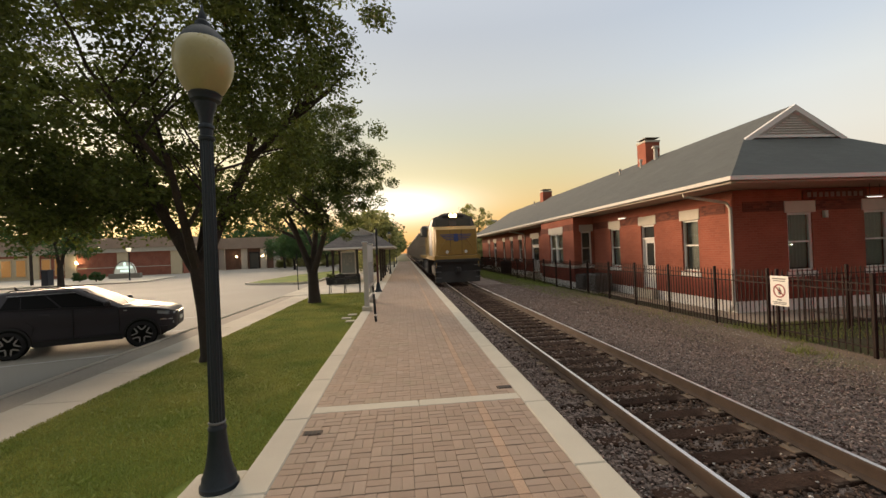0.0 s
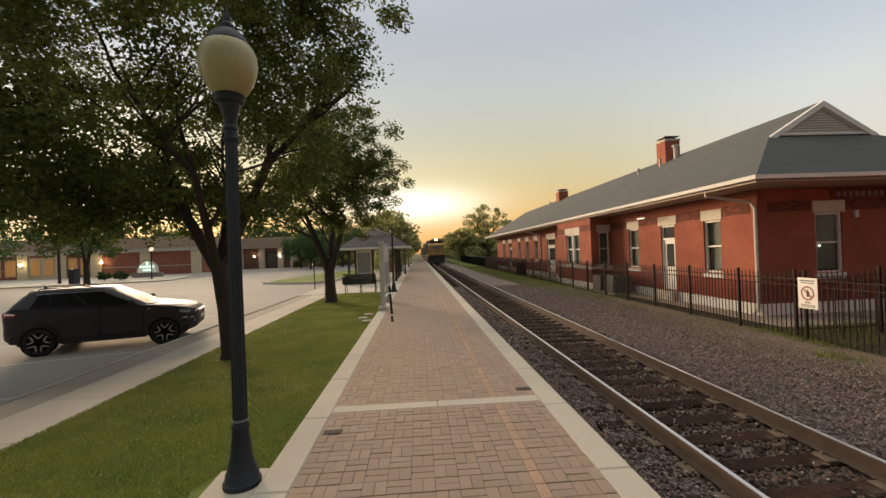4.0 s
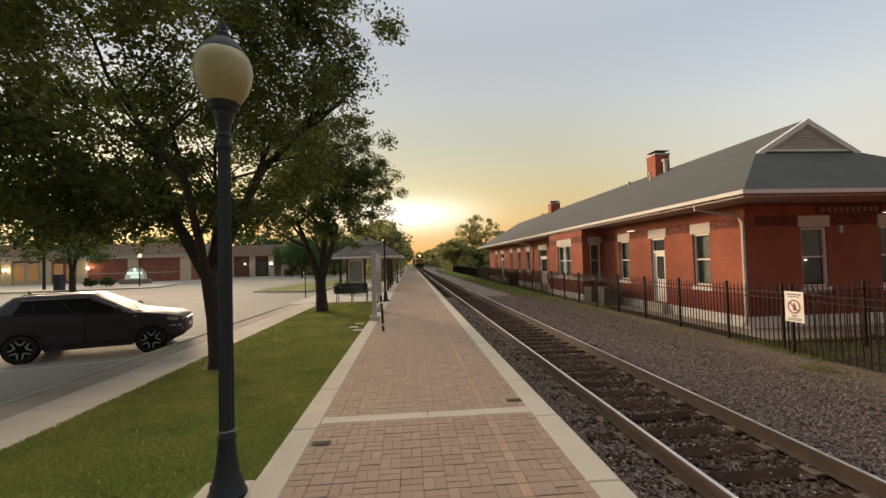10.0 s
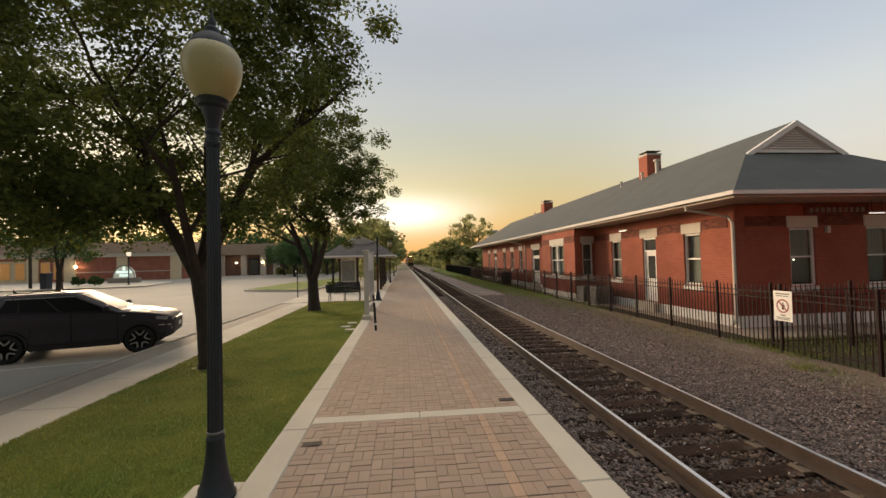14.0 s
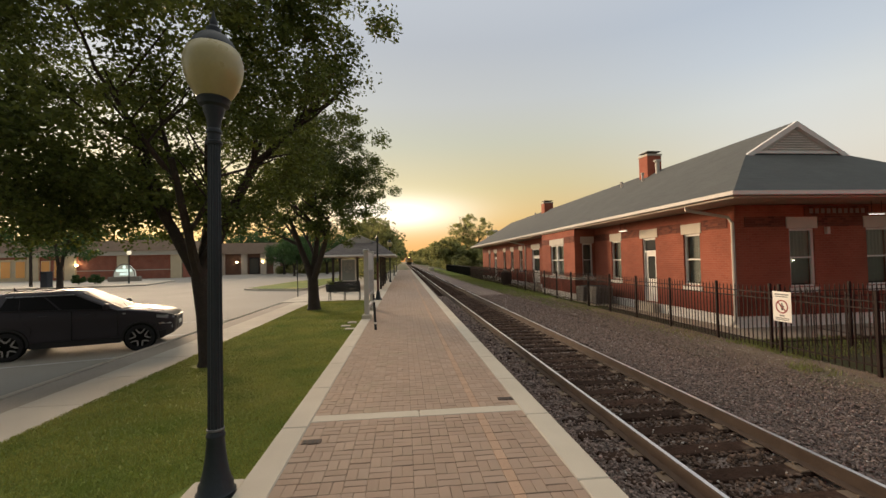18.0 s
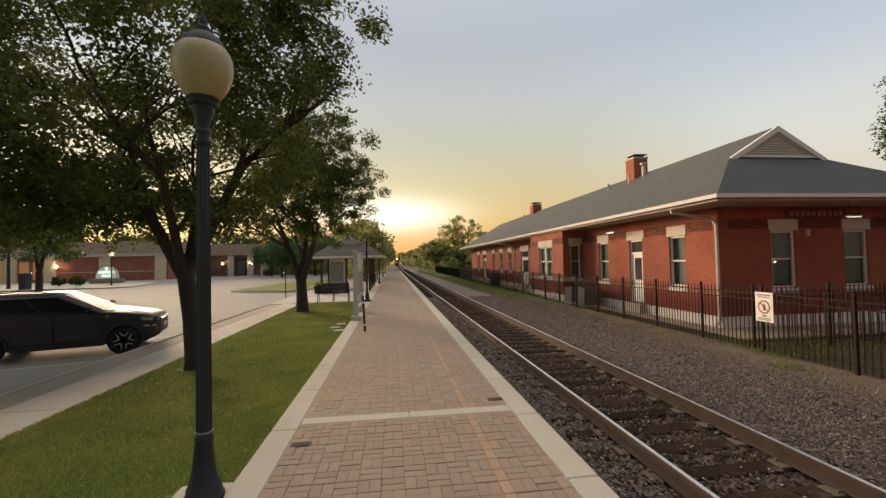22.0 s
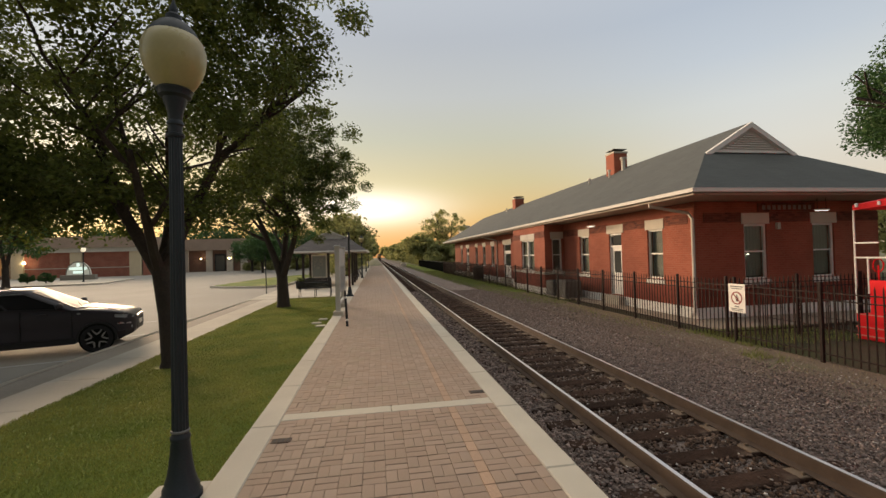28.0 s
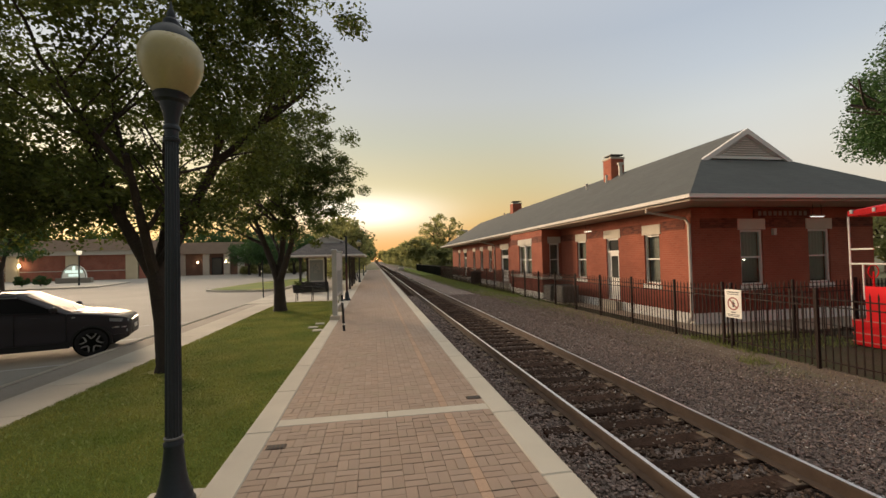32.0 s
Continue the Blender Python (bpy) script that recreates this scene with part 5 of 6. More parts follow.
# red caboose beside the station, its end platform towards the far end
cab = thing("caboose", "bright red caboose end with white railings beyond the fence", "railway wagon", pose(11.0, 7.95, GZ))
part("body", MB().bbox(0.1, 2.9, -7.5, -1.25, 0.8, 2.8, 0.03), M_REDPAINT, cab)
part("platform", MB().bbox(0.0, 3.0, -8.0, 0.0, 0.42, 0.6, 0.02), M_REDPAINT, cab)
part("roof", MB().rings([[(-0.06, -0.06, 3.1), (3.06, -0.06, 3.1), (2.6, -0.06, 3.3), (1.5, -0.06, 3.38), (0.4, -0.06, 3.3), (-0.06, -0.06, 3.22)],
                         [(-0.06, -0.9, 3.14), (3.06, -0.9, 3.14), (2.6, -0.9, 3.4), (1.5, -0.9, 3.5), (0.4, -0.9, 3.4), (-0.06, -0.9, 3.28)],
                         [(-0.06, -8.0, 3.14), (3.06, -8.0, 3.14), (2.6, -8.0, 3.4), (1.5, -8.0, 3.5), (0.4, -8.0, 3.4), (-0.06, -8.0, 3.28)]]), M_REDPAINT, cab)
part("side_panel", MB().bbox(0.0, 0.06, -1.3, -0.3, 0.6, 1.42, 0.01), M_REDPAINT, cab)
for i in range(2):
    part("step", MB().bbox(0.0, 0.5, -0.95, -0.02, 0.02 + i * 0.2, 0.1 + i * 0.2, 0.01), M_REDPAINT, cab)
part("step_riser", MB().bbox(0.02, 0.06, -0.95, -0.02, 0.0, 0.42, 0.005), M_REDPAINT, cab)
for pts in (((0.02, -0.02, 0.6), (0.02, -0.02, 3.1)), ((0.02, -0.28, 1.1), (0.02, -0.28, 1.95)), ((0.02, -0.02, 1.95), (0.02, -1.2, 1.95)), ((0.02, -0.02, 2.3), (0.02, -0.5, 2.3)), ((0.02, -1.2, 0.6), (0.02, -1.2, 3.1)), ((2.9, -0.02, 0.6), (2.9, -0.02, 3.1))):
    part("railing", MB().tube(pts, 0.022, 6), M_WHITE, cab)
for y in (-0.15, -0.6, -1.05):
    part("roof_stud", MB().bbox(-0.085, -0.05, y - 0.03, y + 0.03, 3.16, 3.25, 0.008), M_WHITE, cab)
for z in (0.1, 0.3, 0.6):
    part("step_edge", MB().box(-0.018, -0.002, -0.96, -0.01, z - 0.015, z + 0.012), M_PINKTRIM, cab, "worn pale red step edge")
part("brake_wheel", MB().tube([(0.55 + 0.16 * math.cos(k * 0.5236), -0.12, 1.75 + 0.16 * math.sin(k * 0.5236)) for k in range(13)], 0.014, 5).tube([(0.55, -0.12, 0.6), (0.55, -0.12, 1.75)], 0.018, 6), M_REDPAINT, cab)
for x in (0.75, 2.2):
    part("display_rail", MB().box(x, x + 0.07, -8.0, 3.0, -0.12, 0.03), M_RAILSIDE, cab)

# ---- parked car ----
suv = thing("parked_suv", "dark grey compact sports utility vehicle parked nose-in at the kerb", "car", None)
CA, CB = Vector((-7.14, 10.95, -0.2)), Vector((-9.54, 10.14, -0.2))
ch = math.atan2(CA.y - CB.y, CA.x - CB.x)
mid = (CA + CB) / 2 + Vector((-math.sin(ch), math.cos(ch), 0)) * 0.80
suv.matrix_basis = Matrix.Translation(mid) @ Matrix.Rotation(ch, 4, "Z")
WHEEL_X = 1.265
# length, underside, belt height and half width, from tail to nose
st = [(-1.99, 0.52, 0.96, 0.66), (-1.965, 0.44, 1.05, 0.74), (-1.88, 0.37, 1.12, 0.80), (-1.70, 0.31, 1.145, 0.845), (-1.35, 0.28, 1.14, 0.872), (-0.9, 0.265, 1.12, 0.878), (-0.3, 0.26, 1.095, 0.875),
      (0.3, 0.26, 1.07, 0.875), (0.75, 0.26, 1.05, 0.878), (1.0, 0.265, 1.03, 0.88), (1.35, 0.27, 0.985, 0.872), (1.62, 0.28, 0.935, 0.845), (1.80, 0.30, 0.88, 0.79), (1.90, 0.34, 0.82, 0.71), (1.965, 0.40, 0.74, 0.60), (1.985, 0.46, 0.66, 0.50)]
rings = []
for x, zb, zt, w in st:
    h_ = zt - zb
    half = [(0.0, zb), (w * 0.86, zb), (w * 0.96, zb + 0.05), (w * 0.985, zb + h_ * 0.22), (w * 0.965, zb + h_ * 0.36), (w * 0.975, zb + h_ * 0.52), (w * 1.0, zb + h_ * 0.72), (w * 0.99, zb + h_ * 0.86), (w * 0.95, zt - 0.012), (w * 0.90, zt + 0.004), (w * 0.72, zt + 0.012), (w * 0.40, zt + 0.032), (0.0, zt + 0.04)]
    rings.append([(x, -y, z) for y, z in half] + [(x, y, z) for y, z in reversed(half[1:-1])])
body = part("body", MB().rings(rings), M_CARPAINT, suv, smooth=True)


def plan(x0, x1, w, z, c, rise=0.0):
    """A rounded outline of the cabin; its front stands lower than its back by rise."""
    pts = [(x0 + c, -w), (x1 - c * 1.3, -w), (x1 - c * 0.35, -w * 0.86), (x1, -w * 0.5), (x1, w * 0.5), (x1 - c * 0.35, w * 0.86), (x1 - c * 1.3, w), (x0 + c, w), (x0 + c * 0.3, w * 0.88), (x0, w * 0.6), (x0, -w * 0.6), (x0 + c * 0.3, -w * 0.88)]
    return [(x, y, z - rise * (x - x0) / (x1 - x0)) for x, y in pts]


G0, G1 = plan(-1.90, 0.93, 0.835, 1.14, 0.14, 0.10), plan(-1.62, 0.02, 0.655, 1.475, 0.16, -0.03)
cabin = part("cabin", MB().rings([G0, G1, plan(-1.60, -0.02, 0.60, 1.525, 0.18, -0.02), plan(-1.45, -0.18, 0.48, 1.553, 0.2, -0.01), plan(-1.2, -0.45, 0.25, 1.565, 0.2)]), M_CARPAINT, suv, smooth=True)


def side_glass(u0, u1, v0, v1, s, a=0, b=1, out=0.022):
    """A pane on the cabin's side, between shares along and up it."""
    q = []
    for u, v2 in ((u0, v0), (u1, v0), (u1, v1), (u0, v1)):
        p = Vector(G0[a]).lerp(Vector(G0[b]), u).lerp(Vector(G1[a]).lerp(Vector(G1[b]), u), v2)
        q.append((p.x, s * (abs(p.y) + out), p.z + 0.002))
    return MB().rings([q, [(x, y - s * 0.03, z) for x, y, z in q]])


for s in (-1, 1):
    for u0, u1 in ((0.13, 0.27), (0.285, 0.575), (0.60, 0.985)):
        part("side_window", side_glass(u0, u1, 0.09, 0.86, s), M_CARGLASS, cabin)
    part("window_trim", side_glass(0.10, 0.99, 0.885, 0.935, s, out=0.026), M_CHROMEISH, cabin, "thin satin trim above the windows")
    part("belt_trim", side_glass(0.12, 0.99, 0.03, 0.07, s, out=0.026), M_BLACK, cabin)
for nm, lo_, hi_, v0, v1, off in (("windscreen", (2, 3, 4, 5), None, 0.05, 0.95, 0.008), ("rear_window", (8, 9, 10, 11), None, 0.12, 0.86, -0.008)):
    lo = [Vector(G0[k]).lerp(Vector(G1[k]), v0) for k in lo_]
    hi = [Vector(G0[k]).lerp(Vector(G1[k]), v1) for k in lo_]
    outer = lo + hi[::-1]
    part(nm, MB().rings([[(p.x + off, p.y * 0.985, p.z + 0.008) for p in outer], [(p.x - off, p.y * 0.985, p.z - 0.006) for p in outer]]), M_CARGLASS, cabin, smooth=False)
part("cowl", MB().bbox(0.82, 0.99, -0.62, 0.62, 1.045, 1.075, 0.01), M_BLACK, suv)
for s in (-1, 1):
    part("wiper", MB().tube([(0.90, s * 0.35 - 0.1, 1.085), (0.78, s * 0.35 + 0.15, 1.155), (0.72, s * 0.35 + 0.3, 1.185)], 0.008, 5), M_BLACK, suv)
    part("hood_crease", MB().tube([(0.98, s * 0.55, 1.07), (1.35, s * 0.53, 1.022), (1.70, s * 0.46, 0.935)], 0.010, 6), M_CARPAINT, suv, smooth=True)
    part("roof_rail", MB().tube([(-1.42, s * 0.575, 1.515), (-1.32, s * 0.575, 1.575), (-0.4, s * 0.57, 1.585), (-0.2, s * 0.565, 1.53)], 0.014, 6), M_BLACK, suv)
    mr = part("mirror", MB().lathe([(0.02, -0.10), (0.075, -0.085), (0.09, -0.02), (0.085, 0.05), (0.05, 0.085), (0.01, 0.09)], 14, turn=Matrix.Translation((0.60, s * 0.965, 1.15)) @ Matrix.Rotation(radians(90), 4, "X") @ Matrix.Diagonal((0.75, 0.85, 1.0, 1.0))), M_CARPAINT, suv, smooth=True)
    part("mirror_arm", MB().bbox(0.57, 0.65, min(s * 0.80, s * 0.90), max(s * 0.80, s * 0.90), 1.075, 1.105, 0.008), M_BLACK, suv)
    hl_ = part("headlight", MB().rings([[(1.60, s * 0.848, 0.80), (1.60, s * 0.85, 0.885), (1.60, s * 0.70, 0.90), (1.60, s * 0.70, 0.80)], [(1.80, s * 0.805, 0.765), (1.80, s * 0.795, 0.855), (1.80, s * 0.62, 0.875), (1.80, s * 0.62, 0.765)], [(1.955, s * 0.62, 0.755), (1.925, s * 0.60, 0.81), (1.91, s * 0.48, 0.825), (1.955, s * 0.48, 0.755)]]), M_HEADGLASS, suv)
    part("light_brow", MB().tube([(1.58, s * 0.86, 0.895), (1.80, s * 0.80, 0.865), (1.93, s * 0.60, 0.82)], 0.012, 6), M_BLACK, hl_)
    part("fog_trim", MB().rings([[(1.66, s * 0.845, 0.63), (1.66, s * 0.845, 0.665), (1.62, s * 0.80, 0.665), (1.62, s * 0.80, 0.63)], [(1.91, s * 0.715, 0.61), (1.91, s * 0.71, 0.64), (1.87, s * 0.62, 0.64), (1.87, s * 0.62, 0.61)]]), M_CHROMEISH, suv)
    part("fog_light", MB().bbox(1.84, 1.925, min(s * 0.55, s * 0.68), max(s * 0.55, s * 0.68), 0.50, 0.58, 0.015), M_HEADGLASS, suv)
    part("tail_light", MB().rings([[(-1.66, s * 0.856, 0.965), (-1.66, s * 0.856, 1.035), (-1.66, s * 0.78, 1.035), (-1.66, s * 0.78, 0.965)], [(-1.90, s * 0.80, 0.955), (-1.90, s * 0.795, 1.075), (-1.90, s * 0.60, 1.075), (-1.90, s * 0.60, 0.955)], [(-1.995, s * 0.70, 0.955), (-1.985, s * 0.70, 1.06), (-1.985, s * 0.40, 1.06), (-1.995, s * 0.40, 0.955)]]), M_TAIL, suv)
    part("tail_light_strip", MB().rings([[(-1.70, s * 0.862, 1.0), (-1.70, s * 0.862, 1.03), (-1.70, s * 0.78, 1.03), (-1.70, s * 0.78, 1.0)], [(-1.905, s * 0.806, 1.0), (-1.905, s * 0.804, 1.06), (-1.905, s * 0.6, 1.06), (-1.905, s * 0.6, 1.0)]]), M_WHITE, suv, "pale upper strip of the tail light")
    part("sill", MB().rings([[(x, min(s * 0.80, s * wd), z) for x, z, wd in ((-0.86, 0.235, 0.885), (0.86, 0.235, 0.885), (0.86, 0.37, 0.893), (-0.86, 0.37, 0.893))], [(x, max(s * 0.80, s * wd), z) for x, z, wd in ((-0.86, 0.235, 0.885), (0.86, 0.235, 0.885), (0.86, 0.37, 0.893), (-0.86, 0.37, 0.893))]]), M_BLACK, suv)
    for hx in (-0.62, 0.28):
        part("door_handle", MB().bbox(hx - 0.09, hx + 0.09, min(s * 0.865, s * 0.905), max(s * 0.865, s * 0.905), 0.955, 0.985, 0.008), M_CARPAINT, suv)
    for hx, z1 in ((-0.10, 1.06), (0.80, 1.03)):
        part("door_gap", MB().box(hx - 0.004, hx + 0.004, min(s * 0.84, s * 0.882), max(s * 0.84, s * 0.882), 0.38, z1), M_BLACK, suv)
    part("rear_door_gap", MB().tube([(-0.86, s * 0.868, 0.52), (-0.83, s * 0.868, 0.72), (-0.98, s * 0.868, 0.86), (-1.05, s * 0.868, 1.09)], 0.006, 4), M_BLACK, suv)
    part("fender_badge", MB().box(0.90, 0.96, min(s * 0.87, s * 0.884), max(s * 0.87, s * 0.884), 0.93, 0.96), M_CHROMEISH, suv)
    part("cladding", MB().rings([[(1.58, s * 0.80, 0.29), (1.58, s * 0.865, 0.29), (1.58, s * 0.868, 0.46), (1.58, s * 0.80, 0.46)], [(1.80, s * 0.70, 0.31), (1.80, s * 0.80, 0.31), (1.80, s * 0.80, 0.46), (1.80, s * 0.70, 0.46)], [(1.95, s * 0.4, 0.37), (1.945, s * 0.62, 0.37), (1.96, s * 0.62, 0.46), (1.96, s * 0.4, 0.46)]]), M_BLACK, suv)
    part("rear_cladding", MB().rings([[(-1.56, s * 0.80, 0.30), (-1.56, s * 0.865, 0.30), (-1.56, s * 0.868, 0.50), (-1.56, s * 0.80, 0.50)], [(-1.80, s * 0.70, 0.32), (-1.80, s * 0.83, 0.32), (-1.80, s * 0.83, 0.52), (-1.80, s * 0.70, 0.52)], [(-1.97, s * 0.4, 0.42), (-1.965, s * 0.70, 0.42), (-1.975, s * 0.70, 0.52), (-1.975, s * 0.4, 0.52)]]), M_BLACK, suv)
gr = part("grille", MB().bbox(1.90, 1.985, -0.50, 0.50, 0.72, 0.795, 0.02), M_BLACK, suv)
for k in range(7):
    part("grille_slot", MB().bbox(1.975, 1.995, -0.47 + k * 0.137, -0.36 + k * 0.137, 0.735, 0.785, 0.004), M_CHROMEISH, gr)
part("number_plate", MB().bbox(1.975, 2.005, -0.17, 0.17, 0.54, 0.64, 0.004), M_WHITE, suv)
part("bumper", MB().rings([[(1.90, -0.58, 0.42), (1.90, 0.58, 0.42), (1.90, 0.58, 0.60), (1.90, -0.58, 0.60)], [(1.995, -0.40, 0.44), (1.995, 0.40, 0.44), (1.995, 0.40, 0.58), (1.995, -0.40, 0.58)]]), M_BLACK, suv)
part("aerial", MB().rings([[(-1.30, -0.03, 1.555), (-1.30, 0.03, 1.555), (-1.48, 0.012, 1.545), (-1.48, -0.012, 1.545)], [(-1.40, -0.006, 1.56), (-1.40, 0.006, 1.56), (-1.49, 0.004, 1.66), (-1.49, -0.004, 1.66)]]), M_BLACK, suv)
for wx in (-WHEEL_X, WHEEL_X):
    for s in (-1, 1):
        arch_mb = MB()
        for k in range(16):
            a0, a1 = math.pi * (k * 1.12 / 16 - 0.06), math.pi * ((k + 1) * 1.12 / 16 - 0.06)
            arch_mb.rings([[(wx + r * math.cos(a), yy * s, 0.335 + r * math.sin(a)) for r, yy in ((0.345, 0.80), (0.405, 0.80), (0.395, 0.889), (0.35, 0.894))] for a in (a0, a1)])
        part("arch_cladding", arch_mb, M_BLACK, suv)
        # black disc on the uncut flank stands in for the shaded arch hollow
        part("wheel_well", MB().lathe([(0.352, -0.05), (0.352, 0.0), (0.3, 0.001)], 24, turn=Matrix.Translation((wx, s * 0.884, 0.335)) @ Matrix.Rotation(-s * math.pi / 2, 4, "X")), M_SCREEN, suv)
        tm = Matrix.Translation((wx, s * 0.79, 0.327)) @ Matrix.Rotation(-s * math.pi / 2, 4, "X")
        wh = part("wheel", MB().lathe([(0.22, -0.09), (0.30, -0.1), (0.322, -0.08), (0.327, 0.0), (0.322, 0.08), (0.302, 0.112), (0.265, 0.122), (0.228, 0.112), (0.215, 0.09)], 36), M_DARKRUB, suv, at=tm, smooth=True)
        part("rim", MB().lathe([(0.22, 0.05), (0.222, 0.112), (0.208, 0.116), (0.20, 0.06), (0.05, 0.055)], 36), M_SCREEN, wh, smooth=True)
        sp = MB()
        for k in range(5):
            tr = Matrix.Rotation(2 * math.pi * k / 5 + 0.3, 4, "Z")
            for m_ in (-1, 1):
                spk = [(0.095, m_ * 0.022), (0.13, m_ * 0.052), (0.17, m_ * 0.088), (0.20, m_ * 0.10), (0.212, m_ * 0.072), (0.178, m_ * 0.060), (0.150, m_ * 0.030), (0.12, m_ * 0.004), (0.095, m_ * 0.0)]
                sp.prism([(tr @ Vector((*p, 0))).xy for p in spk], "z", 0.088, 0.114)
        part("spokes", sp, M_RIM, wh, "machined alloy spokes")
        part("hub", MB().lathe([(0.10, 0.07), (0.095, 0.098), (0.04, 0.108), (0.03, 0.114)], 20), M_SCREEN, wh, smooth=True)
for i, (a, b) in enumerate((((-13.5, 4.6), (-7.05, 6.9)), ((-13.9, 7.9), (-6.9, 10.15)), ((-13.5, 10.9), (-7.05, 13.2)), ((-13.5, 14.2), (-7.05, 16.5)))):
    a, b = Vector((*a, 0)), Vector((*b, 0))
    ang = math.atan2(b.y - a.y, b.x - a.x)
    thing("parking_line", "faded white painted parking bay line", "road marking", Matrix.Translation((*a.xy, -0.2)) @ Matrix.Rotation(ang, 4, "Z"), "bay lines", kind="structure",
          mb=MB().box(0, (b - a).length, -0.05, 0.05, -0.05, 0.004), mats=M_PAINTLINE)

# ---- across the parking lot ----
isl = thing("grass_island", "kerbed grass island in the parking lot", "planting island", kind="structure",
            mb=MB().prism([(-13.6, 35.2), (-12.0, 33.6), (-8.8, 32.4), (-7.4, 33.5), (-7.4, 52), (-9.5, 54), (-12.5, 46)], "z", -0.5, -0.06), mats=M_CONC)
part("grass", MB().prism([(-13.3, 35.3), (-11.9, 33.85), (-8.9, 32.7), (-7.65, 33.7), (-7.65, 51.8), (-9.5, 53.6), (-12.3, 46)], "z", -0.3, -0.035), M_LAWN, isl)
thing("bank_island", "concrete-edged planting island by the bank sign", "planting island", kind="structure",
             mb=MB().prism([(-29, 48.5), (-31, 47.4), (-60, 42), (-60, 66), (-40, 66), (-32, 60)], "z", -0.5, -0.07), mats=M_WALK)
thing("sign_pole", "thin dark leaning sign pole by the sidewalk", "pole", pose(-7.05, 26.2, -0.25, 0, -1, 0), mb=MB().tube([(0, 0, 0), (0, 0, 2.4)], 0.03, 8), mats=M_BLACK)
bank = thing("bank_building", "low red brick bank with cream pilasters and brown mansard roof", "building", pose(0, 78, -0.2))
BX0, BX1, BH = -88.0, -40.3, 4.2
part("wall", MB().box(BX0, BX1, 0.15, 14, 0, BH), M_BANKBRICK, bank)
part("cornice", MB().box(BX0 - 0.3, BX1 + 0.3, -0.35, 14.3, BH, BH + 0.75), M_TRIM, bank)
part("roof", MB().rings([[(BX0 - 0.5, -0.6, BH + 0.75), (BX1 + 0.5, -0.6, BH + 0.75), (BX1 + 0.5, 14.6, BH + 0.75), (BX0 - 0.5, 14.6, BH + 0.75)],
                         [(BX0 + 0.1, 0.5, BH + 2.7), (BX1 - 0.1, 0.5, BH + 2.7), (BX1 - 0.1, 13.6, BH + 2.7), (BX0 + 0.1, 13.6, BH + 2.7)]]), M_BROWNROOF, bank)
x = BX1
cols = [BX1 - 0.9, BX1 - 9.9, BX1 - 18.5, BX1 - 24.5, BX1 - 31, BX1 - 38, BX1 - 47]
for i, cx in enumerate(cols):
    part("pilaster", MB().bbox(cx - 0.9, cx + 0.9, -0.15, 0.5, 0, BH, 0.03), M_LAMPCREAM, bank)
    if i < 6:
        part("belt_course", MB().box(cols[i + 1] + 0.9, cx - 0.9, 0.08, 0.3, 1.5, 1.62), M_TRIM, bank)
for i in (2, 3, 4):
    a, b = cols[i + 1] + 0.9, cols[i] - 0.9
    if i == 3:
        part("entrance_bay", MB().box(a, b, 0.1, 0.3, 0, BH - 0.4), M_LAMPCREAM, bank, "cream entrance recess with warm lamplight put into its colour")
    n = 2
    for k in range(n):
        u = a + (b - a) * (k + 0.15) / n
        wdw = part("window", MB().bbox(u, u + (b - a) * 0.7 / n, 0.02, 0.2, 0.5, 3.5, 0.02), M_LAMPCREAM, bank)
        part("pane", MB().box(u + 0.1, u + (b - a) * 0.7 / n - 0.1, 0.0, 0.05, 0.6, 3.4), M_AMBERGLASS, wdw)
for lx, ly in ((BX1 - 17.2, 2.6), (BX1 - 31.0, 2.6), (BX1 - 46, 2.6)):
    wl = part("wall_lamp", MB().bbox(lx - 0.12, lx + 0.12, -0.35, -0.1, 2.3, 2.5, 0.02), M_BLACK, bank)
    part("bulb", MB().lathe([(0.05, -0.2), (0.17, -0.1), (0.18, 0.04), (0.1, 0.18)], 12, (lx, -0.5, ly)), M_BULB, wl, "lit round lamp")
wing = thing("bank_wing", "low brick building wing with lit doorway and pale piers", "building", pose(-31, 92, -0.2))
part("wall", MB().box(-15, 3.5, 0.2, 10, 0, 4.4), M_WINGWALL, wing)
part("roof", MB().rings([[(-15.6, -0.6, 4.4), (4.1, -0.6, 4.4), (4.1, 10.6, 4.4), (-15.6, 10.6, 4.4)], [(-15, 0.6, 6.8), (3.5, 0.6, 6.8), (3.5, 9.6, 6.8), (-15, 9.6, 6.8)]]), M_BROWNROOF, wing)
for cx in (-8.2, -3.6, 0.4, 3.1):
    part("pilaster", MB().bbox(cx - 0.6, cx + 0.6, -0.2, 0.6, 0, 4.4, 0.03), M_TRIM, wing)
dw = part("doorway", MB().bbox(-2.6, -0.5, 0.05, 0.4, 0, 3.6, 0.02), M_BLACK, wing)
part("pane", MB().box(-2.4, -0.7, 0.0, 0.06, 0.2, 3.3), M_GLASS, dw)
for lx in (-12.7, -5.0, 0.4):
    wl = part("wall_lamp", MB().bbox(lx - 0.12, lx + 0.12, -0.4, -0.15, 2.3, 2.5, 0.02), M_BLACK, wing)
    part("bulb", MB().lathe([(0.04, -0.14), (0.12, -0.07), (0.12, 0.03), (0.06, 0.12)], 12, (lx, -0.5, 2.7)), M_BULB, wl, "lit round lamp")
ms = thing("monument_sign", "lit white half-round sign on a grey stone base", "sign", pose(-39.1, 61.0, -0.2, 0, 0, 8) @ Matrix.Diagonal((0.58, 0.74, 0.84, 1)))
part("base", MB().bbox(-3.3, 3.3, -0.5, 0.5, 0, 0.95, 0.05), M_STONEGREY, ms)
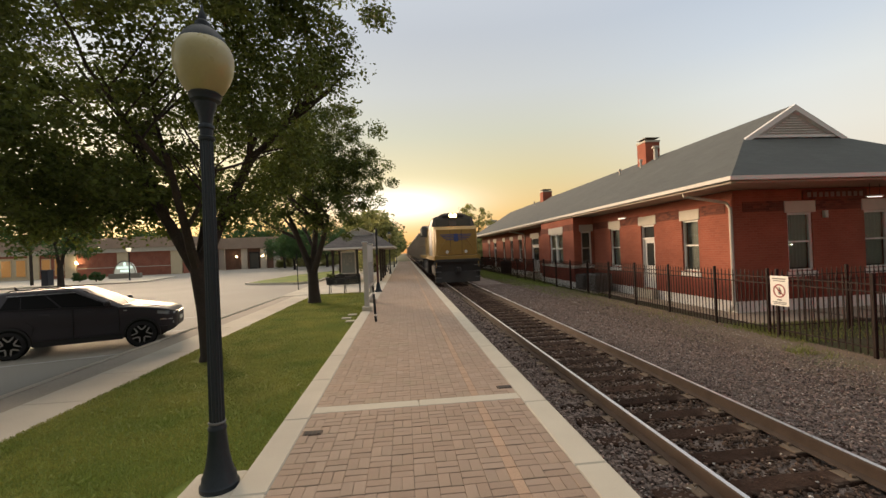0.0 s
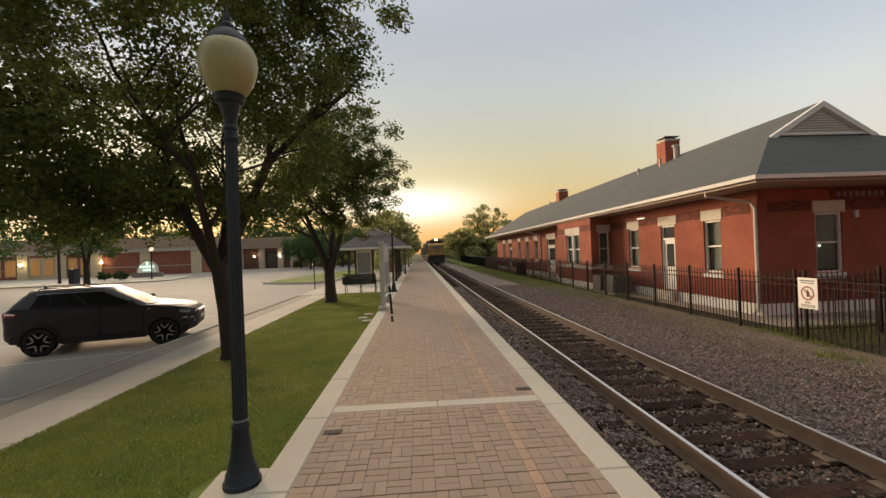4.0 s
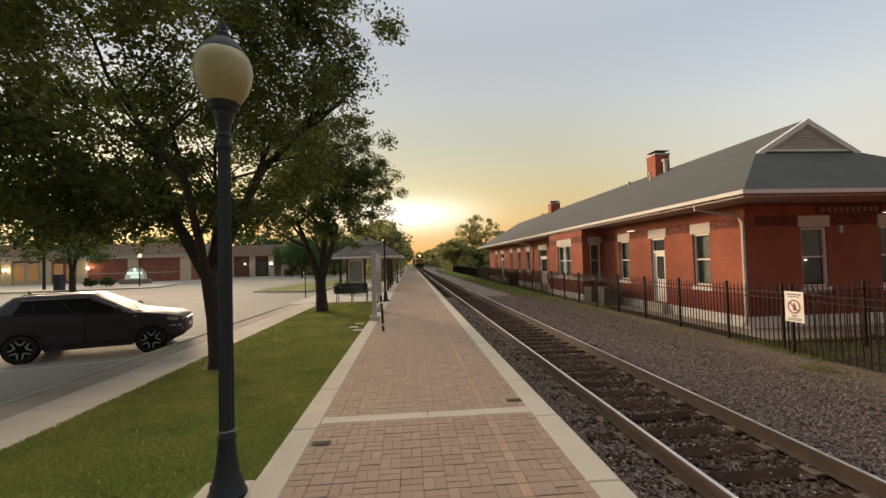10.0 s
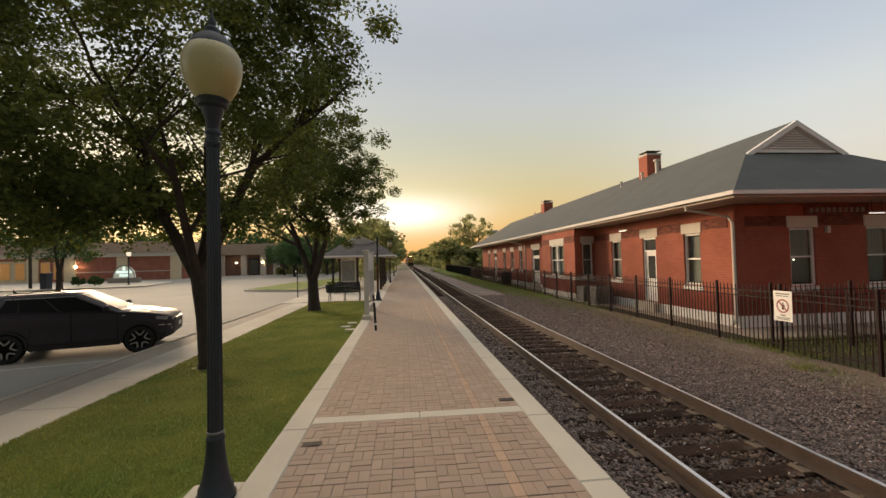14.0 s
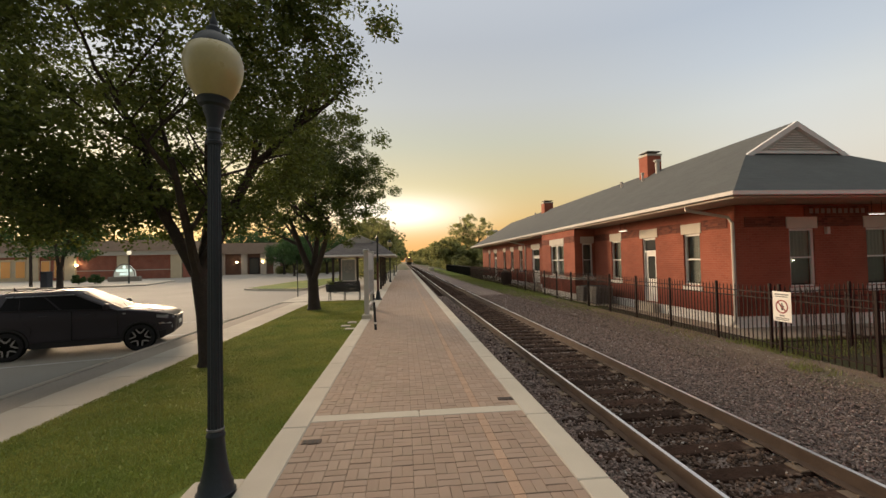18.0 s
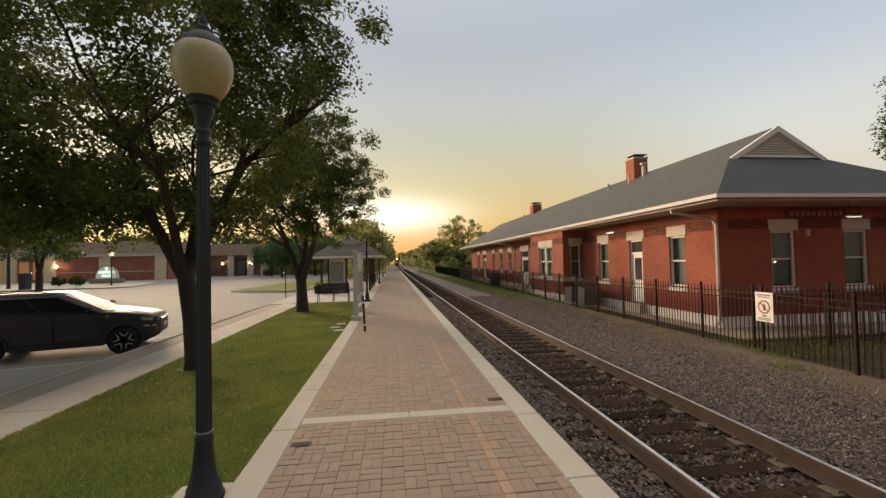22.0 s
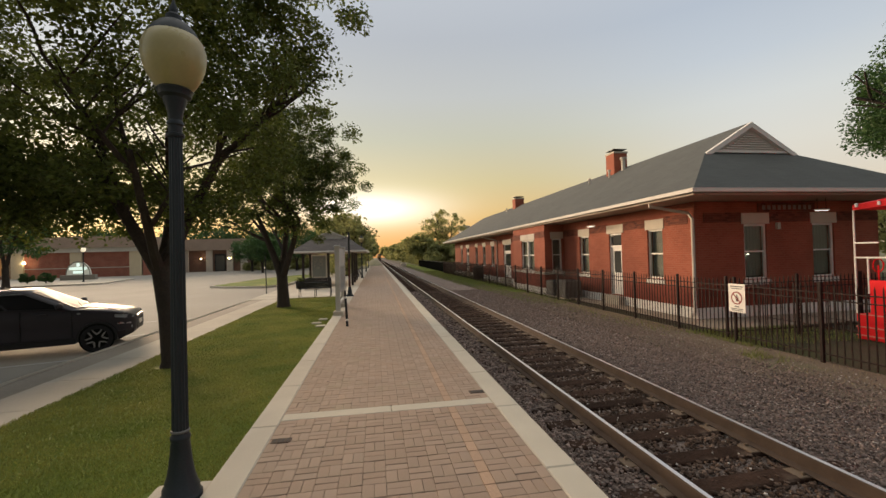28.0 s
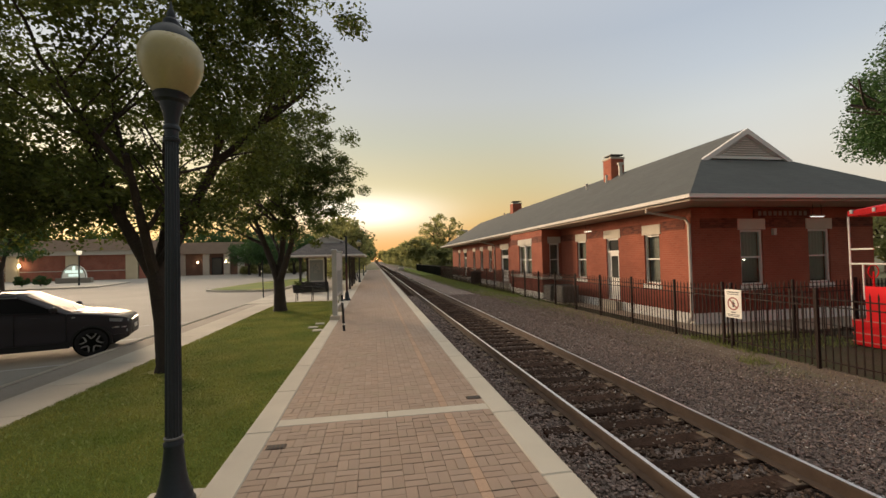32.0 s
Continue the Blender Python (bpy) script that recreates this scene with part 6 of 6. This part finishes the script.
arc = [(2.25 * math.cos(math.pi * k / 24), 0.95 + 2.05 * math.sin(math.pi * k / 24)) for k in range(25)]
part("panel", MB().prism(arc, "y", -0.25, 0.25), M_LITSIGN, ms)
part("rim", MB().tube([(x, -0.27, z) for x, z in arc], 0.09, 6), M_STONEGREY, ms)
for z, w, h in ((1.75, 1.65, 0.38), (1.18, 0.95, 0.38)):
    n = int(w / 0.2)
    for k in range(n):
        part("letter_bar", MB().box(-w + k * 2 * w / n + 0.03, -w + (k + 1) * 2 * w / n - 0.05, -0.275, -0.25, z, z + h), M_GREENMARK, ms)
part("emblem", MB().lathe([(0.3, 0), (0.3, 0.03)], 16, turn=Matrix.Translation((0, -0.25, 2.5)) @ Matrix.Rotation(math.pi / 2, 4, "X")), M_GREENMARK, ms)
dl = lamp_post((-33.6, 53.0, -0.2))
dl["label"] = "dark green street lamp with lit globe in the parking lot"
for o in dl.children:
    if o.name.startswith("globe"):
        o.data = o.data.copy()
        o.data.materials[0] = M_LITGLOBE
dl.matrix_basis = pose(-33.6, 53.0, -0.2) @ Matrix.Scale(1.08, 4)
for p in ((-1.75, 56.0), (-1.75, 74.0)):
    ob = copy_thing(lamp, pose(*p, -0.03))
    ob["label"] = "dark iron platform lamp with lit globe"
    for o in ob.children:
        if o.name.startswith("globe"):
            o.data = dl.children[[c.name.split(".")[0] for c in dl.children].index("globe")].data
bb = thing("waste_container", "dark blue waste container by the planting island", "container", pose(-38.4, 47.5, -0.1) @ Matrix.Diagonal((0.5, 0.8, 1.0, 1)))
part("body", MB().bbox(-0.65, 0.65, -0.5, 0.5, 0, 1.6, 0.05), M_NAVY, bb)
part("lid", MB().bbox(-0.7, 0.7, -0.55, 0.55, 1.6, 1.72, 0.05), M_NAVY, bb)
for i, (bx, by) in enumerate(((-39.5, 53.4), (-37.1, 52.6))):
    bs_ = thing("shrub", "round clipped green shrub in the planting island", "shrub", pose(bx, by, -0.1), "clipped shrubs")
    part("stem", MB().tube([(0, 0, 0), (0, 0, 0.6)], 0.06, 6), M_BARK, bs_)
    lv, lf = leaf_cloud(np.random.default_rng(i + 60), crown_clumps(i + 3, 40, (0, 0, 0.68), (0.72, 0.72, 0.52), 0.2, 0.55), 190, 0.11)
    part("crown", raw_mesh("crown", lv, lf, M_LEAF_MID), None, bs_)
thing("utility_pole", "tall brown wooden utility pole in the parking lot", "pole", pose(-42, 50, -0.2), mb=MB().tube([(0, 0, 0), (-0.1, 0, 8.5)], [0.16, 0.11], 10), mats=M_BARK)
for i in range(9):
    y0 = 52.4 + i * 4.0
    sf = thing("screen_fence", "black screened fence beyond the station", "fence", pose(8.3 + 0.05 * i, y0, GZ), "screened fence panels")
    part("post", MB().bbox(-0.05, 0.05, -0.05, 0.05, -0.1, 1.5, 0.01), M_BLACK, sf)
    part("screen", MB().box(-0.015, 0.015, 0.05, 3.95, 0.1, 1.35), M_SCREEN, sf)
    part("rail", MB().box(-0.03, 0.03, 0.05, 3.95, 1.35, 1.41), M_BLACK, sf)
thing("signal_box", "small pale concrete cabinet beside the track", "cabinet", pose(5.9, 96, GZ - 0.06), mb=MB().bbox(-0.6, 0.6, -1.2, 1.2, 0, 0.75, 0.05), mats=M_CONC)

# ---- train ----
loco = thing("locomotive", "yellow and grey diesel locomotive with lit headlight", "locomotive")
part("nose", MB().rings([[(-1.36, 0.0, 1.75), (1.36, 0.0, 1.75), (1.3, 0.0, 3.35), (-1.3, 0.0, 3.35)], [(-1.45, 0.35, 1.75), (1.45, 0.35, 1.75), (1.45, 0.35, 3.55), (-1.45, 0.35, 3.55)], [(-1.5, 1.7, 1.75), (1.5, 1.7, 1.75), (1.5, 1.7, 3.65), (-1.5, 1.7, 3.65)]]), M_TRAINYELLOW, loco)
part("cab", MB().rings([[(-1.5, 1.4, 1.75), (1.5, 1.4, 1.75), (1.5, 1.4, 3.6), (1.35, 1.4, 4.2), (0.6, 1.4, 4.5), (-0.6, 1.4, 4.5), (-1.35, 1.4, 4.2), (-1.5, 1.4, 3.6)],
                        [(-1.5, 4.6, 1.75), (1.5, 4.6, 1.75), (1.5, 4.6, 3.6), (1.35, 4.6, 4.2), (0.6, 4.6, 4.5), (-0.6, 4.6, 4.5), (-1.35, 4.6, 4.2), (-1.5, 4.6, 3.6)]]), M_TRAINGREY, loco)
for s in (-1, 1):
    part("windscreen", MB().box(min(s * 0.25, s * 1.2), max(s * 0.25, s * 1.2), 1.36, 1.41, 3.68, 4.12), M_GLASS, loco)
    part("number_board", MB().box(min(s * 0.35, s * 0.75), max(s * 0.35, s * 0.75), 1.35, 1.4, 4.2, 4.34), M_BLACK, loco)
    part("ditch_light", MB().lathe([(0.09, 0), (0.11, 0.06)], 12, turn=Matrix.Translation((s * 0.62, -0.02, 1.95)) @ Matrix.Rotation(math.pi / 2, 4, "X")), M_WHITE, loco)
    for k in range(4):
        part("wing_stripe", MB().box(min(s * 0.15, s * (1.05 - 0.1 * k)), max(s * 0.15, s * (1.05 - 0.1 * k)), -0.012, 0.02, 3.0 - k * 0.1, 3.05 - k * 0.1), M_BLUEMARK, loco)
    part("handrail", MB().tube([(s * 0.7, -0.05, 2.75), (s * 1.35, -0.35, 1.75), (s * 1.4, -0.35, 1.0)], 0.03, 6), M_TRAINYELLOW, loco)
    part("side_handrail", MB().tube([(s * 1.48, 4.8, 2.6), (s * 1.48, 20.5, 2.6)], 0.025, 6), M_TRAINYELLOW, loco)
    part("fuel_tank", MB().bbox(min(s * 0.5, s * 1.45), max(s * 0.5, s * 1.45), 8.5, 13.5, 0.25, 1.3, 0.1), M_TRAINDARK, loco)
part("emblem", MB().box(-0.14, 0.14, -0.014, 0.02, 2.6, 3.08), M_BLUEMARK, loco)
part("nose_door", MB().bbox(-0.36, 0.36, -0.03, 0.0, 1.8, 2.55, 0.01), M_TRAINYELLOW, loco)
for sx in (-0.38, 0.38):
    part("door_seam", MB().box(sx - 0.012, sx + 0.012, -0.008, 0.01, 1.78, 3.3), M_TRAINDARK, loco)
part("anticlimber", MB().bbox(-1.4, 1.4, -0.48, -0.3, 1.32, 1.5, 0.02), M_TRAINDARK, loco)
part("plow", MB().rings([[(-1.4, -0.36, 0.1), (1.4, -0.36, 0.1), (1.3, -0.36, 0.75), (-1.3, -0.36, 0.75)], [(-1.4, -0.62, 0.08), (1.4, -0.62, 0.08), (1.25, -0.42, 0.75), (-1.25, -0.42, 0.75)]]), M_TRAINDARK, loco)
for s in (-1, 1):
    for k in range(3):
        part("step", MB().box(min(s * 1.1, s * 1.48), max(s * 1.1, s * 1.48), -0.55, -0.3, 0.35 + k * 0.36, 0.4 + k * 0.36), M_TRAINGREY, loco)
    part("end_rail", MB().tube([(s * 0.45, -0.42, 1.5), (s * 0.45, -0.42, 2.45), (s * 1.42, -0.3, 2.45), (s * 1.46, -0.3, 1.5)], 0.025, 6), M_TRAINYELLOW, loco)
part("hand_brake_plate", MB().box(-0.12, 0.12, -0.012, 0.02, 1.92, 1.99), M_WHITE, loco)
hl = part("headlight_housing", MB().bbox(-0.3, 0.3, 1.25, 1.45, 4.2, 4.46, 0.02), M_TRAINGREY, loco)
for s in (-1, 1):
    part("headlight", MB().lathe([(0.13, 0), (0.12, 0.03)], 16, turn=Matrix.Translation((s * 0.14, 1.25, 4.33)) @ Matrix.Rotation(math.pi / 2, 4, "X")), M_HEADLAMP, hl, "lit headlight")
part("walkway", MB().bbox(-1.52, 1.52, -0.3, 21.5, 1.45, 1.72, 0.03), M_TRAINYELLOW, loco)
part("pilot", MB().rings([[(-1.45, -0.35, 0.12), (1.45, -0.35, 0.12), (1.5, -0.3, 1.45), (-1.5, -0.3, 1.45)], [(-1.45, 0.0, 0.12), (1.45, 0.0, 0.12), (1.5, 0.0, 1.45), (-1.5, 0.0, 1.45)]]), M_TRAINDARK, loco)
part("coupler", MB().bbox(-0.15, 0.15, -0.85, -0.3, 0.7, 1.0, 0.04), M_TRAINDARK, loco)
part("hood", MB().bbox(-0.95, 0.95, 4.6, 20.5, 1.7, 4.25, 0.12), M_TRAINYELLOW, loco)
part("hood_roof", MB().bbox(-1.0, 1.0, 4.62, 20.6, 4.2, 4.5, 0.1), M_TRAINGREY, loco)
part("radiator", MB().bbox(-1.5, 1.5, 16.0, 20.0, 3.6, 4.6, 0.1), M_TRAINGREY, loco)
for by in (2.6, 16.5):
    bg = part("bogie", MB().bbox(-1.25, 1.25, by - 0.4, by + 3.6, 0.35, 1.0, 0.08), M_TRAINDARK, loco)
    for k in range(3):
        for s in (-1, 1):
            part("wheel", MB().lathe([(0.5, -0.07), (0.52, 0.0), (0.54, 0.05), (0.2, 0.09)], 20, turn=Matrix.Translation((s * 0.75, by + k * 1.6, 0.52)) @ Matrix.Rotation(s * math.pi / 2, 4, "Y")), M_RAILSIDE, bg)
for o in loco.children_recursive:
    o.data.transform(Matrix.Diagonal((1.0, 1.0, 1.05, 1.0)))


def wagon(label, mt):
    wg = thing("hopper_wagon", label, "railway wagon", None, "train wagons")
    part("body", MB().rings([[(-1.5, y, z) for y, z in ((0.2, 1.3), (0.2, 4.3), (15.2, 4.3), (15.2, 1.3))], [(1.5, y, z) for y, z in ((0.2, 1.3), (0.2, 4.3), (15.2, 4.3), (15.2, 1.3))]]), mt, wg)
    for k in range(11):
        y0 = 0.5 + k * 1.42
        for s in (-1, 1):
            part("rib", MB().box(min(s * 1.5, s * 1.6), max(s * 1.5, s * 1.6), y0, y0 + 0.14, 1.3, 4.25), mt, wg)
    part("underframe", MB().box(-1.2, 1.2, 0.0, 15.4, 0.9, 1.3), M_TRAINDARK, wg)
    part("top_rim", MB().box(-1.6, 1.6, 0.15, 0.35, 4.2, 4.38).box(-1.62, -1.48, 0.35, 15.1, 4.2, 4.38).box(1.48, 1.62, 0.35, 15.1, 4.2, 4.38), mt, wg)
    for by in (1.6, 12.2):
        bg = part("bogie", MB().bbox(-1.15, 1.15, by - 0.2, by + 1.9, 0.4, 0.85, 0.06), M_TRAINDARK, wg)
        for k in range(2):
            for s in (-1, 1):
                part("wheel", MB().lathe([(0.43, -0.07), (0.46, 0.0), (0.2, 0.08)], 18, turn=Matrix.Translation((s * 0.75, by + k * 1.7, 0.46)) @ Matrix.Rotation(s * math.pi / 2, 4, "Y")), M_RAILSIDE, bg)
    return wg


wagons = [wagon("grey steel hopper wagon behind the locomotive", M_WAGON)]
for i in range(11):
    wagons.append(copy_thing(wagons[0], pose(0, 0, 0)))

for lx_, ly_, lr_ in ((-0.86, 8.1, 30), (-0.52, 7.05, 140), (0.25, 10.4, 75), (-1.2, 6.3, 200)):
    lv, lf = leaf_cloud(np.random.default_rng(int(lr_)), [((0, 0, 0.0), 0.001)], 1, 0.07)
    thing("fallen_leaf", "small dry brown leaf lying on the pavers", "leaf", pose(lx_, ly_, 0.012, 0, 0, lr_) @ Matrix.Diagonal((1, 1, 0.15, 1)), "fallen leaves",
          mb=MB().add(lv, lf), mats=M_RAILSIDE)
# barred plates added for dark weathered patches in the brick paving
for (dx, dy) in ((-1.47, 4.30), (0.90, 5.32)):
    dr = thing("drain_cover", "small dark barred plate added for a dark weathered brick patch", "drain", pose(dx, dy, 0.0), "platform drains")
    part("frame", MB().bbox(-0.1, 0.1, -0.055, 0.055, -0.02, 0.003, 0.003), M_RAILSIDE, dr)
    for k in range(4):
        part("bar", MB().box(-0.075 + k * 0.042, -0.052 + k * 0.042, -0.042, 0.042, 0.003, 0.006), M_TRAINDARK, dr)

# ---- pavers ----
paver_rng = random.Random(21)


def paver(mb_v, mb_f, x0, x1, y0, y1, dz=0.0):
    gx_, gy_, b = 0.001, 0.004, 0.004
    n = len(mb_v)
    x0, x1, y0, y1 = x0 + gx_, x1 - gx_, y0 + gy_, y1 - gy_
    tilt = paver_rng.uniform(-0.0015, 0.0015)
    mb_v += [(x0, y0, -0.06), (x1, y0, -0.06), (x1, y1, -0.06), (x0, y1, -0.06), (x0, y0, dz - b), (x1, y0, dz - b), (x1, y1, dz - b), (x0, y1, dz - b),
             (x0 + b, y0 + b, dz - tilt), (x1 - b, y0 + b, dz + tilt), (x1 - b, y1 - b, dz + tilt), (x0 + b, y1 - b, dz - tilt)]
    mb_f += [(n, n + 1, n + 5, n + 4), (n + 1, n + 2, n + 6, n + 5), (n + 2, n + 3, n + 7, n + 6), (n + 3, n, n + 4, n + 7),
             (n + 4, n + 5, n + 9, n + 8), (n + 5, n + 6, n + 10, n + 9), (n + 6, n + 7, n + 11, n + 10), (n + 7, n + 4, n + 8, n + 11), (n + 8, n + 9, n + 10, n + 11)]


far_v, far_f, or_v, or_f = [], [], [], []
shared = {}
near_count = 0


def lay(x0, x1, y0, y1):
    global near_count
    if y1 < 4.865 or y0 > 5.065:
        if 2.78 < y0 < 4.9 and near_count < 290 and y1 < 4.87:
            key = (round(x1 - x0, 3), round(y1 - y0, 3), paver_rng.randrange(4))
            if key not in shared:
                pv, pf = [], []
                paver(pv, pf, -key[0] / 2, key[0] / 2, -key[1] / 2, key[1] / 2)
                shared[key] = raw_mesh("brick", pv, pf, M_PAVER)
            near_count += 1
            part("brick", shared[key], None, platform, at=pose((x0 + x1) / 2, (y0 + y1) / 2, -0.004 + paver_rng.uniform(-0.0025, 0.0025)))
        else:
            paver(far_v, far_f, x0, x1, y0, y1, -0.004 + paver_rng.uniform(-0.0015, 0.0015))


def block(x0, y0, flip, w=0.2):
    if flip:
        lay(x0, x0 + w, y0, y0 + 0.1)
        lay(x0, x0 + w, y0 + 0.1, y0 + 0.2)
    else:
        lay(x0, x0 + w / 2, y0, y0 + 0.2)
        lay(x0 + w / 2, x0 + w, y0, y0 + 0.2)


r = 0
y = -7.34
while y < 91.8:
    if 4.86 - 0.01 < y < 5.07:
        y = 5.07
    r = round((y + 7.34) / 0.2)
    for c in range(10):
        block(-1.6 + c * 0.2, y, (r + c) % 2 == 0)
    paver(or_v, or_f, 0.4, 0.5, y, y + 0.2, -0.004)
    for c in range(2):
        block(0.5 + c * 0.2, y, (r + c) % 2 == 1)
    lay(0.9, 1.0, y, y + 0.2)
    y += 0.2
    r += 1
part("pavers", raw_mesh("pavers", far_v, far_f, M_PAVER_I), None, platform, kind="stuff")
part("orange_course", raw_mesh("orange_course", or_v, or_f, M_PAVER_O), None, platform, kind="stuff")

# ---- ballast stones ----
ico = [(0, 0, 1), *[(0.894 * math.cos(k * 1.2566), 0.894 * math.sin(k * 1.2566), 0.447) for k in range(5)],
       *[(0.894 * math.cos(k * 1.2566 + 0.628), 0.894 * math.sin(k * 1.2566 + 0.628), -0.447) for k in range(5)], (0, 0, -1)]
ico_f = [(0, 1 + k, 1 + (k + 1) % 5) for k in range(5)] + [(1 + k, 6 + k, 1 + (k + 1) % 5) for k in range(5)] + [(6 + k, 6 + (k + 1) % 5, 1 + (k + 1) % 5) for k in range(5)] + [(11, 6 + (k + 1) % 5, 6 + k) for k in range(5)]


def stones(name, areas, seed, mt, label):
    nr = np.random.default_rng(seed)
    P = []
    for x0, x1, y0, y1, z, dens, s0, s1 in areas:
        n = int((x1 - x0) * (y1 - y0) * dens)
        P.append(np.c_[nr.uniform(x0, x1, n), nr.uniform(y0, y1, n), np.full(n, z) + nr.uniform(-0.006, 0.014, n), nr.uniform(s0, s1, n)])
    P = np.concatenate(P)
    n = len(P)
    base_ = np.array(ico)[None] * nr.uniform(0.55, 1.25, (n, 12, 1)) * nr.uniform(0.6, 1.3, (n, 1, 3)) * np.array([1, 1, 0.75])
    ang = nr.uniform(0, 6.283, n)
    ca, sa_ = np.cos(ang)[:, None], np.sin(ang)[:, None]
    v = np.stack([base_[:, :, 0] * ca - base_[:, :, 1] * sa_, base_[:, :, 0] * sa_ + base_[:, :, 1] * ca, base_[:, :, 2]], 2) * P[:, None, 3:4] + P[:, None, :3]
    fs = (np.array(ico_f)[None] + (np.arange(n) * 12)[:, None, None]).reshape(-1, 3)
    ob = new(name, raw_mesh(name, v.reshape(-1, 3).tolist(), fs.tolist(), mt))
    return tagged(ob, label, "ballast", kind="stuff")


gaps = []
for a, b in zip(TIE_Y, TIE_Y[1:]):
    if -4 < a < 26:
        d = 560 if a < 9 else 260
        gaps.append((2.36, 3.74, a + 0.105, b - 0.105, -0.402, d, 0.013, 0.033))
        gaps.append((2.36, 3.74, a - 0.1, a + 0.1, -0.378, 30, 0.010, 0.024))
stones("ballast_stones", [(1.32, 2.22, 1, 9, -0.395, 900, 0.011, 0.029), (1.32, 2.22, 9, 26, -0.395, 240, 0.025, 0.045),
                          (3.9, 5.2, 1.5, 9, -0.385, 1000, 0.010, 0.026), (5.2, 6.25, 2, 9, -0.374, 1050, 0.009, 0.024), (3.9, 6.25, 9, 26, -0.38, 380, 0.015, 0.030)],
       33, M_STONE, "loose crushed brown and purple ballast stones")
stones("track_stones", gaps, 36, M_TRACKSTONE, "grimy brown ballast stones between the ties")
stones("trackside_gravel", [(6.18, 7.0, 2, 12, GZ - 0.004, 1000, 0.008, 0.022), (7.0, 7.4, 2, 12, GZ - 0.01, 560, 0.006, 0.02), (7.4, 7.8, 2, 12, GZ - 0.01, 300, 0.005, 0.016), (7.8, 8.25, 2, 12, GZ - 0.01, 260, 0.004, 0.014), (6.18, 7.5, 12, 30, GZ - 0.004, 300, 0.016, 0.032)],
       34, M_GRAVEL, "small brown gravel between ballast and fence")
stones("pale_chips", [(3.9, 7.8, 1, 12, -0.362, 60, 0.004, 0.013), (1.35, 2.2, 1, 9, -0.37, 10, 0.008, 0.018), (2.4, 3.7, 1, 9, -0.375, 10, 0.008, 0.018), (3.9, 7.4, 12, 30, -0.362, 4, 0.012, 0.026)],
       35, M_CHIP, "scattered pale stone chips on the ballast")

# ---- grass ----


def blades(name, areas, seed, mt, label, height=(0.03, 0.07), width=0.006):
    nr = np.random.default_rng(seed)
    P = []
    for x0, x1, y0, y1, z, dens in areas:
        n = int((x1 - x0) * (y1 - y0) * dens)
        P.append(np.c_[nr.uniform(x0, x1, n), nr.uniform(y0, y1, n), np.full(n, z)])
    P = np.concatenate(P)
    n = len(P)
    a = nr.uniform(0, 6.283, n)
    h = nr.uniform(*height, n)
    side_ = np.c_[np.cos(a), np.sin(a), np.zeros(n)] * width * nr.uniform(0.7, 1.5, (n, 1))
    lean = np.c_[nr.normal(0, 0.45, (n, 2)) * h[:, None], h]
    v = np.stack([P - side_, P + side_, P + lean], 1).reshape(-1, 3)
    ob = new(name, raw_mesh(name, v.tolist(), np.arange(3 * n).reshape(-1, 3).tolist(), mt))
    return tagged(ob, label, "grass", kind="stuff")


nr = np.random.default_rng(3)
ng = 300000
gy = 1.2 * (21.25 / 1.2) ** nr.random(ng)
gy[::8] = nr.uniform(-5, 1.3, len(gy[::8]))
gp = np.c_[nr.uniform(-5.05, -1.89, ng), gy, np.full(ng, -0.055)]
gp = gp[(np.hypot(gp[:, 0] + 4.37, gp[:, 1] - 8.25) > 0.22) & (np.hypot(gp[:, 0] + 2.13, gp[:, 1] - 3.4) > 0.34)]
ga, gh = nr.uniform(0, 6.283, len(gp)), nr.uniform(0.012, 0.036, len(gp))
gs = np.c_[np.cos(ga), np.sin(ga), 0 * ga] * (0.0026 + 0.0004 * gp[:, 1:2]) * nr.uniform(0.7, 1.4, (len(gp), 1))
gl = np.c_[nr.normal(0, 0.5, (len(gp), 2)) * gh[:, None], gh]
tagged(new("lawn_grass", raw_mesh("lawn_grass", np.stack([gp - gs, gp + gs, gp + gl], 1).reshape(-1, 3).tolist(), np.arange(3 * len(gp)).reshape(-1, 3).tolist(), M_BLADE)),
       "short green lawn grass blades with dry tips", "grass", kind="stuff")
blades("fence_weeds", [(7.9, 8.8, 7.7, 9.8, GZ - 0.02, 480), (8.7, 11.5, 7.8, 9.7, GZ - 0.02, 160), (7.2, 7.8, 6.6, 7.6, GZ - 0.02, 160), (7.1, 7.5, 6.9, 7.3, GZ - 0.02, 700), (6.9, 7.9, 9.5, 17, GZ - 0.02, 45), (6.3, 8.9, 17, 26, GZ - 0.02, 130), (6.1, 8.9, 24, 60, GZ - 0.01, 190), (5.7, 7.0, 30, 100, GZ - 0.02, 60), (8.3, 11, 8.8, 9.8, GZ - 0.03, 260)], 4, M_WEED, "patchy green weeds along the fence", (0.05, 0.15), 0.009)

blades("dry_grass", [(7.35, 8.1, 10, 22, GZ - 0.02, 420), (7.0, 7.4, 12, 22, GZ - 0.02, 120), (7.0, 8.1, 4, 7.4, GZ - 0.02, 110), (6.6, 7.2, 5, 9, GZ - 0.02, 45)], 6, M_DRYGRASS, "thin dry straw-coloured grass along the fence", (0.025, 0.075), 0.006)

# ---- movement ----
SPEED, FRONT = 12.6, 26.6        # metres a second, and where the train's front is at the start


def motions():
    for thing_, back in [(loco, 0.0)] + [(w, 22.6 + i * 16.2) for i, w in enumerate(wagons)]:
        walk(thing_, [(t, pose(3.0525, FRONT + back + SPEED * t, -0.2)) for t in (0.0, 8.0, 16.0, 24.0, 32.0)])


motions()
